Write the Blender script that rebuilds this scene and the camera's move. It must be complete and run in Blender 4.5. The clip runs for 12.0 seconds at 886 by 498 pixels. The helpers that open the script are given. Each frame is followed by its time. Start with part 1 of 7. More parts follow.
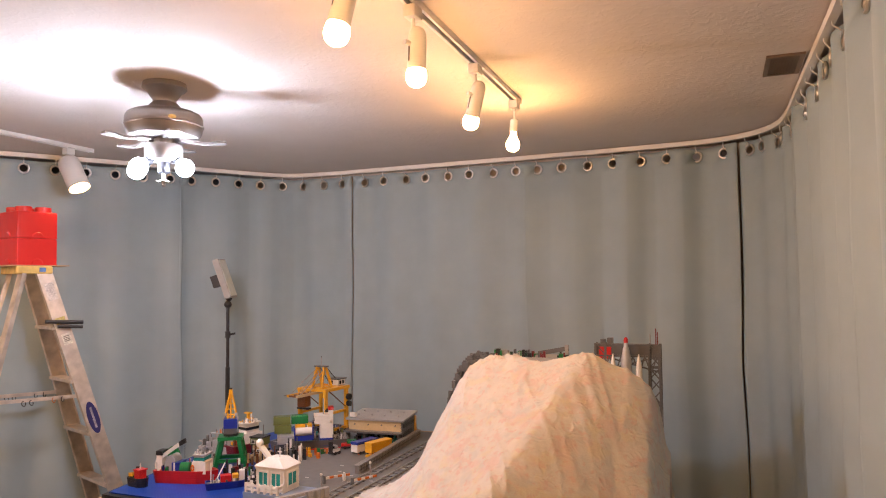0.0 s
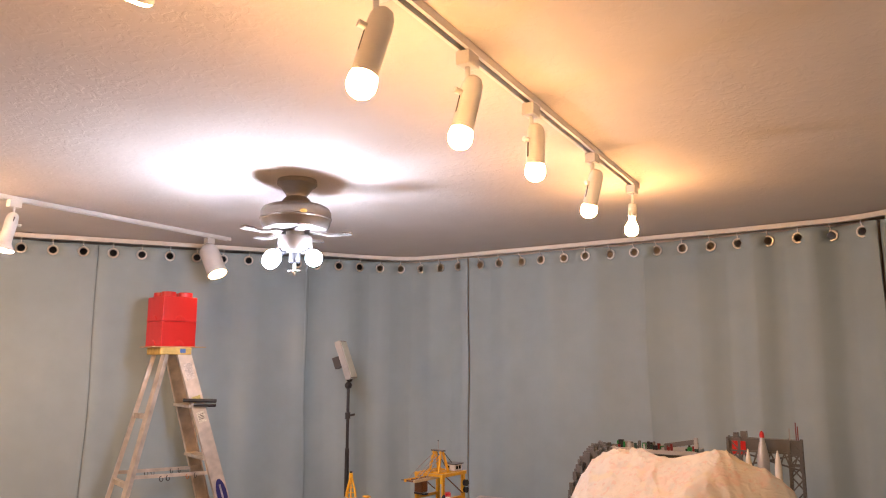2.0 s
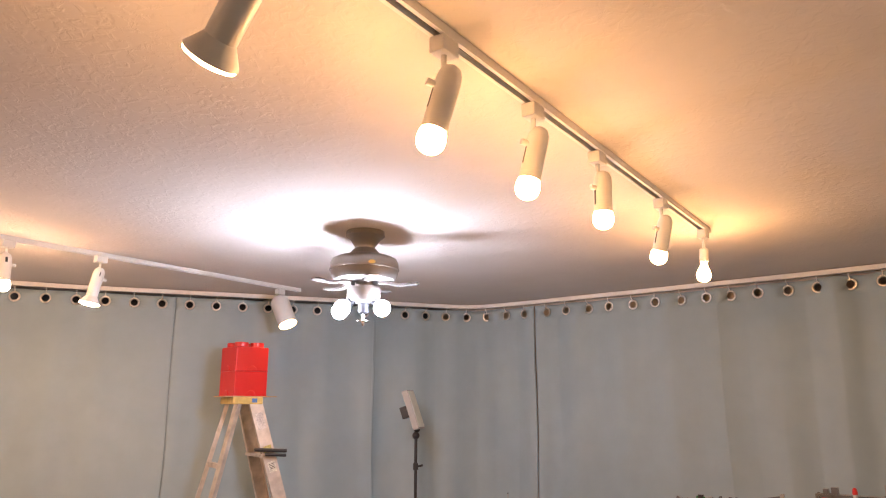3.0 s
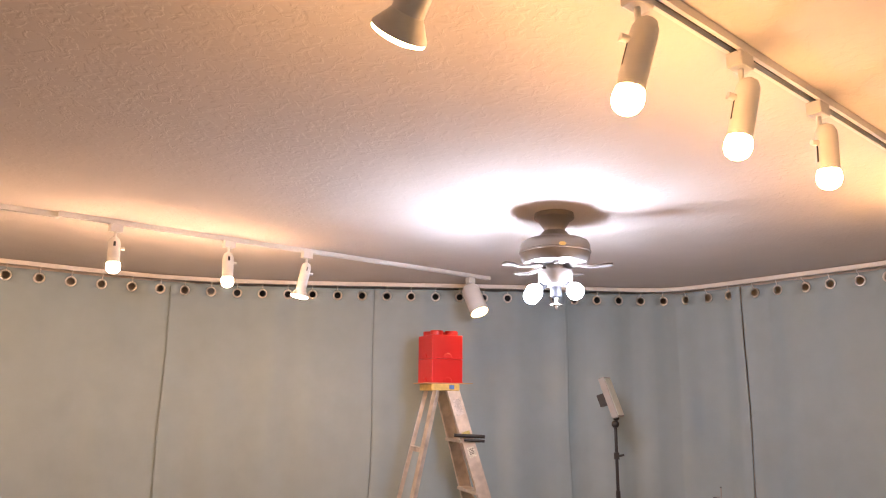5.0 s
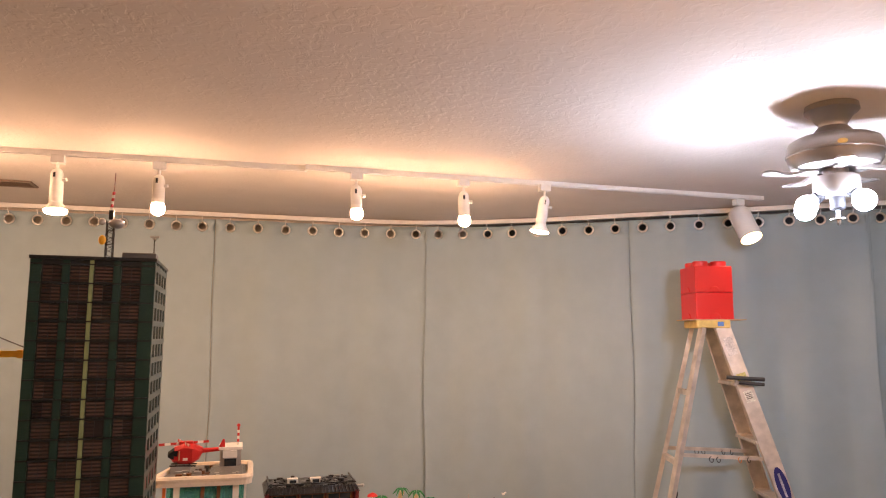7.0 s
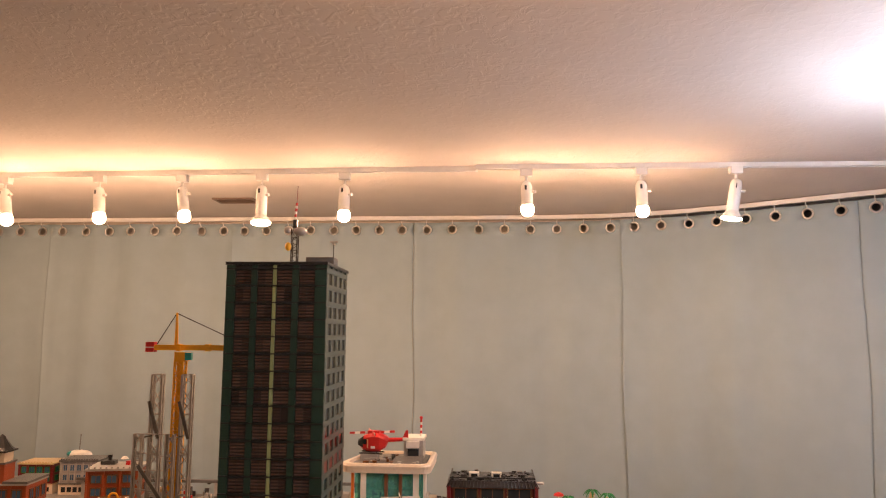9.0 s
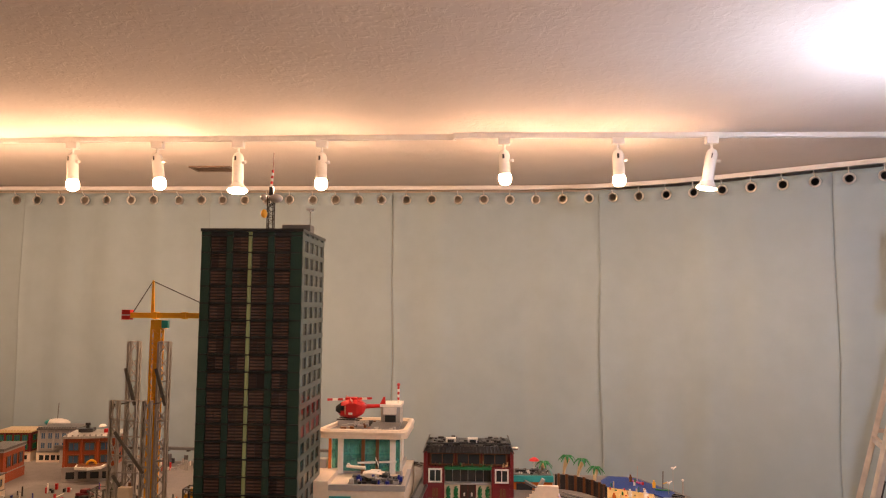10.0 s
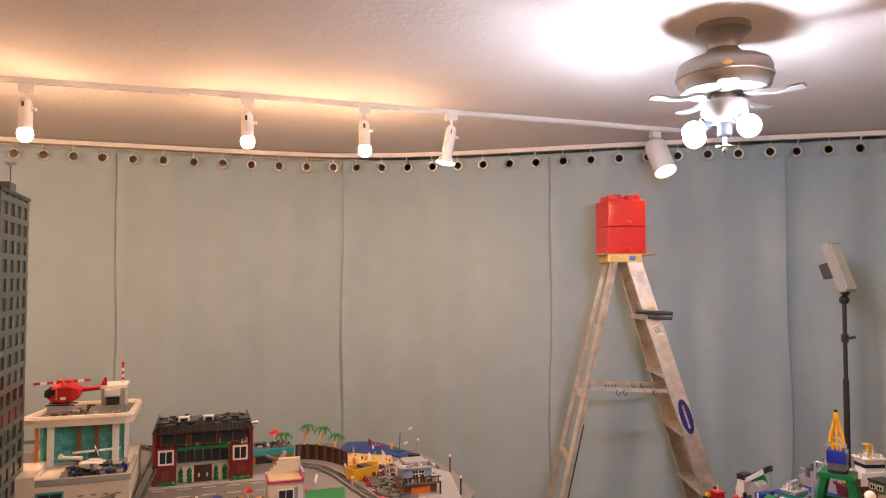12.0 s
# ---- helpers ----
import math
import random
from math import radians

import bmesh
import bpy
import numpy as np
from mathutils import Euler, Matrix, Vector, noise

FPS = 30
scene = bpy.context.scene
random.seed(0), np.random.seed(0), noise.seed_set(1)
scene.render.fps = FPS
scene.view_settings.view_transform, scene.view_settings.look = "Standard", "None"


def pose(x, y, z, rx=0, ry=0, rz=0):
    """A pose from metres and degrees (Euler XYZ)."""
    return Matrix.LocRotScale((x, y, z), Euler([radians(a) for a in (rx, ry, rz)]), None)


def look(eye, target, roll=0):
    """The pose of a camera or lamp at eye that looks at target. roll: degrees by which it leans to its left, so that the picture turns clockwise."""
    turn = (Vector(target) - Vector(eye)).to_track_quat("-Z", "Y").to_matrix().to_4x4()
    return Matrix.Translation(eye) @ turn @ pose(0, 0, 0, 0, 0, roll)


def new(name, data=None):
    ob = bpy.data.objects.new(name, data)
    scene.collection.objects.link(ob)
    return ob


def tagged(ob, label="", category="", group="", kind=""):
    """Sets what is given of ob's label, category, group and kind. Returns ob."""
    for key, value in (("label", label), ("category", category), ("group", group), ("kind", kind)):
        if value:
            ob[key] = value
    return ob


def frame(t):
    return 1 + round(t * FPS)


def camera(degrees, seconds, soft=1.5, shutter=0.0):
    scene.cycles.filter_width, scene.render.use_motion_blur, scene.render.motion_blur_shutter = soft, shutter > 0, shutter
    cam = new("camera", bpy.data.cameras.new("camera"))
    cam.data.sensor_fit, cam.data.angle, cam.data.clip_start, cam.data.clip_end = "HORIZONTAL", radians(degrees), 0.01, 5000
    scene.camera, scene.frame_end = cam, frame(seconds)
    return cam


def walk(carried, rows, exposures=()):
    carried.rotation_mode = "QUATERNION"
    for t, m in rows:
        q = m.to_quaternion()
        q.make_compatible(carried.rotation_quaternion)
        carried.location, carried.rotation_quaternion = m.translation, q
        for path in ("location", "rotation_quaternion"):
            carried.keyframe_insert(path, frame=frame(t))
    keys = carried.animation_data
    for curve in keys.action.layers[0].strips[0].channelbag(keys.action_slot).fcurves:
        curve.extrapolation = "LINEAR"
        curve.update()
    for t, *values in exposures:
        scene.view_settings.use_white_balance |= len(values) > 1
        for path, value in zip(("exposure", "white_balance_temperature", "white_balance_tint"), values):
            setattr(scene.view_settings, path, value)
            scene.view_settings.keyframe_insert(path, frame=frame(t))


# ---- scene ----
cam = camera(64.5, 12.0, soft=1.1)
PATH = [
    (0, (-0.144, 0.117, 1.611), (-0.88, 1.974, 1.71), -0.6),
    (0.5, (-0.126, 0.102, 1.621), (-0.85, 1.965, 1.707), -0.5),
    (1, (-0.13, 0.092, 1.642), (-0.891, 1.937, 1.758), -0.4),
    (1.5, (-0.142, 0.078, 1.649), (-1.029, 1.857, 1.869), -0.3),
    (2, (-0.153, 0.08, 1.659), (-1.163, 1.778, 1.971), 0.0),
    (2.5, (-0.157, 0.062, 1.669), (-1.234, 1.702, 2.06), 0.1),
    (4.5, (-0.192, 0.075, 1.647), (-1.606, 1.406, 2.126), 0.6),
    (5, (-0.221, 0.092, 1.646), (-1.747, 1.317, 2.061), 0.5),
    (5.5, (-0.241, 0.119, 1.632), (-1.879, 1.214, 1.974), 0.4),
    (6, (-0.241, 0.182, 1.64), (-1.992, 1.098, 1.947), 0.3),
    (6.5, (-0.284, 0.269, 1.627), (-2.127, 1.0, 1.892), 0.4),
    (7, (-0.334, 0.381, 1.631), (-2.242, 0.927, 1.882), 0.2),
    (7.5, (-0.355, 0.51, 1.632), (-2.32, 0.783, 1.88), 0.1),
    (9.5, (-0.312, 0.715, 1.628), (-2.293, 0.575, 1.864), 0.5),
    (10, (-0.315, 0.727, 1.606), (-2.307, 0.651, 1.772), 0.4),
    (10.5, (-0.309, 0.734, 1.604), (-2.306, 0.812, 1.692), 0.2),
    (11, (-0.317, 0.738, 1.612), (-2.291, 1.05, 1.69), 0.2),
    (11.5, (-0.339, 0.732, 1.63), (-2.266, 1.263, 1.698), 0.2),
    (12, (-0.365, 0.713, 1.604), (-2.256, 1.358, 1.687), -0.0),
]
walk(cam, [(t, look(eye, target, roll)) for t, eye, target, roll in PATH])

# ---- light: room lamps only, world is dark ----
world = bpy.data.worlds.new("room_dark")
scene.world = world
world.use_nodes = True
world.node_tree.nodes["Background"].inputs[0].default_value = (0.02, 0.02, 0.022, 1)
world.node_tree.nodes["Background"].inputs[1].default_value = 0.2
WARM, WARM_WEST, COOL = (1.0, 0.50, 0.19), (1.0, 0.58, 0.34), (0.83, 0.865, 1.06)
WARM_POWER, WARM_POWER_WEST, COOL_POWER = 255.0, 385.0, 372.0
scene.view_settings.exposure = 0.0

# ---- materials ----
MATS = {}


def mat(name, colour, rough=0.5, metal=0.0, var=0.12, scale=25.0, bump=0.0, bscale=150.0, spec=0.5, lines=None, coat=0.0):
    """Base colour with noise variation at two scales, optional grain bump, optional toy-brick joint lines (w, h)."""
    if name in MATS:
        return MATS[name]
    m = bpy.data.materials.new(name)
    m.use_nodes = True
    nt, n = m.node_tree, m.node_tree.nodes
    b = n["Principled BSDF"]
    tc = n.new("ShaderNodeTexCoord")
    n1 = n.new("ShaderNodeTexNoise")
    n1.inputs["Scale"].default_value, n1.inputs["Detail"].default_value = scale, 4
    n2 = n.new("ShaderNodeTexNoise")
    n2.inputs["Scale"].default_value, n2.inputs["Detail"].default_value = scale * 0.13, 2
    add = n.new("ShaderNodeMath")
    add.operation = "ADD"
    ramp = n.new("ShaderNodeValToRGB")
    c = Vector(colour)
    lo, hi = c * (1 - var), c * (1 + var)
    half = n.new("ShaderNodeMath")
    half.operation = "MULTIPLY"
    half.inputs[1].default_value = 0.5
    ramp.color_ramp.elements[0].position, ramp.color_ramp.elements[1].position = 0.35, 0.65
    ramp.color_ramp.elements[0].color = (*lo, 1)
    ramp.color_ramp.elements[1].color = (*[min(1, v) for v in hi], 1)
    for t in (n1, n2):
        nt.links.new(tc.outputs["Object"], t.inputs["Vector"])
    nt.links.new(n1.outputs["Fac"], add.inputs[0])
    nt.links.new(n2.outputs["Fac"], add.inputs[1])
    nt.links.new(add.outputs[0], half.inputs[0])
    nt.links.new(half.outputs[0], ramp.inputs["Fac"])
    nt.links.new(ramp.outputs["Color"], b.inputs["Base Color"])
    b.inputs["Roughness"].default_value = rough
    b.inputs["Metallic"].default_value = metal
    b.inputs["Specular IOR Level"].default_value = spec
    b.inputs["Coat Weight"].default_value = coat
    height = None
    if bump:
        nb = n.new("ShaderNodeTexNoise")
        nb.inputs["Scale"].default_value, nb.inputs["Detail"].default_value = bscale, 5
        nt.links.new(tc.outputs["Object"], nb.inputs["Vector"])
        height, strength = nb.outputs["Fac"], bump
    if lines:
        sep = n.new("ShaderNodeSeparateXYZ")
        com = n.new("ShaderNodeCombineXYZ")
        sxy = n.new("ShaderNodeMath")
        br = n.new("ShaderNodeTexBrick")
        br.inputs["Color1"].default_value = br.inputs["Color2"].default_value = (1, 1, 1, 1)
        br.inputs["Mortar"].default_value = (0, 0, 0, 1)
        br.inputs["Scale"].default_value = 1
        br.inputs["Brick Width"].default_value, br.inputs["Row Height"].default_value = lines
        br.inputs["Mortar Size"].default_value = 0.0006
        nt.links.new(tc.outputs["Object"], sep.inputs[0])
        nt.links.new(sep.outputs["X"], sxy.inputs[0])
        nt.links.new(sep.outputs["Y"], sxy.inputs[1])
        nt.links.new(sxy.outputs[0], com.inputs["X"])
        nt.links.new(sep.outputs["Z"], com.inputs["Y"])
        nt.links.new(com.outputs[0], br.inputs["Vector"])
        height, strength = br.outputs["Color"], 0.5
    if height:
        bp = n.new("ShaderNodeBump")
        bp.inputs["Strength"].default_value = min(1.0, strength)
        bp.inputs["Distance"].default_value = 0.0015 if lines else 0.004
        nt.links.new(height, bp.inputs["Height"])
        nt.links.new(bp.outputs["Normal"], b.inputs["Normal"])
    MATS[name] = m
    return m


def toy(name, colour, rough=0.28):
    """Glossy moulded toy plastic with the joints of small bricks."""
    return mat("toy_" + name, colour, rough, var=0.07, scale=60, lines=(0.016, 0.0096))


def glow(name, colour, strength):
    m = bpy.data.materials.new(name)
    m.use_nodes = True
    b = m.node_tree.nodes["Principled BSDF"]
    b.inputs["Base Color"].default_value = (0.9, 0.9, 0.9, 1)
    b.inputs["Emission Color"].default_value = (*colour, 1)
    b.inputs["Emission Strength"].default_value = strength
    return m


def glass(name, colour, rough=0.05, alpha=0.5):
    m = bpy.data.materials.new(name)
    m.use_nodes = True
    b = m.node_tree.nodes["Principled BSDF"]
    b.inputs["Base Color"].default_value = (*colour, 1)
    b.inputs["Roughness"].default_value = rough
    b.inputs["Transmission Weight"].default_value = alpha
    b.inputs["IOR"].default_value = 1.3
    MATS[name] = m
    return m


# knock-down plaster: broad flat blobs with fine grit between
CEILING = mat("ceiling_plaster", (0.725, 0.66, 0.61), 0.85, var=0.03, scale=6, spec=0.2)
_n = CEILING.node_tree.nodes
_tc, _v = _n.new("ShaderNodeTexCoord"), _n.new("ShaderNodeTexNoise")
_v.inputs["Scale"].default_value, _v.inputs["Detail"].default_value, _v.inputs["Distortion"].default_value = 30, 4, 0.8
_r = _n.new("ShaderNodeValToRGB")
_r.color_ramp.elements[0].position, _r.color_ramp.elements[1].position = 0.47, 0.60
_b = _n.new("ShaderNodeBump")
_b.inputs["Strength"].default_value, _b.inputs["Distance"].default_value = 0.19, 0.004
CEILING.node_tree.links.new(_tc.outputs["Object"], _v.inputs["Vector"])
CEILING.node_tree.links.new(_v.outputs["Fac"], _r.inputs["Fac"])
CEILING.node_tree.links.new(_r.outputs["Color"], _b.inputs["Height"])
CEILING.node_tree.links.new(_b.outputs["Normal"], _n["Principled BSDF"].inputs["Normal"])

WALL = mat("wall_paint", (0.62, 0.53, 0.44), 0.8, var=0.05, scale=3)
FLOOR = mat("floor_carpet", (0.20, 0.17, 0.14), 0.95, var=0.25, scale=90, bump=0.6, bscale=300)
CURTAIN = mat("curtain_fabric", (0.344, 0.428, 0.464), 0.82, var=0.05, scale=8, bump=0.15, bscale=700, spec=0.15)
WHITE_METAL = mat("white_enamel", (0.80, 0.78, 0.74), 0.35, var=0.04)
CHROME = mat("grommet_nickel", (0.68, 0.66, 0.63), 0.28, 1.0, var=0.05)
BLACK = mat("black_plastic", (0.02, 0.02, 0.022), 0.45)
BRONZE = mat("fan_pewter", (0.21, 0.195, 0.185), 0.42, 0.6, var=0.1, scale=12)
BRASS = mat("brass_badge", (0.65, 0.48, 0.18), 0.3, 1.0)
STEEL = mat("brushed_steel", (0.62, 0.60, 0.58), 0.25, 1.0)
ALU = mat("ladder_aluminium", (0.60, 0.54, 0.48), 0.42, 0.55, var=0.30, scale=18, bump=0.2, bscale=60)
CAP = mat("ladder_cap_paint", (0.62, 0.46, 0.15), 0.6, var=0.35, scale=22)
RED_BOX = mat("red_glossy_plastic", (0.62, 0.012, 0.014), 0.36, var=0.03, coat=0.08)
BULB_WARM = glow("warm_bulb_glow", WARM, WARM_POWER)
BULB_WEST = glow("warm_bulb_glow_west", WARM_WEST, WARM_POWER_WEST)
BULB_CAN = glow("warm_can_glow", WARM, 95.0)
BULB_COOL = glow("cool_bulb_glow", COOL, COOL_POWER)
TABLE = mat("table_ply", (0.33, 0.24, 0.15), 0.6, var=0.2, scale=9)

# ---- mesh helpers ----


def B():
    return bmesh.new()


def box(bm, x0, x1, y0, y1, z0, z1, m=None, bevel=0.0):
    r = bmesh.ops.create_cube(bm, size=1)
    vs = r["verts"]
    for v in vs:
        v.co = Vector((x0 + (v.co.x + 0.5) * (x1 - x0), y0 + (v.co.y + 0.5) * (y1 - y0), z0 + (v.co.z + 0.5) * (z1 - z0)))
    if bevel:
        es = list({e for v in vs for e in v.link_edges})
        out = bmesh.ops.bevel(bm, geom=es, offset=bevel, segments=2, affect="EDGES", profile=0.5)
        vs = list({v for f in out["faces"] for v in f.verts} | {v for v in vs if v.is_valid})
    if m is not None:
        for v in vs:
            v.co = m @ v.co
    return bm


def prism(bm, pts, z0, z1, m=None):
    """Upright prism over a plan polygon (counter-clockwise)."""
    lo = [bm.verts.new((x, y, z0)) for x, y in pts]
    hi = [bm.verts.new((x, y, z1)) for x, y in pts]
    k = len(pts)
    bm.faces.new(list(reversed(lo)))
    bm.faces.new(hi)
    for i in range(k):
        bm.faces.new((lo[i], lo[(i + 1) % k], hi[(i + 1) % k], hi[i]))
    if m is not None:
        for v in lo + hi:
            v.co = m @ v.co
    return bm


def rod(bm, a, b, r, r2=None, n=10):
    a, b = Vector(a), Vector(b)
    d = b - a
    m = Matrix.Translation((a + b) / 2) @ d.to_track_quat("Z", "Y").to_matrix().to_4x4()
    bmesh.ops.create_cone(bm, cap_ends=True, segments=n, radius1=r, radius2=r if r2 is None else r2, depth=d.length, matrix=m)
    return bm


def beam(bm, a, b, w, h):
    """A square bar from a to b."""
    a, b = Vector(a), Vector(b)
    d = b - a
    m = Matrix.Translation((a + b) / 2) @ d.to_track_quat("Z", "Y").to_matrix().to_4x4() @ Matrix.Diagonal((w, h, d.length, 1))
    bmesh.ops.create_cube(bm, size=1, matrix=m)
    return bm


def lathe(bm, prof, n=24, m=None):
    """Turn a profile of (radius, z) round the z axis."""
    rings = []
    for r, z in prof:
        rings.append([bm.verts.new((r * math.cos(2 * math.pi * i / n), r * math.sin(2 * math.pi * i / n), z)) for i in range(n)])
    for p, q in zip(rings, rings[1:]):
        for i in range(n):
            bm.faces.new((p[i], p[(i + 1) % n], q[(i + 1) % n], q[i]))
    bm.faces.new(list(reversed(rings[0])))
    bm.faces.new(rings[-1])
    if m is not None:
        for ring in rings:
            for v in ring:
                v.co = m @ v.co
    return bm


def ball(bm, c, r, sx=1, sy=1, sz=1, n=12):
    bmesh.ops.create_uvsphere(bm, u_segments=n, v_segments=max(6, n * 2 // 3), radius=r, matrix=Matrix.Translation(c) @ Matrix.Diagonal((sx, sy, sz, 1)))
    return bm


def torus(bm, R, r, m=None, n=20, k=8):
    rings = []
    for i in range(n):
        a = 2 * math.pi * i / n
        rings.append([bm.verts.new(((R + r * math.cos(2 * math.pi * j / k)) * math.cos(a), (R + r * math.cos(2 * math.pi * j / k)) * math.sin(a), r * math.sin(2 * math.pi * j / k))) for j in range(k)])
    for i in range(n):
        p, q = rings[i], rings[(i + 1) % n]
        for j in range(k):
            bm.faces.new((p[j], q[j], q[(j + 1) % k], p[(j + 1) % k]))
    if m is not None:
        for ring in rings:
            for v in ring:
                v.co = m @ v.co
    return bm


def tube(bm, pts, r, n=8):
    for a, b in zip(pts, pts[1:]):
        rod(bm, a, b, r, n=n)
    return bm


def part(name, bm, material, parent=None, label="", smooth=False):
    me = bpy.data.meshes.new(name)
    bmesh.ops.recalc_face_normals(bm, faces=bm.faces[:])
    bm.to_mesh(me)
    bm.free()
    me.materials.append(material)
    if smooth:
        me.shade_smooth()
        me.set_sharp_from_angle(angle=radians(40))
    ob = new(name, me)
    if parent is not None:
        ob.parent = parent
    if label:
        tagged(ob, label)
    return ob


def thing(name, label, category, at=(0, 0, 0), rz=0.0, group="", kind=""):
    e = new(name)
    e.empty_display_size = 0.05
    e.matrix_basis = pose(*at, 0, 0, rz)
    return tagged(e, label, category, group, kind)


def structure(name, bm, material, label, category, smooth=False):
    return tagged(part(name, bm, material, None, "", smooth), label, category, kind="structure")


# ---- room shell ----
CEIL = 2.44
XW, XE, YS, YN = -5.22, 0.34, -4.3, 4.66
structure("floor", box(B(), XW, XE, YS, YN, -0.1, 0.0), FLOOR, "brown carpet floor under the display tables", "floor")
structure("ceiling", box(B(), XW, XE, YS, YN, CEIL, CEIL + 0.12), CEILING, "white knock-down plaster ceiling with a rough texture", "ceiling")
structure("wall_west", box(B(), XW - 0.12, XW, YS, YN, 0, CEIL), WALL, "beige painted wall behind the curtains", "wall")
structure("wall_east", box(B(), XE, XE + 0.12, YS, YN, 0, CEIL), WALL, "beige painted wall behind the curtains", "wall")
structure("wall_north", box(B(), XW - 0.12, XE + 0.12, YN, YN + 0.12, 0, CEIL), WALL, "beige painted wall behind the curtains", "wall")
# the south wall is unseen, added to close the room for bounced light
structure("wall_south", box(B(), XW - 0.12, XE + 0.12, YS - 0.12, YS, 0, CEIL), WALL, "plain unseen wall added to close the room's end", "wall")
# the corner wall behind the diagonal run of curtain
DM = Matrix.Translation((-4.36, 3.32, 0)) @ pose(0, 0, 0, 0, 0, 57.6)
structure("wall_diagonal", box(B(), -1.56, 1.56, 0.0, 0.1, 0, CEIL, DM), mat("wall_dark", (0.09, 0.095, 0.11), 0.7), "dark wall across the room's corner", "wall")

# ---- curtain line: plan points, rounded ----
RUN = [(-5.13, -4.1), (-5.11, -1.0), (-5.07, 1.15), (-5.02, 1.55), (-4.88, 1.93), (-4.66, 2.32), (-4.31, 2.81), (-3.80, 3.55), (-3.44, 4.10), (-3.29, 4.33), (-3.17, 4.47), (-3.03, 4.55),
       (-2.70, 4.57), (-1.70, 4.55), (-0.75, 4.52), (-0.24, 4.48), (-0.06, 4.42), (0.06, 4.33), (0.15, 4.20), (0.195, 4.05), (0.21, 3.80), (0.215, 3.2), (0.225, 2.3), (0.24, 0.5), (0.24, -4.1)]
LENS = [0.0]
for (ax, ay), (bx, by) in zip(RUN, RUN[1:]):
    LENS.append(LENS[-1] + math.hypot(bx - ax, by - ay))


def along(s):
    """Plan point and inward normal at arc length s of the curtain line (smoothed)."""
    def raw(q):
        q = min(max(q, 0.0), LENS[-1] - 1e-6)
        for i in range(len(RUN) - 1):
            if q <= LENS[i + 1]:
                f = (q - LENS[i]) / (LENS[i + 1] - LENS[i])
                return Vector((RUN[i][0] + f * (RUN[i + 1][0] - RUN[i][0]), RUN[i][1] + f * (RUN[i + 1][1] - RUN[i][1])))
        return Vector(RUN[-1])
    p = (raw(s - 0.05) + raw(s - 0.02) + raw(s) + raw(s + 0.02) + raw(s + 0.05)) / 5
    d = (raw(s + 0.06) - raw(s - 0.06)).normalized()
    return p, Vector((d.y, -d.x))


def arc_at(x, y):
    best = min((i * 0.01 for i in range(int(LENS[-1] / 0.01))), key=lambda s: (along(s)[0] - Vector((x, y))).length)
    return best


# rail fixed under the ceiling, white, with a slot
bm = B()
steps = [i * 0.06 for i in range(int(LENS[-1] / 0.06) + 1)]
for off, z0, z1 in ((0.0, 2.405, 2.432),):
    prev = None
    for s in steps:
        p, nrm = along(s)
        p = p + nrm * 0.03
        ring = [bm.verts.new((*(p + nrm * a), z)) for a, z in ((-0.014, z0), (0.014, z0), (0.014, z1), (-0.014, z1))]
        if prev:
            for i in range(4):
                bm.faces.new((prev[i], prev[(i + 1) % 4], ring[(i + 1) % 4], ring[i]))
        prev = ring
structure("curtain_rail", bm, WHITE_METAL, "white ceiling-mounted curtain track running round the room", "curtain rail", True)

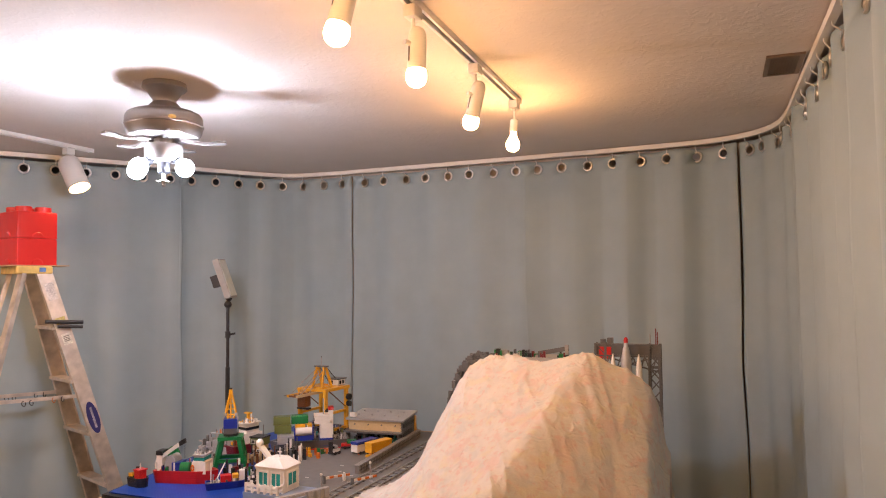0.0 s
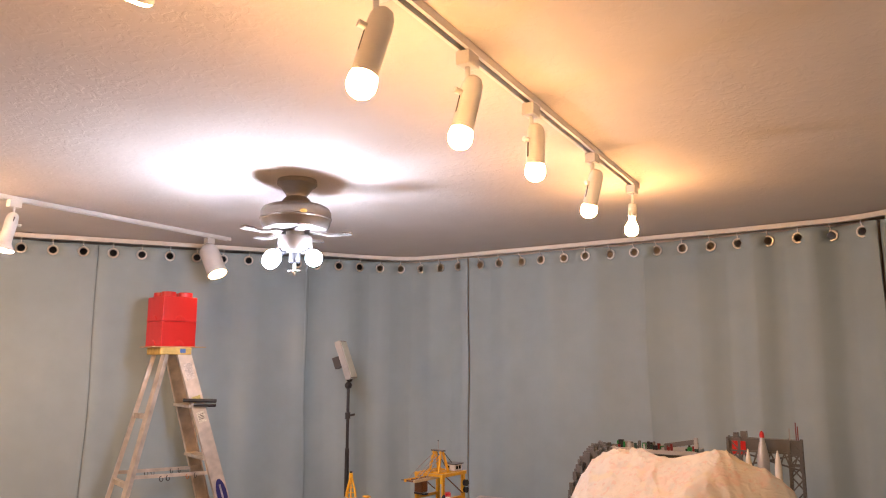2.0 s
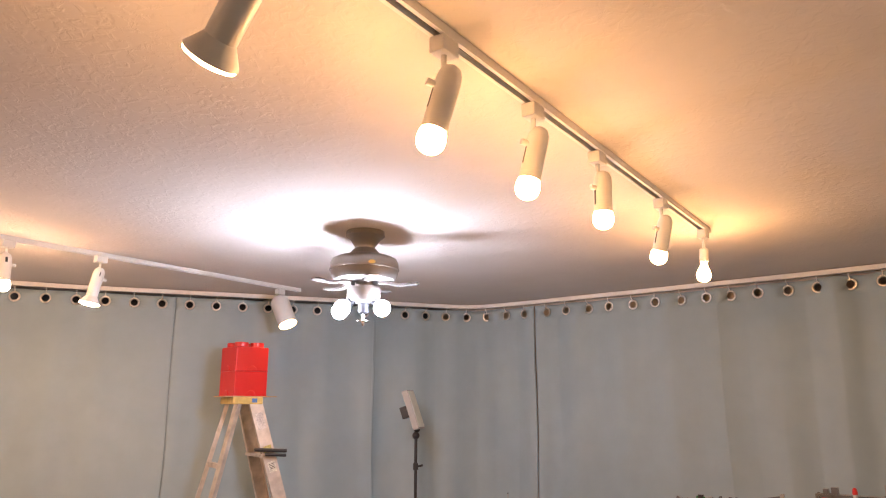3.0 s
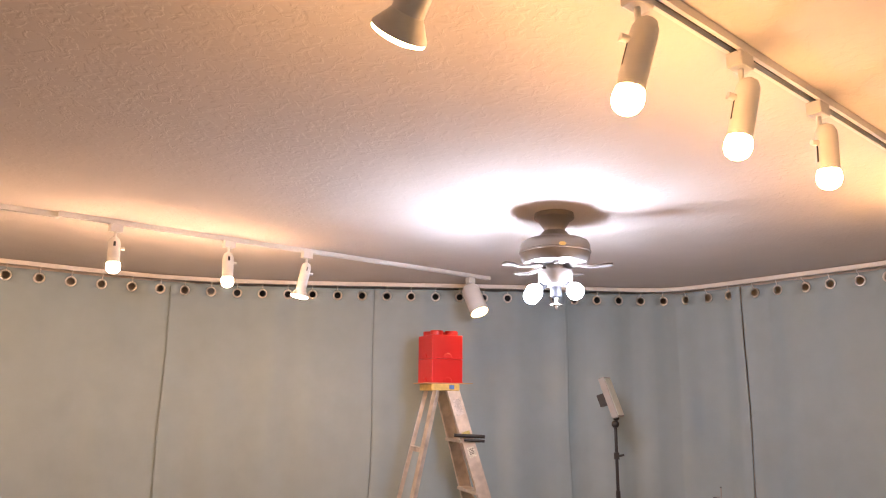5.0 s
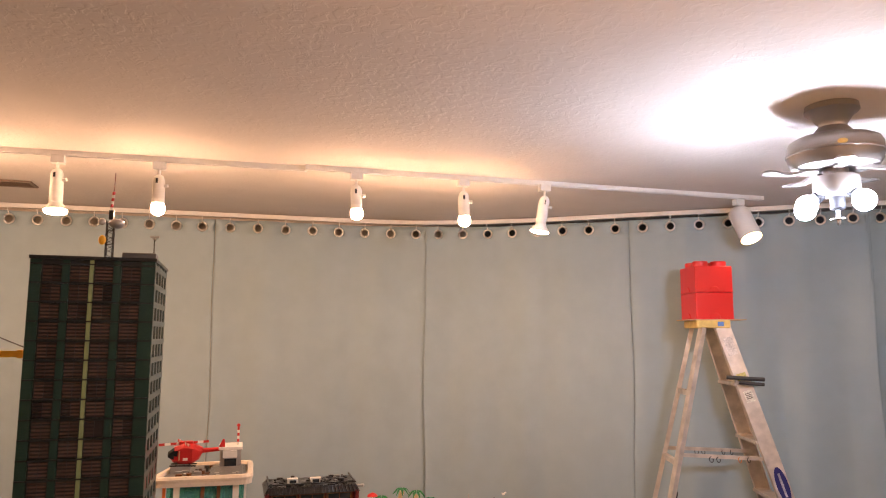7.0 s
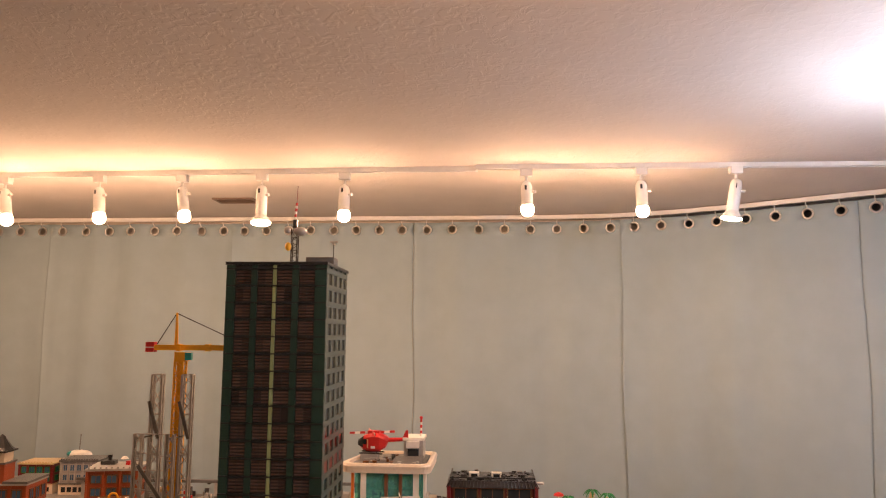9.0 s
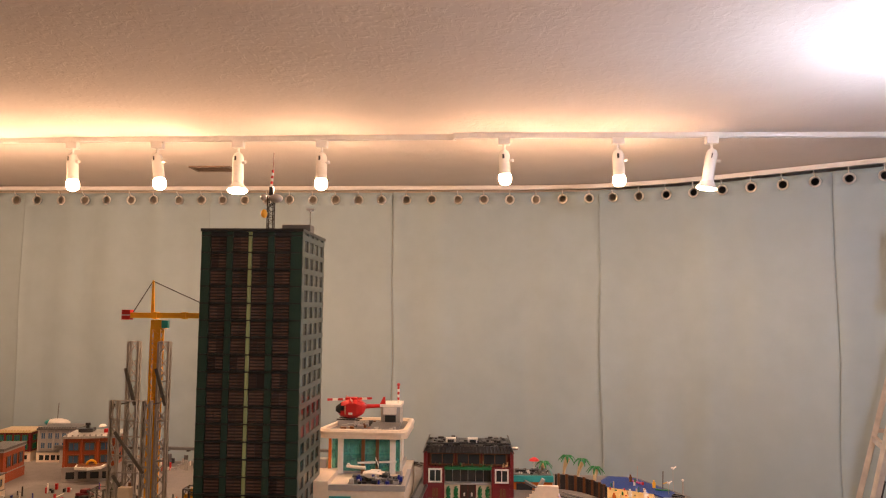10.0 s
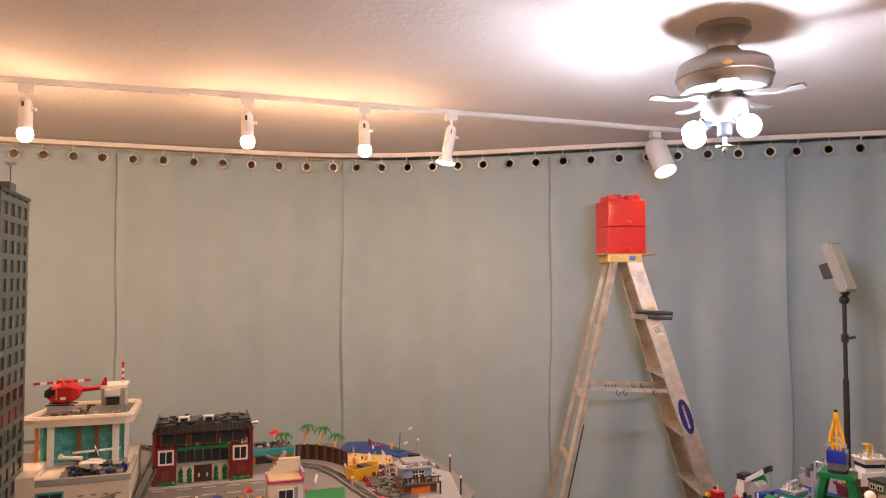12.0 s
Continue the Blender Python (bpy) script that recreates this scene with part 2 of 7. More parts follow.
# panels between seams, each with its grommets
SEAMS = [arc_at(*p) for p in ((-5.12, -3.72), (-5.115, -2.40), (-5.1, -1.07), (-5.08, 0.20), (-5.0, 1.60), (-4.335, 2.775), (-3.57, 3.90), (-2.60, 4.57), (-1.31, 4.535), (-0.035, 4.405), (0.21, 3.60))]
while SEAMS[-1] < LENS[-1] - 1.5:
    SEAMS.append(SEAMS[-1] + 1.31)
GZ = 2.342
GAPS = {3: 0.0014, 5: 0.0009, 7: 0.0058, 9: 0.0034}
rng = random.Random(4)
for k in range(len(SEAMS) - 1):
    s0, s1 = SEAMS[k] + GAPS.get(k, -0.010), SEAMS[k + 1] - GAPS.get(k + 1, -0.010)
    n = 8
    ph, ph2 = rng.uniform(0, 6.28), rng.uniform(0, 6.28)
    pitch = (s1 - s0) / n

    over = 0.009 if k not in GAPS else -0.007

    def wave(s, z, s0=s0, s1=s1, ph=ph, ph2=ph2, pitch=pitch, over=over):
        a = (0.010 if s < 9.2 else 0.021) + 0.006 * math.sin(ph2 + s * 2.3)
        w = a * math.cos(2 * math.pi * (s - s0) / (2 * pitch) + 0.4) + 0.007 * math.sin(s * 7.1 + ph + 0.25 * z) + 0.0045 * math.sin(s * 23 + ph2 - z + 0.8 * math.sin(s * 5 + ph))
        w += 0.004 * noise.noise((s * 3, z * 2.2, ph))
        w += 0.006 * noise.noise((s * 9, z * 7.0, ph2)) * math.exp(-(min(s - s0, s1 - s) / 0.05) ** 2)
        e0, e1 = s - s0, s1 - s
        w += over * math.exp(-(e0 / 0.014) ** 2) - 0.007 * math.exp(-(e1 / 0.022) ** 2)
        return w

    def place(s, z, wave=wave):
        p, nrm = along(s + 0.010 * math.sin(z * 4.3 + s * 2) * max(0, min(1, 2.2 - z)))
        q = p + nrm * wave(s, z)
        return (q.x, q.y, z)

    e = thing("curtain", "pale blue-grey blackout curtain panel hanging from grommets", "curtain", group="curtain panels")
    bm = B()
    seg = 16
    ucol = set()
    for g in range(n):
        c, h = s0 + pitch * (g + 0.5), pitch / 2
        ucol |= {round(c - h, 6), round(c + h, 6)}
        for i in range(seg):
            a = 2 * math.pi * i / seg + math.pi / seg
            if math.sin(a) < 0 and 0.05 / abs(math.sin(a)) < h / abs(math.cos(a)):
                ucol.add(round(c + 0.05 / abs(math.sin(a)) * math.cos(a), 6))
    ucol = sorted(ucol)
    cols = len(ucol) - 1
    zs = [GZ - 0.05 - (GZ - 0.09) * (j / 18) for j in range(19)]
    grid = [[bm.verts.new(place(u, z)) for u in ucol] for z in zs]
    for j in range(len(zs) - 1):
        for i in range(cols):
            bm.faces.new((grid[j][i], grid[j][i + 1], grid[j + 1][i + 1], grid[j + 1][i]))
    R = 0.021
    hole_at = []
    for g in range(n):
        c = s0 + pitch * (g + 0.5)
        hole_at.append(c)
        h = pitch / 2
        inner, outer = [], []
        for i in range(seg):
            a = 2 * math.pi * i / seg + math.pi / seg
            ca, sa = math.cos(a), math.sin(a)
            kx = h / abs(ca)
            kz = 0.05 / abs(sa)
            t = min(kx, kz)
            inner.append(bm.verts.new(place(c + R * ca, GZ + R * sa)))
            outer.append(bm.verts.new(place(c + t * ca, GZ + t * sa)))
        for i in range(seg):
            bm.faces.new((inner[i], outer[i], outer[(i + 1) % seg], inner[(i + 1) % seg]))
        for sx in (-1, 1):
            for sz in (-1, 1):
                cv = bm.verts.new(place(c + sx * h, GZ + sz * 0.05))
                near = sorted(outer, key=lambda v: (v.co - cv.co).length)[:2]
                bm.faces.new((cv, near[0], near[1]))
    bmesh.ops.remove_doubles(bm, verts=bm.verts[:], dist=2e-4)
    fabric = part("fabric", bm, CURTAIN, e, smooth=True)
    hem = fabric.modifiers.new("hem", "SOLIDIFY")
    hem.thickness, hem.offset = 0.003, 0.0
    for c in hole_at:
        x, y, z = place(c, GZ)
        p, nrm = along(c)
        gm = Matrix.Translation((x + nrm.x * 0.002, y + nrm.y * 0.002, z)) @ Vector((nrm.x, nrm.y, 0)).to_track_quat("Z", "Y").to_matrix().to_4x4()
        bm = torus(B(), 0.0275, 0.0065, gm, 20, 6)
        part("grommet", bm, CHROME, e, smooth=True)
        rp = p + nrm * 0.03
        bm = B()
        tube(bm, [(rp.x, rp.y, 2.41), (rp.x, rp.y, 2.392), (x + nrm.x * 0.012, y + nrm.y * 0.012, GZ + 0.035), (x, y, GZ + 0.022)], 0.0028, 6)
        part("hook", bm, WHITE_METAL, e)

# ---- ceiling vents ----


def vent(cx, cy, sx, sy, name):
    e = thing(name, "brown metal ceiling air vent with louvres", "air vent", (cx, cy, CEIL), kind="structure")
    frm = mat("vent_paint", (0.20, 0.14, 0.10), 0.5, 0.3)
    bm = B()
    t = 0.016
    box(bm, -sx / 2, sx / 2, -sy / 2, -sy / 2 + t, -0.010, -0.001)
    box(bm, -sx / 2, sx / 2, sy / 2 - t, sy / 2, -0.010, -0.001)
    box(bm, -sx / 2, -sx / 2 + t, -sy / 2 + t, sy / 2 - t, -0.010, -0.001)
    box(bm, sx / 2 - t, sx / 2, -sy / 2 + t, sy / 2 - t, -0.010, -0.001)
    part("vent_frame", bm, frm, e)
    part("backing", box(B(), -sx / 2 + t, sx / 2 - t, -sy / 2 + t, sy / 2 - t, -0.003, -0.001), BLACK, e)
    k = 9
    for i in range(k):
        x = -sx / 2 + t + (sx - 2 * t) * (i + 0.5) / k
        part("slat", box(B(), -0.006, 0.006, -sy / 2 + t, sy / 2 - t, -0.0005, 0.0005, Matrix.Translation((x, 0, -0.006)) @ pose(0, 0, 0, 0, 35, 0)), frm, e)


vent(0.097, 3.065, 0.13, 0.26, "ceiling_vent")
vent(-4.472, -0.83, 0.15, 0.25, "ceiling_vent")

# ---- track lights ----


def track(name, a, b, label):
    a, b = Vector(a), Vector(b)
    d = b - a
    L = d.length
    rz = math.degrees(math.atan2(d.y, d.x))
    e = thing(name, label, "light track", (a.x, a.y, CEIL), rz, kind="structure")
    bm = B()
    box(bm, 0, L, -0.018, -0.008, -0.022, -0.001)
    box(bm, 0, L, 0.008, 0.018, -0.022, -0.001)
    box(bm, 0, L, -0.008, 0.008, -0.006, -0.001)
    part("channel", bm, WHITE_METAL, e)
    part("contact_strip", box(B(), 0, L, -0.008, 0.008, -0.0085, -0.0062), BLACK, e, "dark contact slot")
    bm = B()
    box(bm, -0.012, 0.0, -0.019, 0.019, -0.024, -0.001)
    box(bm, L, L + 0.012, -0.019, 0.019, -0.024, -0.001)
    part("end_cap", bm, WHITE_METAL, e)
    return e


TA0, TA1 = (-0.927, 0.35), (-0.981, 3.15)
track("ceiling_track", TA0, TA1, "white ceiling track for spot lamps with a dark slot")
track("ceiling_track", (-3.632, 0.66), (-3.632, 3.21), "white ceiling track for spot lamps with a dark slot")
track("ceiling_track", (-3.762, -3.40), (-3.662, 0.645), "white ceiling track for spot lamps with a dark slot")


def spot(mount, bulb, kind="globe"):
    """Spot head on a stem under the track; the head points from its hinge to the bulb."""
    mx, my = mount
    lit = BULB_WARM if mx > -2 else BULB_WEST
    bx, by, bz = bulb
    e = thing("track_spot_lamp", "white cylindrical track spot lamp, lit with a warm bulb", "spot lamp", (mx, my, CEIL - 0.022), group="track spot lamps")
    part("adapter", box(B(), -0.019, 0.019, -0.028, 0.028, -0.036, 0.0, None, 0.003), WHITE_METAL, e)
    part("stem", rod(B(), (0, 0, -0.036), (0, 0, -0.085), 0.0065), WHITE_METAL, e, smooth=True)
    hinge = Vector((0.011, 0.007, -0.080)) if mx > -2 and kind == "globe" else Vector((0, 0, -0.080))
    tip = Vector((bx - mx, by - my, bz - (CEIL - 0.022)))
    d = (tip - hinge).normalized()
    m = Matrix.Translation(hinge) @ d.to_track_quat("Z", "Y").to_matrix().to_4x4()
    L = (tip - hinge).length
    if kind == "bare":
        part("socket", lathe(B(), [(0.012, 0.0), (0.019, 0.004), (0.019, 0.055), (0.016, 0.058)], 20, m), WHITE_METAL, e, smooth=True)
        part("bulb", lathe(B(), [(0.013, 0.058), (0.014, 0.075), (0.027, 0.10), (0.030, 0.115), (0.026, 0.133), (0.012, 0.144)], 20, m), lit, e, "glowing warm white bulb", True)
        return e
    if kind == "can":
        k = L
        part("head", lathe(B(), [(0.014, -0.034), (0.042, -0.026), (0.056, -0.006), (0.059, 0.02), (0.059, k), (0.056, k), (0.055, k - 0.012)], 28, m), WHITE_METAL, e, smooth=True)
        part("bulb", lathe(B(), [(0.054, k - 0.012), (0.046, k - 0.006), (0.020, k - 0.002), (0.006, k - 0.001)], 24, m), BULB_CAN, e, "glowing warm reflector bulb face", True)
        return e
    k = L - 0.034
    part("head", lathe(B(), [(0.010, -0.020), (0.020, -0.013), (0.026, 0.002), (0.0275, 0.02), (0.0275, k), (0.025, k), (0.024, k - 0.02)], 24, m), WHITE_METAL, e, smooth=True)
    kd = Vector((-0.5, -0.85, 0)) if mx > -2 else Vector((0.35, 0.92, 0))
    kd = (kd - d * d.dot(kd)).normalized()
    kc = hinge + d * 0.035
    part("knob", rod(B(), kc + kd * 0.026, kc + kd * 0.044, 0.008, n=12), WHITE_METAL, e, smooth=True)
    if mx > -2:
        part("slot", beam(B(), kc + d * 0.008 + kd * 0.0272, kc + d * 0.052 + kd * 0.0272, 0.0045, 0.003), BLACK, e)
    else:
        kf = (Vector((0.95, -0.2, 0)) - d * d.dot(Vector((0.95, -0.2, 0)))).normalized()
        part("slot", beam(B(), hinge + d * 0.004 + kf * 0.0260, hinge + d * 0.026 + kf * 0.0276, 0.009, 0.004), BLACK, e)
    if kind == "flood":
        part("reflector", lathe(B(), [(0.024, k - 0.004), (0.030, k + 0.006), (0.047, k + 0.032), (0.048, k + 0.036)], 24, m), WHITE_METAL, e, "white flared reflector bulb body", True)
        part("bulb", lathe(B(), [(0.047, k + 0.0365), (0.045, k + 0.042), (0.030, k + 0.047), (0.010, k + 0.048)], 24, m), lit, e, "glowing warm reflector bulb face", True)
    else:
        part("bulb", lathe(B(), [(0.022, k - 0.006), (0.0285, k + 0.004), (0.0305, k + 0.018), (0.0295, k + 0.030), (0.024, k + 0.041), (0.014, k + 0.048), (0.004, k + 0.050)], 20, m), lit, e, "glowing warm white bulb", True)
    return e


spot((-0.932, 0.665), (-1.062, 0.675, 2.215), "flood")
spot((-0.943, 1.145), (-0.962, 1.121, 2.180))
spot((-0.951, 1.542), (-0.964, 1.520, 2.183))
spot((-0.959, 1.954), (-0.950, 1.954, 2.196))
spot((-0.970, 2.543), (-1.001, 2.565, 2.198))
spot((-0.979, 3.10), (-0.987, 3.108, 2.27), "bare")
spot((-3.72, -1.77), (-3.66, -1.705, 2.176))
spot((-3.70, -1.257), (-3.66, -1.225, 2.181))
spot((-3.70, -0.827), (-3.66, -0.79, 2.188))
spot((-3.684, -0.414), (-3.66, -0.405, 2.170), "flood")
spot((-3.685, 0.0), (-3.66, 0.005, 2.186))
spot((-3.632, 0.89), (-3.63, 0.895, 2.205))
spot((-3.623, 1.428), (-3.62, 1.432, 2.195))
spot((-3.612, 1.863), (-3.63, 1.84, 2.178), "flood")
spot((-3.655, 3.082), (-3.565, 3.083, 2.183), "can")
# three unseen lamps past the view, added to brighten the curtain's south end
spot((-3.732, -2.22), (-3.67, -2.15, 2.178))
spot((-3.743, -2.68), (-3.68, -2.61, 2.178))
spot((-3.754, -3.14), (-3.69, -3.07, 2.178))

# ---- ceiling fan without blades ----
FX, FY = -2.24, 2.335
SOCKET = mat("black_socket", (0.010, 0.010, 0.012), 0.6, spec=0.15)
fan = thing("ceiling_fan", "pewter ceiling fan with its blades removed, three white globe bulbs lit", "ceiling fan", (FX, FY, CEIL))
part("canopy", lathe(B(), [(0.085, -0.001), (0.088, -0.022), (0.080, -0.030), (0.070, -0.034), (0.052, -0.062), (0.046, -0.070), (0.046, -0.082)], 32), BRONZE, fan, smooth=True)
part("motor_housing", lathe(B(), [(0.046, -0.078), (0.054, -0.085), (0.066, -0.100), (0.085, -0.112), (0.124, -0.120), (0.143, -0.130), (0.151, -0.146), (0.152, -0.170), (0.155, -0.172), (0.155, -0.178), (0.151, -0.181), (0.146, -0.205), (0.135, -0.222), (0.115, -0.228), (0.06, -0.228)], 40), BRONZE, fan, smooth=True)
bm = lathe(B(), [(0.016, 0), (0.016, 0.002), (0.012, 0.003)], 20, Matrix.Translation((0.1525 * math.cos(radians(-36)), 0.1525 * math.sin(radians(-36)), -0.166)) @ Vector((math.cos(radians(-36)), math.sin(radians(-36)), 0)).to_track_quat("Z", "Y").to_matrix().to_4x4() @ Matrix.Diagonal((0.95, 0.55, 1, 1)))
part("badge", bm, BRASS, fan, "small oval brass maker's badge")
part("switch_housing", lathe(B(), [(0.040, -0.226), (0.040, -0.248), (0.072, -0.255), (0.074, -0.262), (0.074, -0.305), (0.068, -0.318), (0.030, -0.324)], 32), BRONZE, fan, smooth=True)
for i in range(5):
    a = radians(34 + 72 * i)
    m = pose(0, 0, 0, 0, 0, math.degrees(a))
    bm = B()
    prof = [(0.065, -0.231, 0.018, 0.006), (0.095, -0.232, 0.016, 0.006), (0.125, -0.239, 0.012, 0.006), (0.155, -0.244, 0.011, 0.006), (0.185, -0.242, 0.016, 0.005), (0.205, -0.239, 0.029, 0.004), (0.228, -0.238, 0.032, 0.004), (0.243, -0.237, 0.020, 0.004)]
    prev = None
    for x, z, w, h in prof:
        ring = [bm.verts.new(m @ Vector(c)) for c in ((x, -w, z - h), (x, w, z - h), (x, w * 0.8, z + h), (x, -w * 0.8, z + h))]
        if prev:
            for j in range(4):
                bm.faces.new((prev[j], prev[(j + 1) % 4], ring[(j + 1) % 4], ring[j]))
        else:
            bm.faces.new(ring)
        prev = ring
    bm.faces.new(list(reversed(prev)))
    part("blade_iron", bm, BRONZE, fan, smooth=True)
for az, reach in ((5, 1.0), (245, 1.0), (193, 1.2)):
    dx, dy = reach * math.cos(radians(az)), reach * math.sin(radians(az))
    part("lamp_arm", rod(B(), (dx * 0.04, dy * 0.04, -0.305), (dx * 0.072, dy * 0.072, -0.326), 0.017, n=16), SOCKET, fan, smooth=True)
    part("bulb", ball(B(), (dx * 0.100, dy * 0.100, -0.353), 0.036, n=20), BULB_COOL, fan, "glowing cool white globe bulb", True)
part("lower_socket", lathe(B(), [(0.024, -0.320), (0.024, -0.365), (0.018, -0.370), (0.010, -0.372)], 18), SOCKET, fan, smooth=True)
part("finial", lathe(B(), [(0.006, -0.370), (0.006, -0.398), (0.028, -0.401), (0.028, -0.404), (0.008, -0.406), (0.008, -0.416), (0.003, -0.424)], 18), STEEL, fan, "thin chrome finial with a disc", True)

# ---- step ladder with the red box ----
LX, LY, LROT = -3.775, 2.915, 70.5
ladder = thing("step_ladder", "worn aluminium step ladder with paint stains and a yellowed cap", "ladder", (LX, LY, 0), LROT)
# local x: spread of the legs (steps at +x), local y: width
TOPL = 1.69
part("cap", box(B(), -0.085, 0.10, -0.125, 0.125, TOPL, TOPL + 0.042, None, 0.006), CAP, ladder, "yellowed paint-stained ladder cap")
part("cap_tape", box(B(), 0.030, 0.062, -0.1275, -0.125, TOPL + 0.010, TOPL + 0.034), mat("blue_tape", (0.10, 0.22, 0.55), 0.6), ladder, "scrap of blue tape")
for sgn in (-1, 1):
    top, foot = Vector((0.055, sgn * 0.115, TOPL + 0.02)), Vector((0.56, sgn * 0.235, 0.02))
    d = (foot - top).normalized()
    m = Matrix.Translation(top) @ d.to_track_quat("Z", "Y").to_matrix().to_4x4()
    bm = B()
    # channel section rail: web outside, two flanges
    ux = Vector((1, 0, 0)) - d * d.x
    ux.normalize()
    uy = d.cross(ux) * (1 if d.cross(ux).y * sgn > 0 else -1)
    L = (foot - top).length
    def bar(bm, u0, u1, v0, v1, top=top, d=d, ux=ux, uy=uy, L=L):
        vs = []
        for q in (0, L):
            for u, v in ((u0, v0), (u1, v0), (u1, v1), (u0, v1)):
                vs.append(bm.verts.new(top + d * q + ux * u + uy * v))
        for f in ((0, 1, 2, 3), (7, 6, 5, 4), (0, 4, 5, 1), (1, 5, 6, 2), (2, 6, 7, 3), (3, 7, 4, 0)):
            bm.faces.new([vs[i] for i in f])
    bar(bm, -0.040, 0.040, -0.002, 0.002)
    bar(bm, 0.036, 0.040, -0.026, -0.002)
    bar(bm, -0.040, -0.036, -0.026, -0.002)
    part("front_rail", bm, ALU, ladder)
    if sgn < 0:
        for q, u, w, h, c, nm in ((0.125, 0, 0.026, 0.050, (0.62, 0.58, 0.54), "scuffed_label"), (0.295, 0.0, 0.026, 0.018, (0.66, 0.60, 0.20), "yellow_label"), (0.405, 0.002, 0.024, 0.032, (0.75, 0.72, 0.62), "white_label")):
            bm = B()
            vs = [bm.verts.new(top + d * (q + b) + ux * (u + a) + uy * 0.0026) for a, b in ((-w, -h), (w, -h), (w, h), (-w, h))]
            bm.faces.new(vs)
            part(nm, bm, mat("label_" + nm, c, 0.5, var=0.35, scale=120), ladder, "worn paper label")
        for j in range(4):
            bm = B()
            vs = [bm.verts.new(top + d * (0.388 + j * 0.009 + b) + ux * a + uy * 0.0032) for a, b in ((-0.016, -0.002), (0.016, -0.002), (0.016, 0.002), (-0.016, 0.002))]
            bm.faces.new(vs)
            part("print_bar", bm, mat("print_ink", (0.12, 0.10, 0.08), 0.6), ladder)
        # oval maker's plate low on the rail
        bm = B()
        oval = [bm.verts.new(top + d * (0.880 + 0.095 * math.cos(2 * math.pi * i / 28)) + ux * (0.002 + 0.031 * math.sin(2 * math.pi * i / 28)) + uy * 0.003) for i in range(28)]
        bm.faces.new(oval)
        plate = part("oval_plate", bm, mat("plate_blue", (0.018, 0.018, 0.13), 0.4), ladder, "dark blue oval maker's plate")
        bm = B()
        vs = [bm.verts.new(top + d * (0.880 + b) + ux * (0.002 + a) + uy * 0.0038) for a, b in ((-0.006, -0.062), (0.006, -0.062), (0.006, 0.062), (-0.006, 0.062))]
        bm.faces.new(vs)
        part("lettering_bar", bm, mat("plate_white", (0.42, 0.40, 0.45), 0.5, var=0.6, scale=120), plate)
    btop, bfoot = Vector((-0.045, sgn * 0.100, TOPL + 0.01)), Vector((-0.445, sgn * 0.200, 0.02))
    bm = B()
    beam(bm, btop, bfoot, 0.044, 0.024)
    part("back_leg", bm, ALU, ladder)
    bd = (bfoot - btop).normalized()
    # black strip laid along the near back leg in place of its shadow
    if sgn < 0:
        part("leg_sleeve", beam(B(), btop + bd * 0.90 + Vector((0.008, 0, 0)), btop + bd * 1.42 + Vector((0.008, 0, 0)), 0.036, 0.027), mat("shadow_strip_black", (0.03, 0.028, 0.03), 0.5), ladder, "black strip for the shadow on the lower leg")
    part("front_foot", box(B(), 0.50, 0.60, sgn * 0.235 - 0.025, sgn * 0.235 + 0.025, 0.0, 0.03), BLACK, ladder)
    part("back_foot", box(B(), -0.48, -0.415, sgn * 0.20 - 0.02, sgn * 0.20 + 0.02, 0.0, 0.03), BLACK, ladder)
    # spreader bars with clips
    za = 1.00
    fx = 0.055 + (0.56 - 0.055) * (TOPL - za) / TOPL
    bx = -0.045 - (0.445 - 0.045) * (TOPL - za) / TOPL
    wy = sgn * (0.115 + 0.12 * (TOPL - za) / TOPL - 0.03)
    part("spreader", beam(B(), (bx, wy * 0.93, za + 0.01), (fx, wy, za - 0.005), 0.005, 0.020), ALU, ladder)
    for j, f in enumerate((0.36, 0.44, 0.68, 0.78)):
        c = Vector((bx + (fx - bx) * f, wy, za - 0.012))
        bm = torus(B(), 0.014, 0.0022, Matrix.Translation(c) @ pose(0, 0, 0, 75, 20 * j, 30), 14, 6)
        part("clip", bm, mat("clip_orange", (0.55, 0.22, 0.08), 0.5) if j == 2 and sgn < 0 else BLACK, ladder)
for i in range(5):
    z = 1.395 - 0.305 * i
    f = (TOPL - z) / TOPL
    x = 0.055 + 0.505 * f
    w = 0.113 + 0.12 * f
    part("step", box(B(), x - 0.045, x + 0.035, -w, w, z - 0.018, z, None, 0.002), ALU, ladder)
for z in (1.335, 0.965, 0.62, 0.3):
    f = (TOPL - z) / TOPL
    x = -0.045 - 0.40 * f
    part("rear_brace", box(B(), x - 0.012, x + 0.012, -0.10 - 0.10 * f, 0.10 + 0.10 * f, z - 0.014, z + 0.014), ALU, ladder)
bm = rod(B(), (0.055, -0.150, 1.425), (0.245, -0.175, 1.415), 0.011, n=12)
part("clamp_bar", bm, BLACK, ladder, "black clamp lying across a step", True)
part("clamp_bar", rod(B(), (0.115, -0.165, 1.397), (0.240, -0.182, 1.389), 0.009, n=12), BLACK, ladder, "", True)

board = thing("thin_board", "thin wooden board lying on the ladder cap", "board", (LX, LY, TOPL + 0.043), LROT)
part("panel", box(B(), -0.13, 0.19, -0.115, 0.115, 0, 0.005), mat("board_wood", (0.5, 0.34, 0.18), 0.6, var=0.2), board)


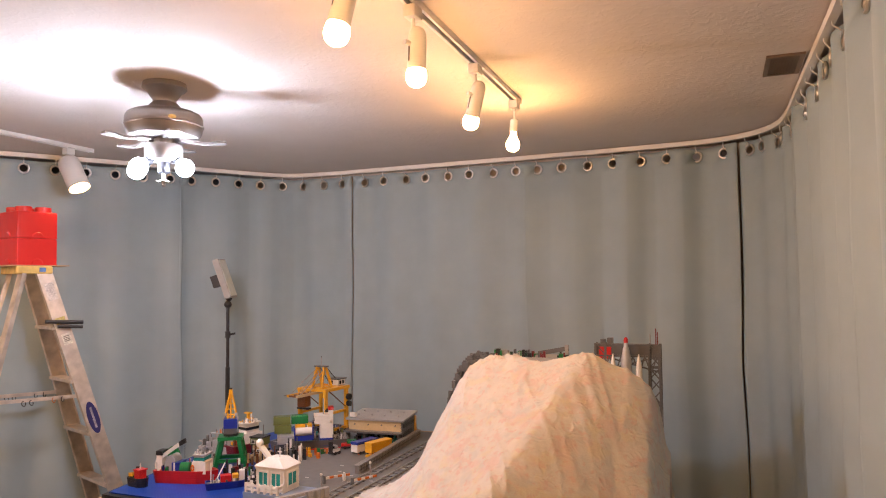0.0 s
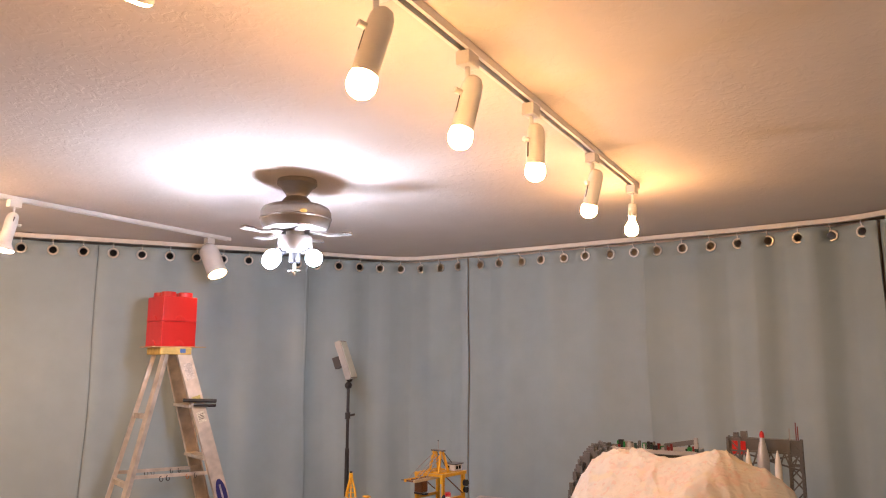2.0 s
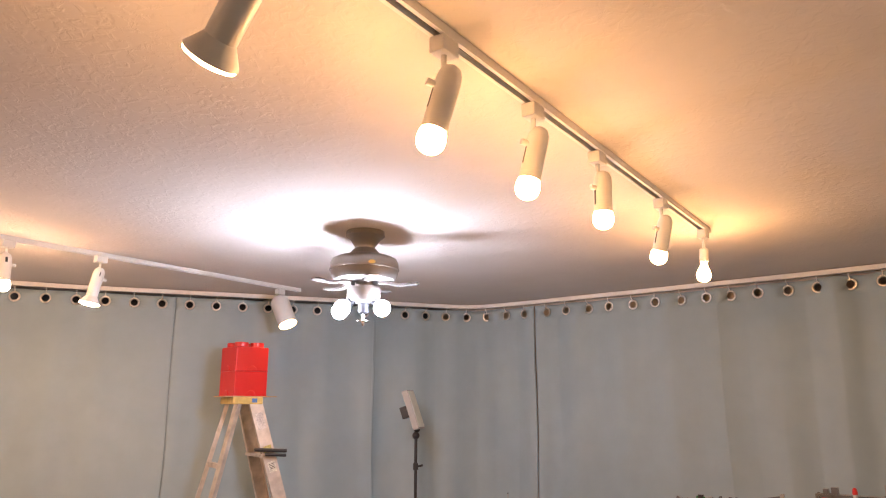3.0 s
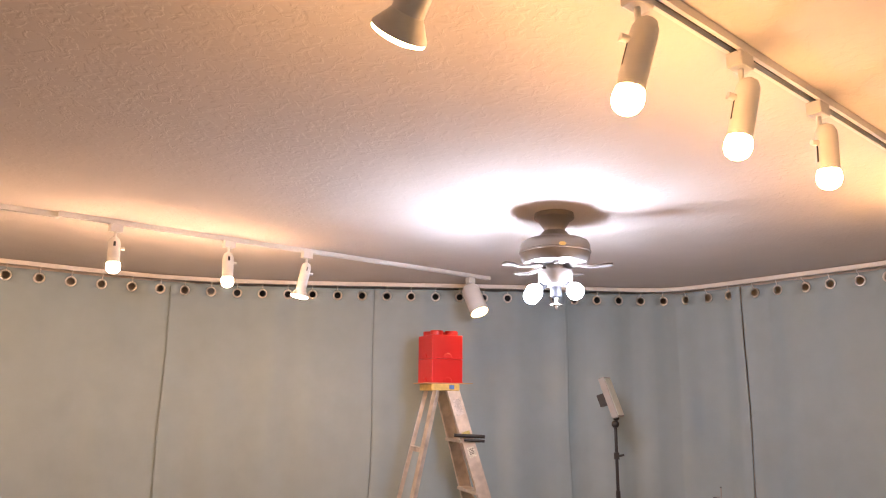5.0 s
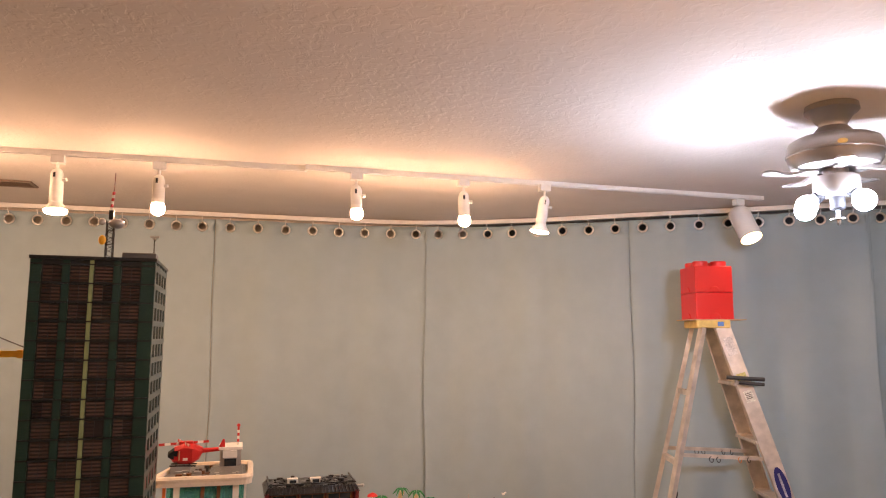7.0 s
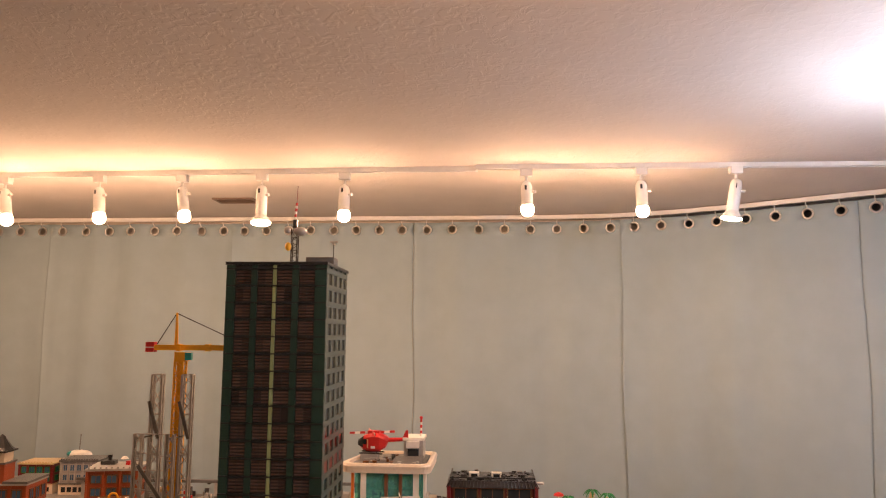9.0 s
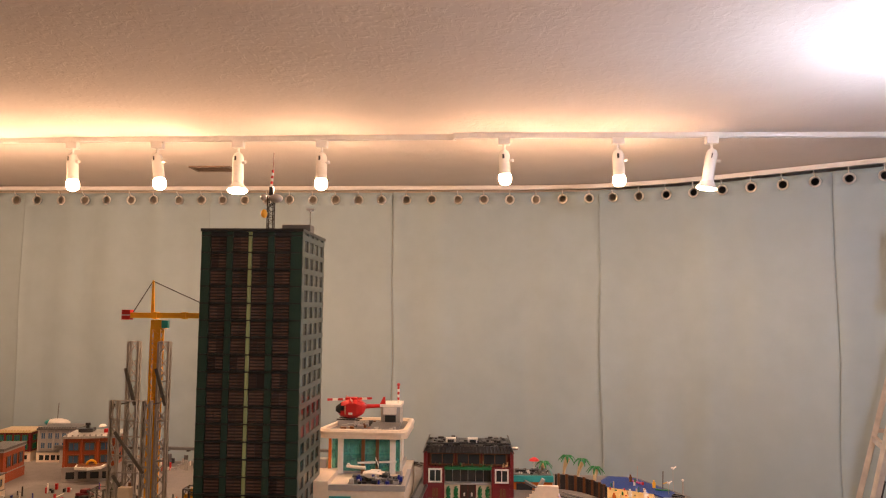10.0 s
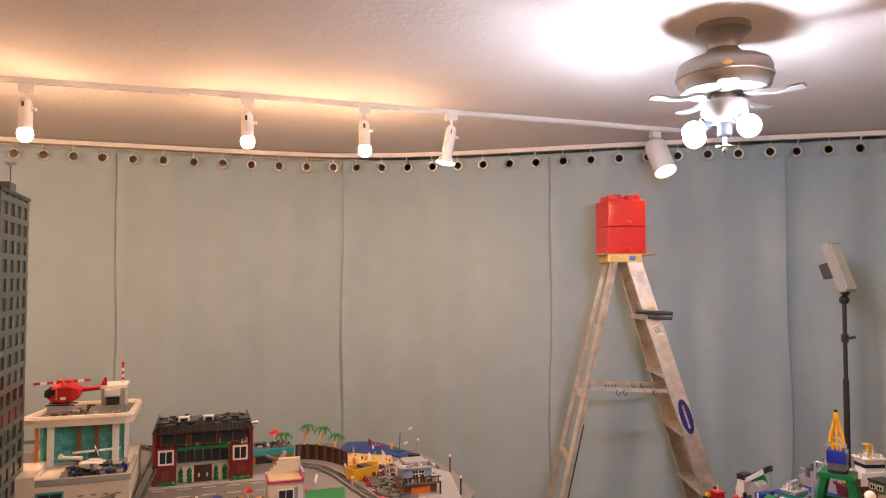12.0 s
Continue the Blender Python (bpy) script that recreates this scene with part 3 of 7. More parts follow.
def red_brick_box(z, studs, name="storage_box"):
    e = thing(name, "glossy red storage box shaped like a toy brick", "storage box", (LX + 0.0, LY + 0.015, z), -13.0, group="stacked red boxes")
    h = 0.148
    part("body", box(B(), -0.107, 0.107, -0.107, 0.107, 0.0, h, None, 0.006), RED_BOX, e)
    part("lid_line", box(B(), -0.1077, 0.1077, -0.1077, 0.1077, 0.0, 0.004), RED_BOX, e)
    for q in range(4):
        m = pose(0, 0, 0, 0, 0, 90 * q)
        bm = B()
        pts = [(0.032 * math.cos(math.pi * i / 12), 0.030 * math.sin(math.pi * i / 12)) for i in range(13)]
        lo = [bm.verts.new(m @ Vector((x, -0.1073, 0.006 + y))) for x, y in pts]
        hi = [bm.verts.new(m @ Vector((x * 0.82, -0.1108, 0.006 + y * 0.82))) for x, y in pts]
        for i in range(12):
            bm.faces.new((lo[i], lo[i + 1], hi[i + 1], hi[i]))
        bm.faces.new(hi)
        part("grip", bm, RED_BOX, e)
    if studs:
        for x in (-0.052, 0.052):
            for y in (-0.052, 0.052):
                part("stud", lathe(B(), [(0.042, h - 0.001), (0.042, h + 0.026), (0.039, h + 0.029)], 28, Matrix.Translation((x, y, 0))), RED_BOX, e, smooth=True)
    return e


red_brick_box(TOPL + 0.049, False)
red_brick_box(TOPL + 0.049 + 0.1485, True)

# ---- photo light on its stand ----
stand = thing("light_stand", "black telescopic light stand with a grey LED panel, switched off", "light stand", (-3.05, 3.75, 0))
part("pole", rod(B(), (0, 0, 0.25), (0, 0, 1.10), 0.014), BLACK, stand, smooth=True)
part("upper_pole", rod(B(), (0, 0, 1.10), (0, 0, 1.50), 0.010), BLACK, stand, smooth=True)
part("collar", rod(B(), (0, 0, 1.285), (0, 0, 1.325), 0.017), BLACK, stand)
part("lock_knob", rod(B(), (0.01, 0.01, 1.305), (0.035, 0.03, 1.312), 0.007), BLACK, stand)
part("swivel", ball(ball(B(), (0, 0, 1.495), 0.024), (0.004, 0.004, 1.535), 0.021), BLACK, stand, smooth=True)
for i in range(3):
    a = radians(120 * i + 20)
    part("leg", rod(B(), (0, 0, 0.32), (0.34 * math.cos(a), 0.34 * math.sin(a), 0.012), 0.010), BLACK, stand, smooth=True)
PM = Matrix.Translation((-0.012, -0.012, 1.655)) @ pose(0, 0, 0, 0, 0, 21) @ pose(0, 0, 0, 0, -19, 0)
part("panel_housing", box(B(), -0.022, 0.018, -0.068, 0.068, -0.125, 0.13, PM, 0.004), mat("panel_grey", (0.30, 0.29, 0.27), 0.5), stand, "grey LED panel housing")
part("diffuser", box(B(), 0.018, 0.021, -0.060, 0.060, -0.116, 0.121, PM), mat("panel_diffuser", (0.62, 0.63, 0.55), 0.4), stand, "pale unlit diffuser")
part("battery", box(B(), -0.075, -0.022, -0.045, 0.02, -0.035, 0.04, PM, 0.003), BLACK, stand, "black battery pack")

# ---- display tables ----
GROUND = 0.70
T = {
    "red": toy("red", (0.52, 0.015, 0.015)), "dkred": toy("dark_red", (0.17, 0.012, 0.016)), "tan": toy("tan", (0.60, 0.45, 0.25)),
    "cream": toy("cream", (0.74, 0.64, 0.52)), "white": toy("white", (0.78, 0.75, 0.70)), "yellow": toy("yellow", (0.78, 0.40, 0.02)),
    "blue": toy("blue", (0.012, 0.03, 0.28)), "green": toy("green", (0.008, 0.17, 0.045)), "grey": toy("dark_grey", (0.115, 0.115, 0.115)),
    "lgrey": toy("light_grey", (0.36, 0.35, 0.34)), "black": toy("black", (0.018, 0.018, 0.02)), "teal": toy("teal", (0.02, 0.30, 0.30)),
    "lav": toy("lavender", (0.42, 0.36, 0.58)), "brick": toy("brick_orange", (0.36, 0.075, 0.022)), "dkgreen": toy("dark_green", (0.014, 0.044, 0.034)),
    "lime": toy("pale_green", (0.28, 0.36, 0.18)), "sand": toy("sand_blue", (0.25, 0.33, 0.48)), "brown": toy("brown", (0.16, 0.06, 0.02)),
    "olive": toy("olive", (0.14, 0.17, 0.05)), "orange": toy("orange", (0.65, 0.16, 0.02)), "pink": toy("magenta", (0.45, 0.03, 0.16)),
    "silver": mat("toy_silver", (0.42, 0.42, 0.42), 0.35, 0.4),
}
TEALGLASS = glass("teal_glass", (0.22, 0.68, 0.66), 0.05, 0.75)
DARKGLASS = mat("dark_glass", (0.02, 0.025, 0.03), 0.08, var=0.2)
BLUEGLASS = mat("blue_glass", (0.05, 0.12, 0.22), 0.10, var=0.2)
ROAD = mat("toy_road", (0.16, 0.155, 0.15), 0.5, var=0.12, scale=30)
LINE = mat("road_marking", (0.62, 0.60, 0.56), 0.5)
SEA = mat("toy_sea", (0.010, 0.045, 0.26), 0.38, spec=0.3, var=0.12, scale=40, lines=(0.016, 0.016))
GRASS = mat("toy_grass", (0.015, 0.19, 0.055), 0.45, lines=(0.016, 0.016))
SAND = mat("toy_sand", (0.62, 0.43, 0.16), 0.5)


def table(name, pts, label):
    e = thing(name, label, "table")
    part("tabletop", prism(B(), pts, GROUND - 0.03, GROUND - 0.006), TABLE, e)
    cx, cy = sum(p[0] for p in pts) / len(pts), sum(p[1] for p in pts) / len(pts)
    for x, y in pts:
        lx, ly = x + (cx - x) * 0.08, y + (cy - y) * 0.08
        part("leg", box(B(), lx - 0.03, lx + 0.03, ly - 0.03, ly + 0.03, 0, GROUND - 0.03), TABLE, e)
    return e


TOWN = [(-2.75, -3.0), (-2.75, 1.0), (-3.0, 1.70), (-3.15, 1.80), (-3.50, 1.84), (-3.85, 1.80), (-4.24, 1.62), (-4.27, 1.25), (-4.27, 0.9), (-4.45, 0.6), (-4.45, -1.3), (-4.8, -1.45), (-4.8, -3.0)]
HARB = [(-2.70, 2.42), (-1.9, 2.25), (-0.36, 2.0), (-0.41, 3.75), (-1.5, 4.2), (-2.60, 4.2), (-2.80, 3.6)]
table("display_table", TOWN, "large plywood display table carrying the toy town")
table("display_table", HARB, "large plywood display table carrying the toy harbour")


def sheet(name, pts, z, material, label, category="ground"):
    return structure(name, prism(B(), pts, z - 0.005, z), material, label, category)


# ================= TOWN =================
sheet("town_ground", TOWN, GROUND, mat("toy_plate_grey", (0.20, 0.19, 0.185), 0.5, var=0.15, scale=20, lines=(0.016, 0.016)), "grey toy base plates of the town", "base plate")


def windows(e, face, u0, u1, v0, v1, nu, nv, material, depth=0.004, gap=0.25, framed=None, name="window"):
    """A grid of panes on a face: face(u, v, w) gives the local point; w is outward."""
    du, dv = (u1 - u0) / nu, (v1 - v0) / nv
    for i in range(nu):
        for j in range(nv):
            a0, a1 = u0 + du * (i + gap / 2), u0 + du * (i + 1 - gap / 2)
            b0, b1 = v0 + dv * (j + gap / 2), v0 + dv * (j + 1 - gap / 2)
            bm = B()
            vs = [bm.verts.new(face(a, b, w)) for w in (0.0005, depth) for a, b in ((a0, b0), (a1, b0), (a1, b1), (a0, b1))]
            for f in ((0, 1, 2, 3), (4, 5, 6, 7), (0, 1, 5, 4), (1, 2, 6, 5), (2, 3, 7, 6), (3, 0, 4, 7)):
                bm.faces.new([vs[k] for k in f])
            w = part(name, bm, material, e)
            if framed:
                bm = B()
                t = min(a1 - a0, b1 - b0) * 0.065
                for c0, c1, d0, d1 in ((a0 - t, a0 + t, b0 - t, b1 + t), (a1 - t, a1 + t, b0 - t, b1 + t), (a0 + t, a1 - t, b0 - t, b0 + t), (a0 + t, a1 - t, b1 - t, b1 + t), ((a0 + a1) / 2 - t / 2, (a0 + a1) / 2 + t / 2, b0 + t, b1 - t)):
                    vs = [bm.verts.new(face(a, b, q)) for q in (0.0005, depth + 0.002) for a, b in ((c0, d0), (c1, d0), (c1, d1), (c0, d1))]
                    for f in ((0, 1, 2, 3), (4, 5, 6, 7), (0, 1, 5, 4), (1, 2, 6, 5), (2, 3, 7, 6), (3, 0, 4, 7)):
                        bm.faces.new([vs[k] for k in f])
                part("window_frame", bm, framed, w)


def clutter(e, x0, x1, y0, y1, z, n, colours, seed, h=0.02, w=0.012, name="small_bricks"):
    """Loose small bricks heaped on a deck or roof: one joined part per colour."""
    rg = random.Random(seed)
    for c in colours:
        bm = B()
        for _ in range(max(1, n // len(colours))):
            x, y = rg.uniform(x0, x1), rg.uniform(y0, y1)
            a, b, q = rg.uniform(0.3, 1) * w, rg.uniform(0.3, 1) * w, rg.uniform(0.2, 1) * h
            if rg.random() < 0.3:
                rod(bm, (x, y, z), (x, y, z + q * 1.5), min(a, b) * 0.45, n=8)
            else:
                box(bm, x - a / 2, x + a / 2, y - b / 2, y + b / 2, z, z + q)
        tagged(part(name, bm, T[c], e), kind="stuff")


def truss(bm, x0, x1, y0, y1, z0, z1, bays, r=0.0022):
    """Upright lattice mast: four chords, rungs and diagonals."""
    c = [(x0, y0), (x1, y0), (x1, y1), (x0, y1)]
    for x, y in c:
        box(bm, x - r, x + r, y - r, y + r, z0, z1)
    h = (z1 - z0) / bays
    for k in range(bays):
        za, zb = z0 + k * h, z0 + (k + 1) * h
        for i in range(4):
            a, b = c[i], c[(i + 1) % 4]
            if k % 2:
                a, b = b, a
            beam(bm, (*a, za), (*b, zb), r * 1.1, r * 1.1)
            if k % 3 == 0:
                beam(bm, (*a, zb), (*b, zb), r * 1.2, r * 1.2)
    return bm


# ---- tall dark green office tower ----
TX, TY, TH = -3.187, -0.113, 1.205
W2, D2 = 0.197, 0.2025
tower = thing("toy_office_tower", "tall dark green toy-brick office tower with smoked windows and blinds", "toy building", (TX, TY, GROUND))
part("core", box(B(), -D2 + 0.006, D2 - 0.006, -W2 + 0.006, W2 - 0.006, 0, TH - 0.012), T["black"], tower)
BLIND = mat("blind_panes", (0.016, 0.009, 0.010), 0.10, var=0.35, scale=14)
_n, _l = BLIND.node_tree.nodes, BLIND.node_tree.links
_w, _t, _mx = _n.new("ShaderNodeTexWave"), _n.new("ShaderNodeTexCoord"), _n.new("ShaderNodeMix")
_w.bands_direction = "Z"
_w.inputs["Scale"].default_value = 26
_mx.data_type = "RGBA"
_oi = _n.new("ShaderNodeObjectInfo")
_mul = _n.new("ShaderNodeMath")
_mul.operation = "MULTIPLY"
_src = _n["Principled BSDF"].inputs["Base Color"].links[0].from_socket
_l.new(_t.outputs["Object"], _w.inputs["Vector"])
_l.new(_w.outputs["Fac"], _mul.inputs[0])
_sq = _n.new("ShaderNodeMath")
_sq.operation = "POWER"
_sq.inputs[1].default_value = 0.6
_l.new(_oi.outputs["Random"], _sq.inputs[0])
_l.new(_sq.outputs[0], _mul.inputs[1])
_l.new(_mul.outputs[0], _mx.inputs["Factor"])
_l.new(_src, _mx.inputs["A"])
_mx.inputs["B"].default_value = (0.125, 0.078, 0.066, 1)
_l.new(_mx.outputs["Result"], _n["Principled BSDF"].inputs["Base Color"])
FL = 0.0652
SMOKE = mat("smoked_pane", (0.014, 0.014, 0.016), 0.14, var=0.3, scale=20)
NFL = 18
front = lambda u, v, w: Vector((D2 - 0.006 + w, -W2 + u * 2 * W2, v))
side = lambda u, v, w: Vector((D2 - u * 2 * D2, W2 - 0.006 + w, v))
# the lime column is a plain pale green strip without glow
for u0, u1, m in ((0.0, 0.088, "dkgreen"), (0.252, 0.310, "dkgreen"), (0.468, 0.500, "lime"), (0.660, 0.722, "dkgreen"), (0.887, 1.0, "dkgreen")):
    bm = B()
    box(bm, D2 - 0.006, D2 + (0.002 if m == "lime" else 0.0), -W2 + u0 * 2 * W2, -W2 + u1 * 2 * W2, 0, TH - 0.012)
    part("column", bm, T[m], tower, "pale green vertical strip" if m == "lime" else "")
for k in range(NFL + 1):
    z = TH - 0.030 - k * FL
    if z < 0:
        break
    part("floor_band", box(B(), D2 - 0.005, D2 + 0.0035, -W2, W2, z, z + 0.005), T["black"], tower)
    if z - FL < 0:
        continue
    for u0, u1 in ((0.100, 0.245), (0.315, 0.460), (0.508, 0.655), (0.730, 0.880)):
        windows(tower, front, u0, u1, z - FL + 0.007, z - 0.002, 2, 1, BLIND, 0.003, 0.06, name="window_pane")
    part("spandrel", box(B(), -D2 + 0.004, D2 - 0.001, W2 - 0.006, W2 + 0.001, z - 0.011, z + 0.009), mat("toy_sand_green", (0.070, 0.092, 0.085), 0.35), tower)
    windows(tower, side, 0.06, 0.95, z - FL + 0.005, z - 0.008, 4, 1, T["dkred"] if k == 11 else SMOKE, 0.003, 0.13, name="window_pane")
for i in range(5):
    u = 0.06 + 0.89 * i / 4
    part("pier", box(B(), D2 - u * 2 * D2 - 0.015, D2 - u * 2 * D2 + 0.015, W2 - 0.006, W2 + 0.0005, 0, TH - 0.012), mat("toy_sand_green", (0.070, 0.092, 0.085), 0.35), tower)
part("eave", box(B(), -D2 - 0.004, D2 + 0.005, -W2 - 0.004, W2 + 0.004, TH - 0.012, TH), T["black"], tower)
part("roof_hut", box(B(), -0.12, -0.04, 0.05, 0.17, TH, TH + 0.045, None, 0.002), T["grey"], tower)
bm = B()
truss(bm, -0.030, -0.006, -0.005, 0.019, TH, TH + 0.16, 9, 0.0018)
mast = part("antenna_mast", bm, T["black"], tower)
part("dish", ball(B(), (-0.01, 0.03, TH + 0.150), 0.024, 1, 1.2, 0.8), T["silver"], mast, smooth=True)
part("dish", ball(B(), (-0.005, -0.022, TH + 0.155), 0.014), T["silver"], mast, smooth=True)
part("horn", ball(B(), (0.0, -0.016, TH + 0.085), 0.017, 0.9, 0.8, 1.1), T["yellow"], mast, smooth=True)
part("beacon", box(B(), -0.024, -0.008, 0.0, 0.016, TH + 0.165, TH + 0.20), T["black"], mast)
for k in range(6):
    part("striped_tip", rod(B(), (-0.016, 0.006 + 0.001 * k, TH + 0.20 + 0.012 * k), (-0.016, 0.007 + 0.001 * k, TH + 0.212 + 0.012 * k), 0.0055, n=10), T["red"] if k % 2 else T["white"], mast)
part("whip", rod(B(), (-0.016, 0.012, TH + 0.272), (-0.016, 0.014, TH + 0.345), 0.0016, n=6), T["dkred"], mast)
part("weather_mast", rod(B(), (-0.10, 0.155, TH + 0.045), (-0.10, 0.155, TH + 0.115), 0.002, n=6), T["black"], tower)
part("anemometer", box(box(B(), -0.105, -0.095, 0.138, 0.172, TH + 0.113, TH + 0.121), -0.117, -0.083, 0.151, 0.159, TH + 0.105, TH + 0.112), T["silver"], tower)

# ---- hospital with helipad ----
hosp = thing("toy_hospital", "cream toy-brick hospital with teal glazing and a rooftop helipad", "toy building", (-3.55, 0.26, GROUND))
part("podium", box(B(), -0.25, 0.28, -0.215, 0.20, 0, 0.165), T["cream"], hosp)
part("podium_wing", box(B(), -0.10, 0.285, -0.222, -0.115, 0, 0.187), T["cream"], hosp)
part("parapet", box(box(box(B(), 0.265, 0.283, -0.113, 0.205, 0.150, 0.172), -0.02, 0.265, 0.188, 0.205, 0.150, 0.172), 0.265, 0.282, -0.113, 0.205, 0.165, 0.1725), T["lgrey"], hosp)
clutter(hosp, 0.12, 0.255, -0.03, 0.18, 0.1695, 60, ("black", "blue", "grey", "lgrey"), 8, 0.022, 0.022)
part("helipad_floor", box(B(), 0.10, 0.262, -0.04, 0.185, 0.1655, 0.169), T["black"], hosp)
pf = lambda u, v, w: Vector((0.28 + w, u, v))
windows(hosp, pf, -0.108, -0.02, 0.072, 0.125, 1, 1, DARKGLASS, 0.004, 0.05, T["teal"])
windows(hosp, pf, 0.015, 0.185, 0.100, 0.110, 4, 1, T["brown"], 0.003, 0.62, name="air_slot")
pw = lambda u, v, w: Vector((0.285 + w, u, v))
windows(hosp, pw, -0.215, -0.185, 0.080, 0.105, 1, 1, BLUEGLASS, 0.003, 0.05, T["grey"])
windows(hosp, pf, -0.11, 0.06, 0.005, 0.048, 4, 1, DARKGLASS, 0.003, 0.12, T["white"])
part("ledge", box(B(), 0.279, 0.288, -0.222, 0.205, 0.056, 0.062), T["lgrey"], hosp)
part("upper_floor", box(B(), -0.26, 0.045, -0.155, 0.165, 0.166, 0.176), T["lgrey"], hosp)
part("inner_wall", box(B(), -0.25, -0.10, -0.14, 0.15, 0.176, 0.322), T["white"], hosp)
clutter(hosp, -0.09, 0.03, -0.13, 0.15, 0.177, 40, ("white", "teal", "sand", "blue"), 6, 0.04, 0.025)
clutter(hosp, -0.09, 0.03, -0.13, 0.15, 0.251, 40, ("white", "teal", "sand", "lgrey"), 7, 0.04, 0.025)
part("inner_floor", box(B(), -0.12, 0.035, -0.14, 0.155, 0.243, 0.250), T["teal"], hosp)
for y in (-0.13, 0.15):
    part("glass_wall", box(B(), -0.12, 0.040, y - 0.002, y + 0.002, 0.176, 0.315), TEALGLASS, hosp).visible_shadow = False
part("glass_front", box(B(), 0.040, 0.044, -0.145, 0.165, 0.176, 0.315), TEALGLASS, hosp, "teal transparent glazing").visible_shadow = False
for y0, y1, m in ((-0.160, -0.148, "orange"), (-0.118, -0.094, "white"), (-0.012, 0.003, "brown"), (0.052, 0.066, "brown"), (0.115, 0.140, "white"), (0.160, 0.170, "white")):
    part("pillar", box(B(), 0.045, 0.056, y0, y1, 0.166, 0.322), T[m], hosp)
for y, zz in ((-0.07, 0.252), (0.02, 0.252), (0.09, 0.255), (-0.04, 0.178), (0.08, 0.178)):
    part("equipment", box(box(B(), -0.06, -0.03, y, y + 0.03, zz, zz + 0.035), -0.05, -0.04, y + 0.01, y + 0.02, zz + 0.035, zz + 0.05), T["sand"], hosp)
# rounded roof slab with raised rim
outline = []
for cx, cy, a0 in ((0.04, 0.150, 0), (-0.24, 0.155, 90), (-0.24, -0.10, 180), (0.03, -0.16, 270)):
    for i in range(5):
        a = radians(a0 + 90 * i / 4)
        outline.append((cx + 0.042 * math.cos(a), cy + 0.042 * math.sin(a)))
part("roof_slab", prism(B(), outline, 0.322, 0.340), T["cream"], hosp)
bm = B()
mid = Vector((sum(p[0] for p in outline) / 20, sum(p[1] for p in outline) / 20))
k = len(outline)
rim = [[bm.verts.new((mid.x + (p[0] - mid.x) * s, mid.y + (p[1] - mid.y) * s, z)) for p in outline] for s, z in ((1.01, 0.340), (1.025, 0.352), (1.0, 0.362), (0.90, 0.362), (0.88, 0.350))]
for a, b in zip(rim, rim[1:]):
    for i in range(k):
        bm.faces.new((a[i], a[(i + 1) % k], b[(i + 1) % k], b[i]))
part("roof_rim", bm, T["cream"], hosp)
part("pad_deck", prism(B(), [(mid.x + (p[0] - mid.x) * 0.85, mid.y + (p[1] - mid.y) * 0.85) for p in outline], 0.340, 0.352), T["grey"], hosp)
part("pad_ramp", box(B(), -0.08, 0.05, 0.02, 0.15, 0.0, 0.010, Matrix.Translation((0, 0, 0.354)) @ pose(0, 0, 0, 0, 6, 0)), T["grey"], hosp)
clutter(hosp, -0.15, 0.05, -0.12, 0.14, 0.353, 90, ("grey", "lgrey", "brown", "silver"), 5, 0.012, 0.03)
part("lift_tower", box(B(), -0.22, -0.09, 0.055, 0.145, 0.350, 0.440), T["lgrey"], hosp)
part("lift_top", box(B(), -0.225, -0.085, 0.050, 0.150, 0.440, 0.452), T["white"], hosp)
part("lift_sign", box(B(), -0.089, -0.072, 0.068, 0.128, 0.408, 0.438), T["white"], hosp)
part("lift_door", box(B(), -0.089, -0.083, 0.075, 0.125, 0.354, 0.402), DARKGLASS, hosp)
for q in range(6):
    part("striped_mast", rod(B(), (-0.15, 0.13, 0.452 + 0.013 * q), (-0.15, 0.13, 0.465 + 0.013 * q), 0.005, n=8), T["red"] if q % 2 else T["white"], hosp)
part("mast_light", ball(B(), (-0.15, 0.13, 0.537), 0.008, n=8), T["red"], hosp)
part("satellite_dish", lathe(B(), [(0.002, 0), (0.02, 0.002), (0.022, 0.006)], 14, Matrix.Translation((0.10, -0.222, 0.235)) @ pose(0, 0, 0, 0, 80, 0)), T["cream"], hosp)
part("dish_post", box(B(), 0.09, 0.10, -0.228, -0.216, 0.187, 0.235), T["black"], hosp)
part("roof_unit", box(B(), 0.0, 0.05, -0.215, -0.17, 0.187, 0.225), T["lgrey"], hosp)


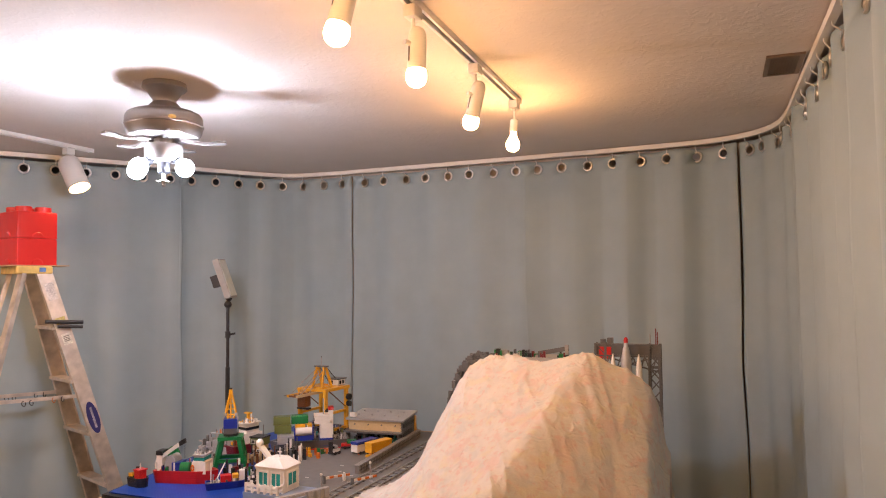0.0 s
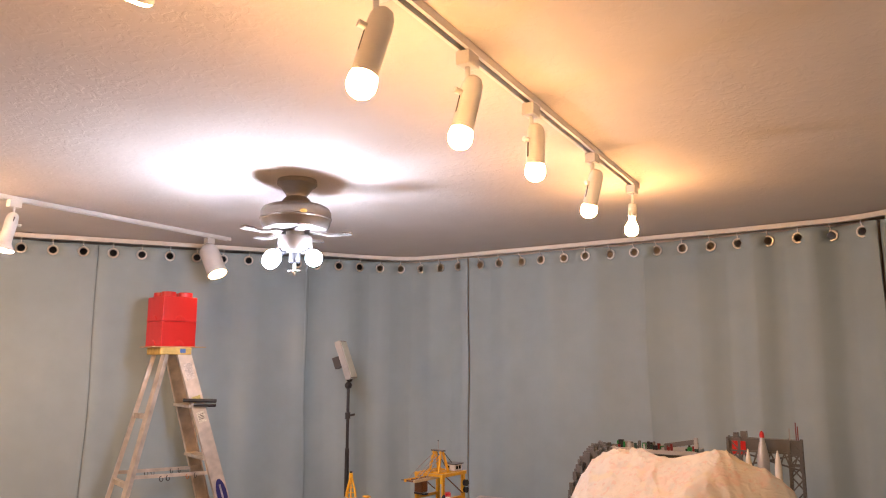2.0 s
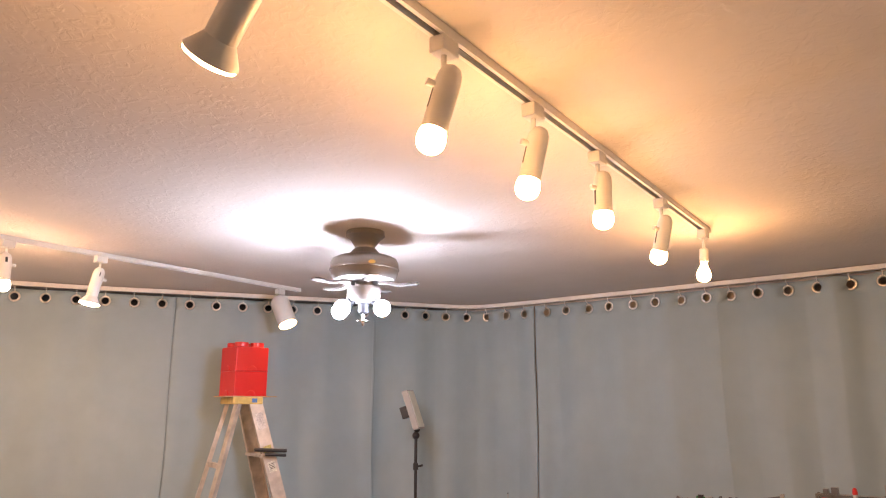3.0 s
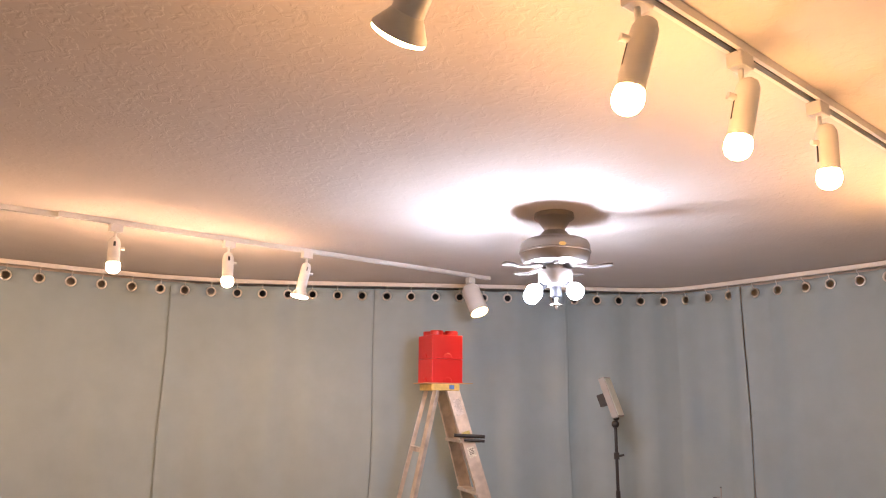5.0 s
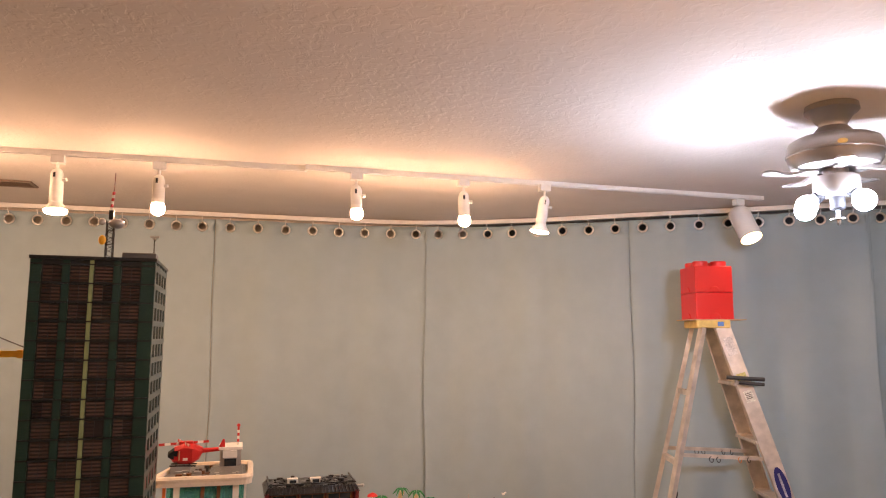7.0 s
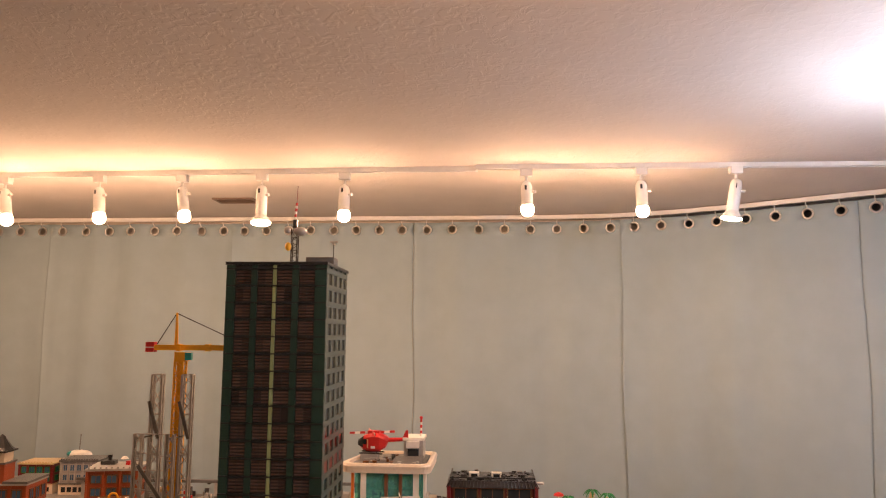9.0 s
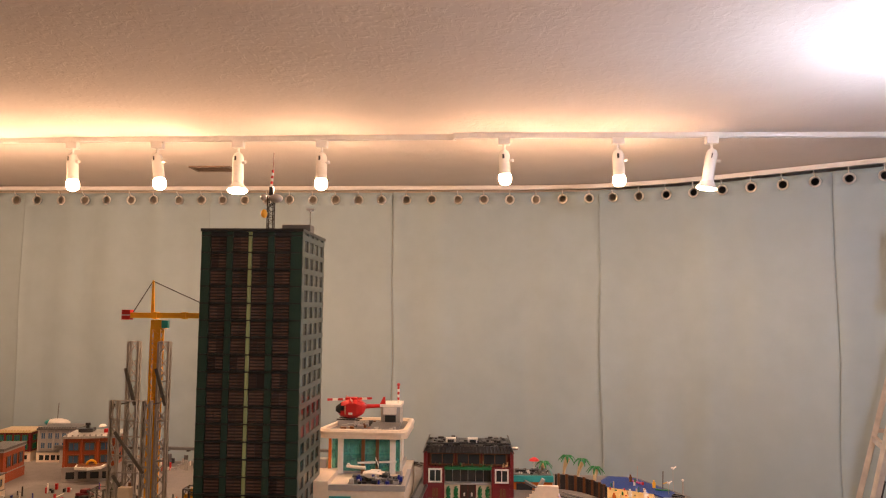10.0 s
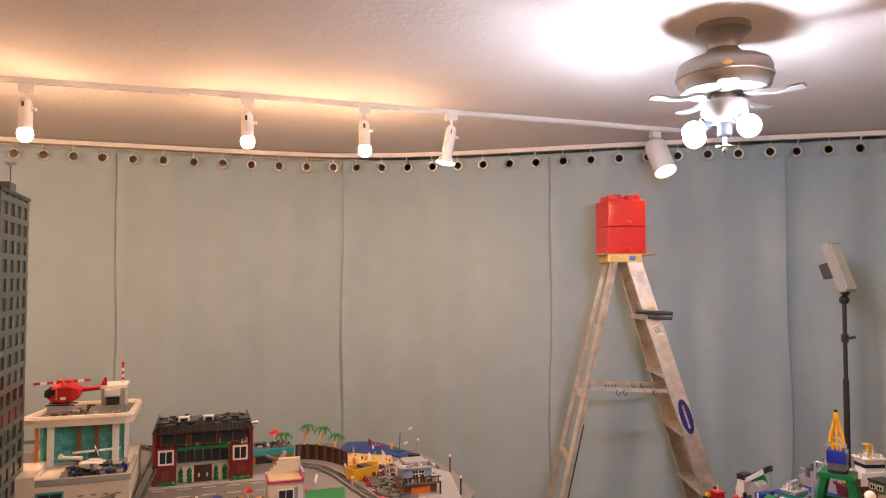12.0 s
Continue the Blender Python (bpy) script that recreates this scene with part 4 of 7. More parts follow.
def helicopter(at, rz, body, trim, label, s=1.0, zs=1.0):
    e = thing("toy_helicopter", label, "toy helicopter", at, rz)
    m = Matrix.Diagonal((s, s, s, 1))
    bm = B()
    prof = [(-0.055, 0.030, 0.018, 0.046), (-0.035, 0.014, 0.026, 0.060), (0.0, 0.010, 0.030, 0.070), (0.035, 0.010, 0.030, 0.068), (0.060, 0.022, 0.022, 0.060), (0.072, 0.040, 0.010, 0.056)]
    prev = None
    for x, zb, w, zt in prof:
        ring = [bm.verts.new(m @ Vector((x, a, 0.01 + (z - 0.01) * zs))) for a, z in ((-w, zb + 0.008), (-w * 0.6, zb), (w * 0.6, zb), (w, zb + 0.008), (w, zt - 0.012), (w * 0.6, zt), (-w * 0.6, zt), (-w, zt - 0.012))]
        if prev:
            for j in range(8):
                bm.faces.new((prev[j], prev[(j + 1) % 8], ring[(j + 1) % 8], ring[j]))
        else:
            bm.faces.new(ring)
        prev = ring
    bm.faces.new(prev)
    hull = part("fuselage", bm, T[body], e)
    zt = lambda z: (0.01 + (z - 0.01) * zs) * s
    bm = B()
    for x, hw, za, zb in ((-0.0585, 0.0165, 0.030, 0.046), (-0.034, 0.0275, 0.024, 0.060)):
        for y, z in ((-hw, za), (hw, za), (hw, zb - 0.008), (hw * 0.6, zb), (-hw * 0.6, zb), (-hw, zb - 0.008)):
            bm.verts.new((x * s, y * s, zt(z)))
    bm.verts.ensure_lookup_table()
    for j in range(6):
        bm.faces.new([bm.verts[i] for i in (j, (j + 1) % 6, (j + 1) % 6 + 6, j + 6)])
    bm.faces.new(bm.verts[:6])
    part("windscreen", bm, DARKGLASS, hull)
    for sg in (-1, 1):
        part("door_line", box(B(), -0.016 * s, -0.012 * s, sg * 0.0300 * s - 0.001, sg * 0.0300 * s + 0.001, zt(0.022), zt(0.050)), T["tan"], hull)
        part("side_window", box(B(), -0.034 * s, -0.020 * s, sg * 0.0280 * s - 0.0015, sg * 0.0280 * s + 0.0015, zt(0.034), zt(0.050)), DARKGLASS, hull)
    part("engine_cowl", box(B(), -0.018 * s, 0.034 * s, -0.014 * s, 0.014 * s, zt(0.066), zt(0.076), None, 0.002), T[body], hull)
    part("marking", box(B(), 0.0, 0.018 * s, -0.0312 * s, -0.030 * s, 0.024 * s, 0.034 * s), T[trim], hull)
    part("marking", box(B(), 0.0, 0.018 * s, 0.030 * s, 0.0312 * s, 0.024 * s, 0.034 * s), T[trim], hull)
    part("tail_boom", rod(B(), Vector((0.06, 0, 0.056)) * s, Vector((0.160, 0, 0.062)) * s, 0.010 * s, 0.007 * s), T[body], e)
    bm = prism(B(), [(0.128, 0.058), (0.158, 0.058), (0.156, 0.058 + 0.032 * zs), (0.148, 0.058 + 0.032 * zs)], -0.004, 0.004)
    for v in bm.verts:
        v.co = Vector((v.co.x, v.co.z, v.co.y)) * s
    part("tail_fin", bm, T[body], e)
    part("rotor_mast", rod(B(), Vector((0, 0, 0.068)) * s, Vector((0, 0, 0.092)) * s, 0.006 * s), T["black"], e)
    for i in range(4):
        a = radians(20 + 90 * i)
        for q in range(4):
            r0, r1 = 0.008 + 0.0225 * q, 0.008 + 0.0225 * (q + 1)
            part("rotor_blade", beam(B(), Vector((r0 * math.cos(a), r0 * math.sin(a), 0.088)) * s, Vector((r1 * math.cos(a), r1 * math.sin(a), 0.088)) * s, 0.002, 0.010 * s), T[body] if q % 2 else T["white"], e)
    for sg in (-1, 1):
        part("skid", tube(B(), [Vector((-0.05, sg * 0.026, 0.004)) * s, Vector((0.05, sg * 0.026, 0.002)) * s], 0.003 * s), T["black"], e)
        for x in (-0.025, 0.025):
            part("skid_strut", rod(B(), Vector((x, sg * 0.026, 0.002)) * s, Vector((x, sg * 0.016, 0.018)) * s, 0.0022 * s, n=6), T["black"], e)
    return e


helicopter((-3.655, 0.165, GROUND + 0.378), 88, "red", "white", "red toy rescue helicopter on the hospital roof", 1.08, 1.3)
part_under = thing("landing_block", "grey toy block under the red helicopter", "toy block", (-3.655, 0.165, GROUND + 0.352))
part("block", box(B(), -0.03, 0.03, -0.05, 0.03, 0, 0.0275), T["silver"], part_under)
helicopter((-3.37, 0.335, GROUND + 0.1695), 262, "white", "blue", "white and blue toy helicopter parked on the lower pad", 0.85, 0.62)

# ---- monorail ramp between hospital and restaurant ----
ramp = thing("toy_track_ramp", "grey toy railway ramp curving behind the hospital", "toy track", (0, 0, 0))
pts = [(-4.02, 0.34, 0.79), (-4.06, 0.40, 0.79), (-4.05, 0.46, 0.79), (-4.0, 0.505, 0.79), (-3.9, 0.522, 0.788), (-3.75, 0.518, 0.784), (-3.6, 0.505, 0.774), (-3.45, 0.488, 0.756), (-3.30, 0.47, 0.735), (-3.15, 0.44, 0.722)]
for a, b in zip(pts, pts[1:]):
    part("track_bed", beam(B(), a, b, 0.050, 0.008), T["grey"], ramp)
    d = (Vector(b) - Vector(a)).normalized()
    nn = Vector((-d.y, d.x, 0)) * 0.018
    for sg in (-1, 1):
        part("track_rail", beam(B(), Vector(a) + nn * sg + Vector((0, 0, 0.006)), Vector(b) + nn * sg + Vector((0, 0, 0.006)), 0.005, 0.006), T["black"], ramp)
for a in pts[1:-1:2]:
    part("track_post", box(B(), a[0] - 0.008, a[0] + 0.008, a[1] - 0.008, a[1] + 0.008, GROUND, a[2]), T["grey"], ramp)
ramp2 = thing("toy_track_ramp", "grey toy ramp climbing past the hospital front", "toy track", (0, 0, 0))
part("track_bed", beam(B(), (-3.19, 0.42, 0.815), (-3.20, 0.12, 0.74), 0.050, 0.010), T["grey"], ramp2)
for y, z in ((0.40, 0.81), (0.14, 0.745)):
    part("track_post", box(B(), -3.205, -3.185, y - 0.01, y + 0.01, GROUND, z - 0.004), T["grey"], ramp2)

# ---- dark red restaurant ----
rest = thing("toy_restaurant", "dark red toy-brick restaurant with a black roof and cream entrance", "toy building", (-3.815, 0.725, GROUND))
part("wall", box(B(), -0.12, 0.115, -0.205, 0.205, 0, 0.235), T["dkred"], rest)
for y0, y1 in ((-0.210, -0.112), (0.108, 0.210)):
    part("wing", box(B(), 0.0, 0.145, y0, y1, 0, 0.165), T["dkred"], rest)
    part("corner_post", box(B(), 0.10, 0.150, y0 if y0 < 0 else y1 - 0.016, y0 + 0.016 if y0 < 0 else y1, 0.0, 0.235), T["dkred"], rest)
rf = lambda u, v, w: Vector((0.146 + w, u, v))
windows(rest, rf, -0.185, -0.125, 0.095, 0.155, 1, 1, DARKGLASS, 0.003, 0.05, T["white"])
windows(rest, rf, 0.125, 0.185, 0.095, 0.155, 1, 1, DARKGLASS, 0.003, 0.05, T["white"])
windows(rest, rf, -0.170, -0.140, 0.02, 0.075, 2, 1, T["brown"], 0.002, 0.3, name="wall_panel")
windows(rest, rf, 0.145, 0.175, 0.02, 0.075, 2, 1, T["brown"], 0.002, 0.3, name="wall_panel")
rm = lambda u, v, w: Vector((0.116 + w, u, v))
part("window_surround", box(B(), 0.1155, 0.119, -0.112, 0.108, 0.0885, 0.1500), T["silver"], rest)
rm3 = lambda u, v, w: Vector((0.1195 + w, u, v))
windows(rest, rm3, -0.110, 0.106, 0.091, 0.147, 6, 1, DARKGLASS, 0.003, 0.07)
windows(rest, rm, -0.185, 0.185, 0.168, 0.226, 3, 1, DARKGLASS, 0.012, 0.12, T["brown"])
clutter(rest, 0.128, 0.145, -0.19, 0.19, 0.165, 36, ("brown", "black", "green", "tan"), 14, 0.016, 0.010)
part("awning", box(B(), 0.10, 0.150, -0.112, 0.108, 0.152, 0.164), T["green"], rest, "green awning strip")
part("band", box(B(), 0.115, 0.132, -0.112, 0.108, 0.080, 0.088), T["lgrey"], rest)
for y0, y1 in ((-0.112, -0.04), (0.036, 0.108)):
    part("entrance_wall", box(B(), 0.116, 0.122, y0, y1, 0.003, 0.078), T["cream"], rest)
    for q in (0.25, 0.75):
        yy = y0 + (y1 - y0) * q
        bm = B()
        for s in range(14):
            box(bm, -0.005, 0.005, -0.006, 0.006, -0.003, 0.003, Matrix.Translation((0.126, yy + 0.005 * math.sin(s * 2.4), 0.008 + 0.0045 * s)) @ pose(0, 0, 0, 25 * s, 40 * s, 30))
        part("climber_plant", bm, T["green"], rest)
DOORWOOD = mat("toy_dark_door", (0.045, 0.024, 0.018), 0.35)
for y in (-0.036, -0.001):
    part("door_leaf", box(B(), 0.116, 0.124, y, y + 0.033, 0.003, 0.078), DOORWOOD, rest)
    part("door_sign", box(B(), 0.124, 0.126, y + 0.013, y + 0.021, 0.026, 0.042), T["white"], rest)
for y0, y1 in ((-0.19, -0.12), (0.115, 0.195)):
    bm = B()
    for s in range(16):
        box(bm, -0.006, 0.006, -0.006, 0.006, -0.004, 0.004, Matrix.Translation((0.153, y0 + (y1 - y0) * s / 15, 0.008 + 0.004 * (s % 3))) @ pose(0, 0, 0, 35 * s, 50 * s, 20 * s))
    part("hedge", bm, T["green"], rest)
bm = B()
vs = [bm.verts.new(c) for c in ((-0.13, -0.215, 0.228), (0.150, -0.215, 0.228), (0.150, 0.215, 0.228), (-0.13, 0.215, 0.228), (-0.09, -0.200, 0.256), (0.135, -0.200, 0.256), (0.135, 0.200, 0.256), (-0.09, 0.200, 0.256))]
for f in ((3, 2, 1, 0), (4, 5, 6, 7), (0, 1, 5, 4), (1, 2, 6, 5), (2, 3, 7, 6), (3, 0, 4, 7)):
    bm.faces.new([vs[i] for i in f])
part("mansard_roof", bm, T["black"], rest)
for i in range(26):
    y = -0.205 + 0.41 * i / 25
    part("roof_rib", beam(B(), (0.152, y, 0.229), (0.137, y * 0.94, 0.260), 0.004, 0.004), T["black"], rest)
for y in (-0.205, 0.205):
    part("roof_rail", beam(B(), (-0.09, y * 0.95, 0.268), (0.135, y * 0.95, 0.268), 0.006, 0.006), T["black"], rest)
part("roof_rail", beam(B(), (0.135, -0.195, 0.270), (0.135, 0.195, 0.270), 0.006, 0.006), T["black"], rest)
for y in (-0.085, 0.02):
    part("skylight", box(B(), 0.04, 0.075, y - 0.024, y + 0.024, 0.254, 0.282), T["white"], rest)
    part("skylight_pane", box(B(), 0.074, 0.078, y - 0.015, y + 0.015, 0.260, 0.277), DARKGLASS, rest)
part("spotlight", rod(B(), (0.11, 0.205, 0.245), (0.13, 0.235, 0.250), 0.007), T["silver"], rest)

clutter(rest, -0.07, 0.125, -0.19, 0.19, 0.256, 90, ("black", "grey", "black"), 15, 0.012, 0.03)
# pool house beside it
pool = thing("toy_pool_terrace", "orange toy building with a teal pool terrace on its roof", "toy building", (-4.03, 1.045, GROUND))
part("base", box(B(), -0.02, 0.10, -0.095, 0.10, 0, 0.040), T["orange"], pool)
part("dark_front", box(B(), 0.10, 0.103, -0.08, 0.0, 0.0, 0.032), DARKGLASS, pool)
part("pool_tub", box(B(), -0.025, 0.115, -0.105, 0.105, 0.040, 0.072, None, 0.004), T["teal"], pool)
part("deck", box(B(), -0.015, 0.105, -0.095, 0.095, 0.072, 0.075), T["grey"], pool)
part("lounge", box(box(B(), 0.02, 0.05, -0.08, -0.03, 0.075, 0.085), 0.02, 0.05, 0.0, 0.04, 0.075, 0.088), T["black"], pool)


def parasol(at, r=0.028, h=0.06):
    e = thing("toy_parasol", "red toy parasol on a thin pole", "toy parasol", at)
    part("pole", rod(B(), (0, 0, 0), (0, 0, h), 0.002, n=6), T["white"], e)
    part("canopy", lathe(B(), [(r, h - 0.006), (r * 0.75, h + 0.003), (r * 0.3, h + 0.009), (0.002, h + 0.011)], 12), T["red"], e)


parasol((-4.0, 1.06, GROUND + 0.075))
parasol((-3.32, 0.895, GROUND), 0.02, 0.055)
parasol((-3.17, 1.09, GROUND), 0.02, 0.08)


def palm(at, h, rz):
    e = thing("toy_palm_tree", "small toy palm with a ringed tan trunk and green fronds", "toy tree", at, rz, group="toy palms")
    bm = B()
    for k in range(7):
        z0, z1 = h * k / 7, h * (k + 1) / 7
        rod(bm, (0.004 * k * k / 7, 0, z0), (0.004 * (k + 1) ** 2 / 7, 0, z1), 0.006 + 0.007 * max(0, (k - 2) / 4), 0.008 + 0.007 * max(0, (k - 2) / 4), 8)
    part("trunk", bm, T["tan"], e)
    for i in range(8):
        a = 2 * math.pi * i / 8
        bm = B()
        prev = None
        for q in range(5):
            r = 0.004 + 0.011 * q
            z = h + 0.014 + 0.012 * math.sin(q * 0.9) - 0.005 * q
            w = 0.008 * (1 - abs(q - 1.6) / 3.2)
            c = Vector((0.025 + r * math.cos(a), r * math.sin(a), z))
            sd = Vector((-math.sin(a), math.cos(a), 0)) * w
            ring = [bm.verts.new(c - sd - Vector((0, 0, 0.003))), bm.verts.new(c + Vector((0, 0, 0.002))), bm.verts.new(c + sd - Vector((0, 0, 0.003)))]
            if prev:
                bm.faces.new((prev[0], prev[1], ring[1], ring[0]))
                bm.faces.new((prev[1], prev[2], ring[2], ring[1]))
            prev = ring
        part("frond", bm, T["green"], e)


palm((-4.035, 1.105, GROUND + 0.075), 0.030, 10)
clutter(pool, -0.01, 0.10, -0.09, 0.09, 0.075, 30, ("black", "white", "grey"), 16, 0.014, 0.02)
palm((-4.19, 1.235, GROUND), 0.105, 40)
palm((-4.13, 1.30, GROUND), 0.095, 100)
palm((-4.02, 1.37, GROUND), 0.075, 160)

# dark curved wall of planks
fence = thing("toy_fence", "dark brown toy plank fence curving round the beach", "toy fence", (0, 0, 0))
cpts = [(-3.96, 1.16), (-3.955, 1.20), (-3.935, 1.24), (-3.905, 1.28), (-3.865, 1.315), (-3.815, 1.345), (-3.77, 1.365), (-3.73, 1.375)]
for (ax, ay), (bx, by) in zip(cpts, cpts[1:]):
    for q in range(3):
        f0, f1 = q / 3, (q + 0.94) / 3
        a = (ax + (bx - ax) * f0, ay + (by - ay) * f0)
        b = (ax + (bx - ax) * f1, ay + (by - ay) * f1)
        d = Vector((b[0] - a[0], b[1] - a[1], 0))
        m = Matrix.Translation((a[0], a[1], GROUND)) @ pose(0, 0, 0, 0, 0, math.degrees(math.atan2(d.y, d.x)))
        part("plank", box(B(), 0, d.length, -0.004, 0.004, 0, 0.072 + 0.004 * (q % 2), m), T["black"] if q != 1 else T["brown"], fence)

sheet("town_beach", [(-3.70, 1.36), (-3.72, 1.60), (-3.86, 1.63), (-4.0, 1.40), (-3.80, 1.38)], GROUND + 0.006, SAND, "yellow toy sand beach", "beach")
sheet("town_sea", [(-3.86, 1.63), (-3.74, 1.70), (-3.90, 1.74), (-4.18, 1.61), (-4.22, 1.48), (-4.12, 1.42), (-4.0, 1.40)], GROUND + 0.007, SEA, "blue toy sea plates at the beach", "water")
sheet("road", [(-3.33, 0.50), (-3.33, 1.10), (-3.62, 1.14), (-3.62, 0.50)], GROUND + 0.003, ROAD, "grey toy road in front of the restaurant", "road")
sheet("pavement", [(-3.62, 0.50), (-3.62, 1.14), (-3.72, 1.14), (-3.72, 0.50)], GROUND + 0.006, T["lgrey"], "light grey toy pavement", "pavement")
for i in range(6):
    structure("road_marking", box(B(), -3.49, -3.483, 0.52 + 0.1 * i, 0.575 + 0.1 * i, GROUND + 0.003, GROUND + 0.0042), LINE, "white dashed road line", "road marking")
    structure("road_marking", box(B(), -3.60, -3.594, 0.52 + 0.1 * i, 0.575 + 0.1 * i, GROUND + 0.003, GROUND + 0.0042), LINE, "white dashed road line", "road marking")
for i in range(7):
    structure("road_marking", box(B(), -3.415, -3.395, 0.68 + 0.022 * i, 0.692 + 0.022 * i, GROUND + 0.003, GROUND + 0.0042), LINE, "white crossing stripe", "road marking")
sheet("green_plate", [(-3.10, 0.49), (-3.10, 0.64), (-3.33, 0.62), (-3.33, 0.49)], GROUND + 0.006, GRASS, "green toy lawn plate", "lawn")
sheet("green_plate", [(-3.05, 1.10), (-3.05, 1.24), (-3.40, 1.30), (-3.40, 1.13)], GROUND + 0.006, GRASS, "green toy lawn plate", "lawn")


def conifer(at, h):
    e = thing("toy_tree", "small dark green toy conifer", "toy tree", at)
    part("crown", lathe(B(), [(0.014, 0.006), (0.016, 0.010), (0.008, h * 0.45), (0.010, h * 0.47), (0.002, h)], 8), T["green"], e)
    part("trunk", rod(B(), (0, 0, 0), (0, 0, 0.008), 0.004, n=6), T["brown"], e)


conifer((-3.24, 0.52, GROUND + 0.006), 0.05)
conifer((-3.26, 0.555, GROUND + 0.006), 0.045)


def vehicle(at, rz, body, cab, label, L=0.085, W=0.042, h=0.03):
    e = thing("toy_vehicle", label, "toy vehicle", at, rz)
    part("chassis", box(B(), -L / 2, L / 2, -W / 2, W / 2, 0.006, 0.014), T["black"], e)
    part("body", box(B(), -L / 2, L / 2, -W / 2, W / 2, 0.014, h, None, 0.003), T[body], e)
    part("cab", box(B(), -L * 0.2, L * 0.3, -W / 2 + 0.003, W / 2 - 0.003, h, h + 0.018, None, 0.004), T[cab], e)
    part("windscreen", box(B(), L * 0.3, L * 0.3 + 0.002, -W / 2 + 0.006, W / 2 - 0.006, h + 0.003, h + 0.014), DARKGLASS, e)
    for x in (-L * 0.3, L * 0.3):
        for y in (-W / 2 - 0.002, W / 2 - 0.004):
            part("wheel", rod(B(), (x, y, 0.009), (x, y + 0.006, 0.009), 0.009, n=12), BLACK, e)
    return e


vehicle((-3.28, 0.775, GROUND + 0.003), 0, "white", "blue", "white toy van with a blue roof")
vehicle((-3.25, 0.93, GROUND), 80, "olive", "yellow", "yellow-green toy cart parked at the kerb", 0.05, 0.03, 0.025)
vehicle((-3.20, 0.965, GROUND), 80, "black", "tan", "small black toy cart with a round front", 0.045, 0.03, 0.022)

# pastel house
hs = thing("toy_house", "pastel cream and lavender toy house with stepped gables", "toy building", (-3.18, 1.02, GROUND))
part("wall", box(B(), -0.08, 0.07, -0.065, 0.065, 0, 0.135), T["cream"], hs)
part("side_wall", box(B(), -0.08, 0.06, 0.065, 0.072, 0, 0.160), T["lav"], hs)
for k in range(5):
    part("gable_step", box(B(), -0.05, -0.03, -0.060 + 0.011 * k, 0.066, 0.135 + 0.012 * k, 0.147 + 0.012 * k), T["cream"], hs)
part("roof_edge", box(B(), -0.03, 0.068, -0.07, -0.062, 0.135, 0.142), T["pink"], hs)
part("roof_edge", box(B(), -0.03, 0.068, 0.060, 0.068, 0.135, 0.142), T["pink"], hs)
part("roof_edge", box(B(), 0.068, 0.078, -0.07, 0.068, 0.130, 0.137), T["pink"], hs)
part("terrace", box(B(), -0.03, 0.068, -0.062, 0.060, 0.135, 0.139), T["tan"], hs)
part("slate_roof", box(B(), -0.085, -0.05, -0.075, 0.03, 0.0, 0.008, Matrix.Translation((0, 0, 0.165)) @ pose(0, 0, 0, -28, 0, 0)), T["grey"], hs)
part("chimney", rod(B(), (-0.065, -0.02, 0.16), (-0.065, 0.01, 0.215), 0.009), T["lgrey"], hs)
hf = lambda u, v, w: Vector((0.07 + w, u, v))
windows(hs, hf, -0.03, 0.03, 0.065, 0.105, 1, 1, DARKGLASS, 0.003, 0.05, T["white"])
part("shutter", box(B(), 0.07, 0.075, 0.032, 0.045, 0.06, 0.11), T["sand"], hs)
part("ground_wall", box(B(), 0.066, 0.074, -0.066, 0.066, 0.0, 0.045), T["tan"], hs)

# railway crossing the quarter
rail = thing("toy_railway", "dark grey toy railway track with sleepers", "toy track", (0, 0, 0))
rp = [(-3.02, 1.41), (-3.2, 1.385), (-3.4, 1.345), (-3.6, 1.31), (-3.75, 1.26), (-3.85, 1.17)]
for a, b in zip(rp, rp[1:]):
    d = Vector((b[0] - a[0], b[1] - a[1], 0))
    nn = Vector((-d.y, d.x, 0)).normalized() * 0.020
    for sg in (-1, 1):
        part("rail", beam(B(), Vector((*a, GROUND + 0.008)) + nn * sg, Vector((*b, GROUND + 0.008)) + nn * sg, 0.004, 0.006), T["lgrey"], rail)
    for q in range(max(3, int(d.length / 0.018))):
        c = Vector((*a, GROUND + 0.003)) + d * q / max(3, int(d.length / 0.018))
        m = Matrix.Translation(c) @ pose(0, 0, 0, 0, 0, math.degrees(math.atan2(d.y, d.x)))
        part("sleeper", box(B(), -0.004, 0.004, -0.032, 0.032, -0.003, 0.003, m), T["grey"], rail)
for y0 in (1.235, 1.43):
    structure("road_marking", beam(B(), (-3.62, y0 - 0.02, GROUND + 0.006), (-3.50, y0 - 0.045, GROUND + 0.006), 0.010, 0.012), LINE, "white edge line at the level crossing", "road marking")


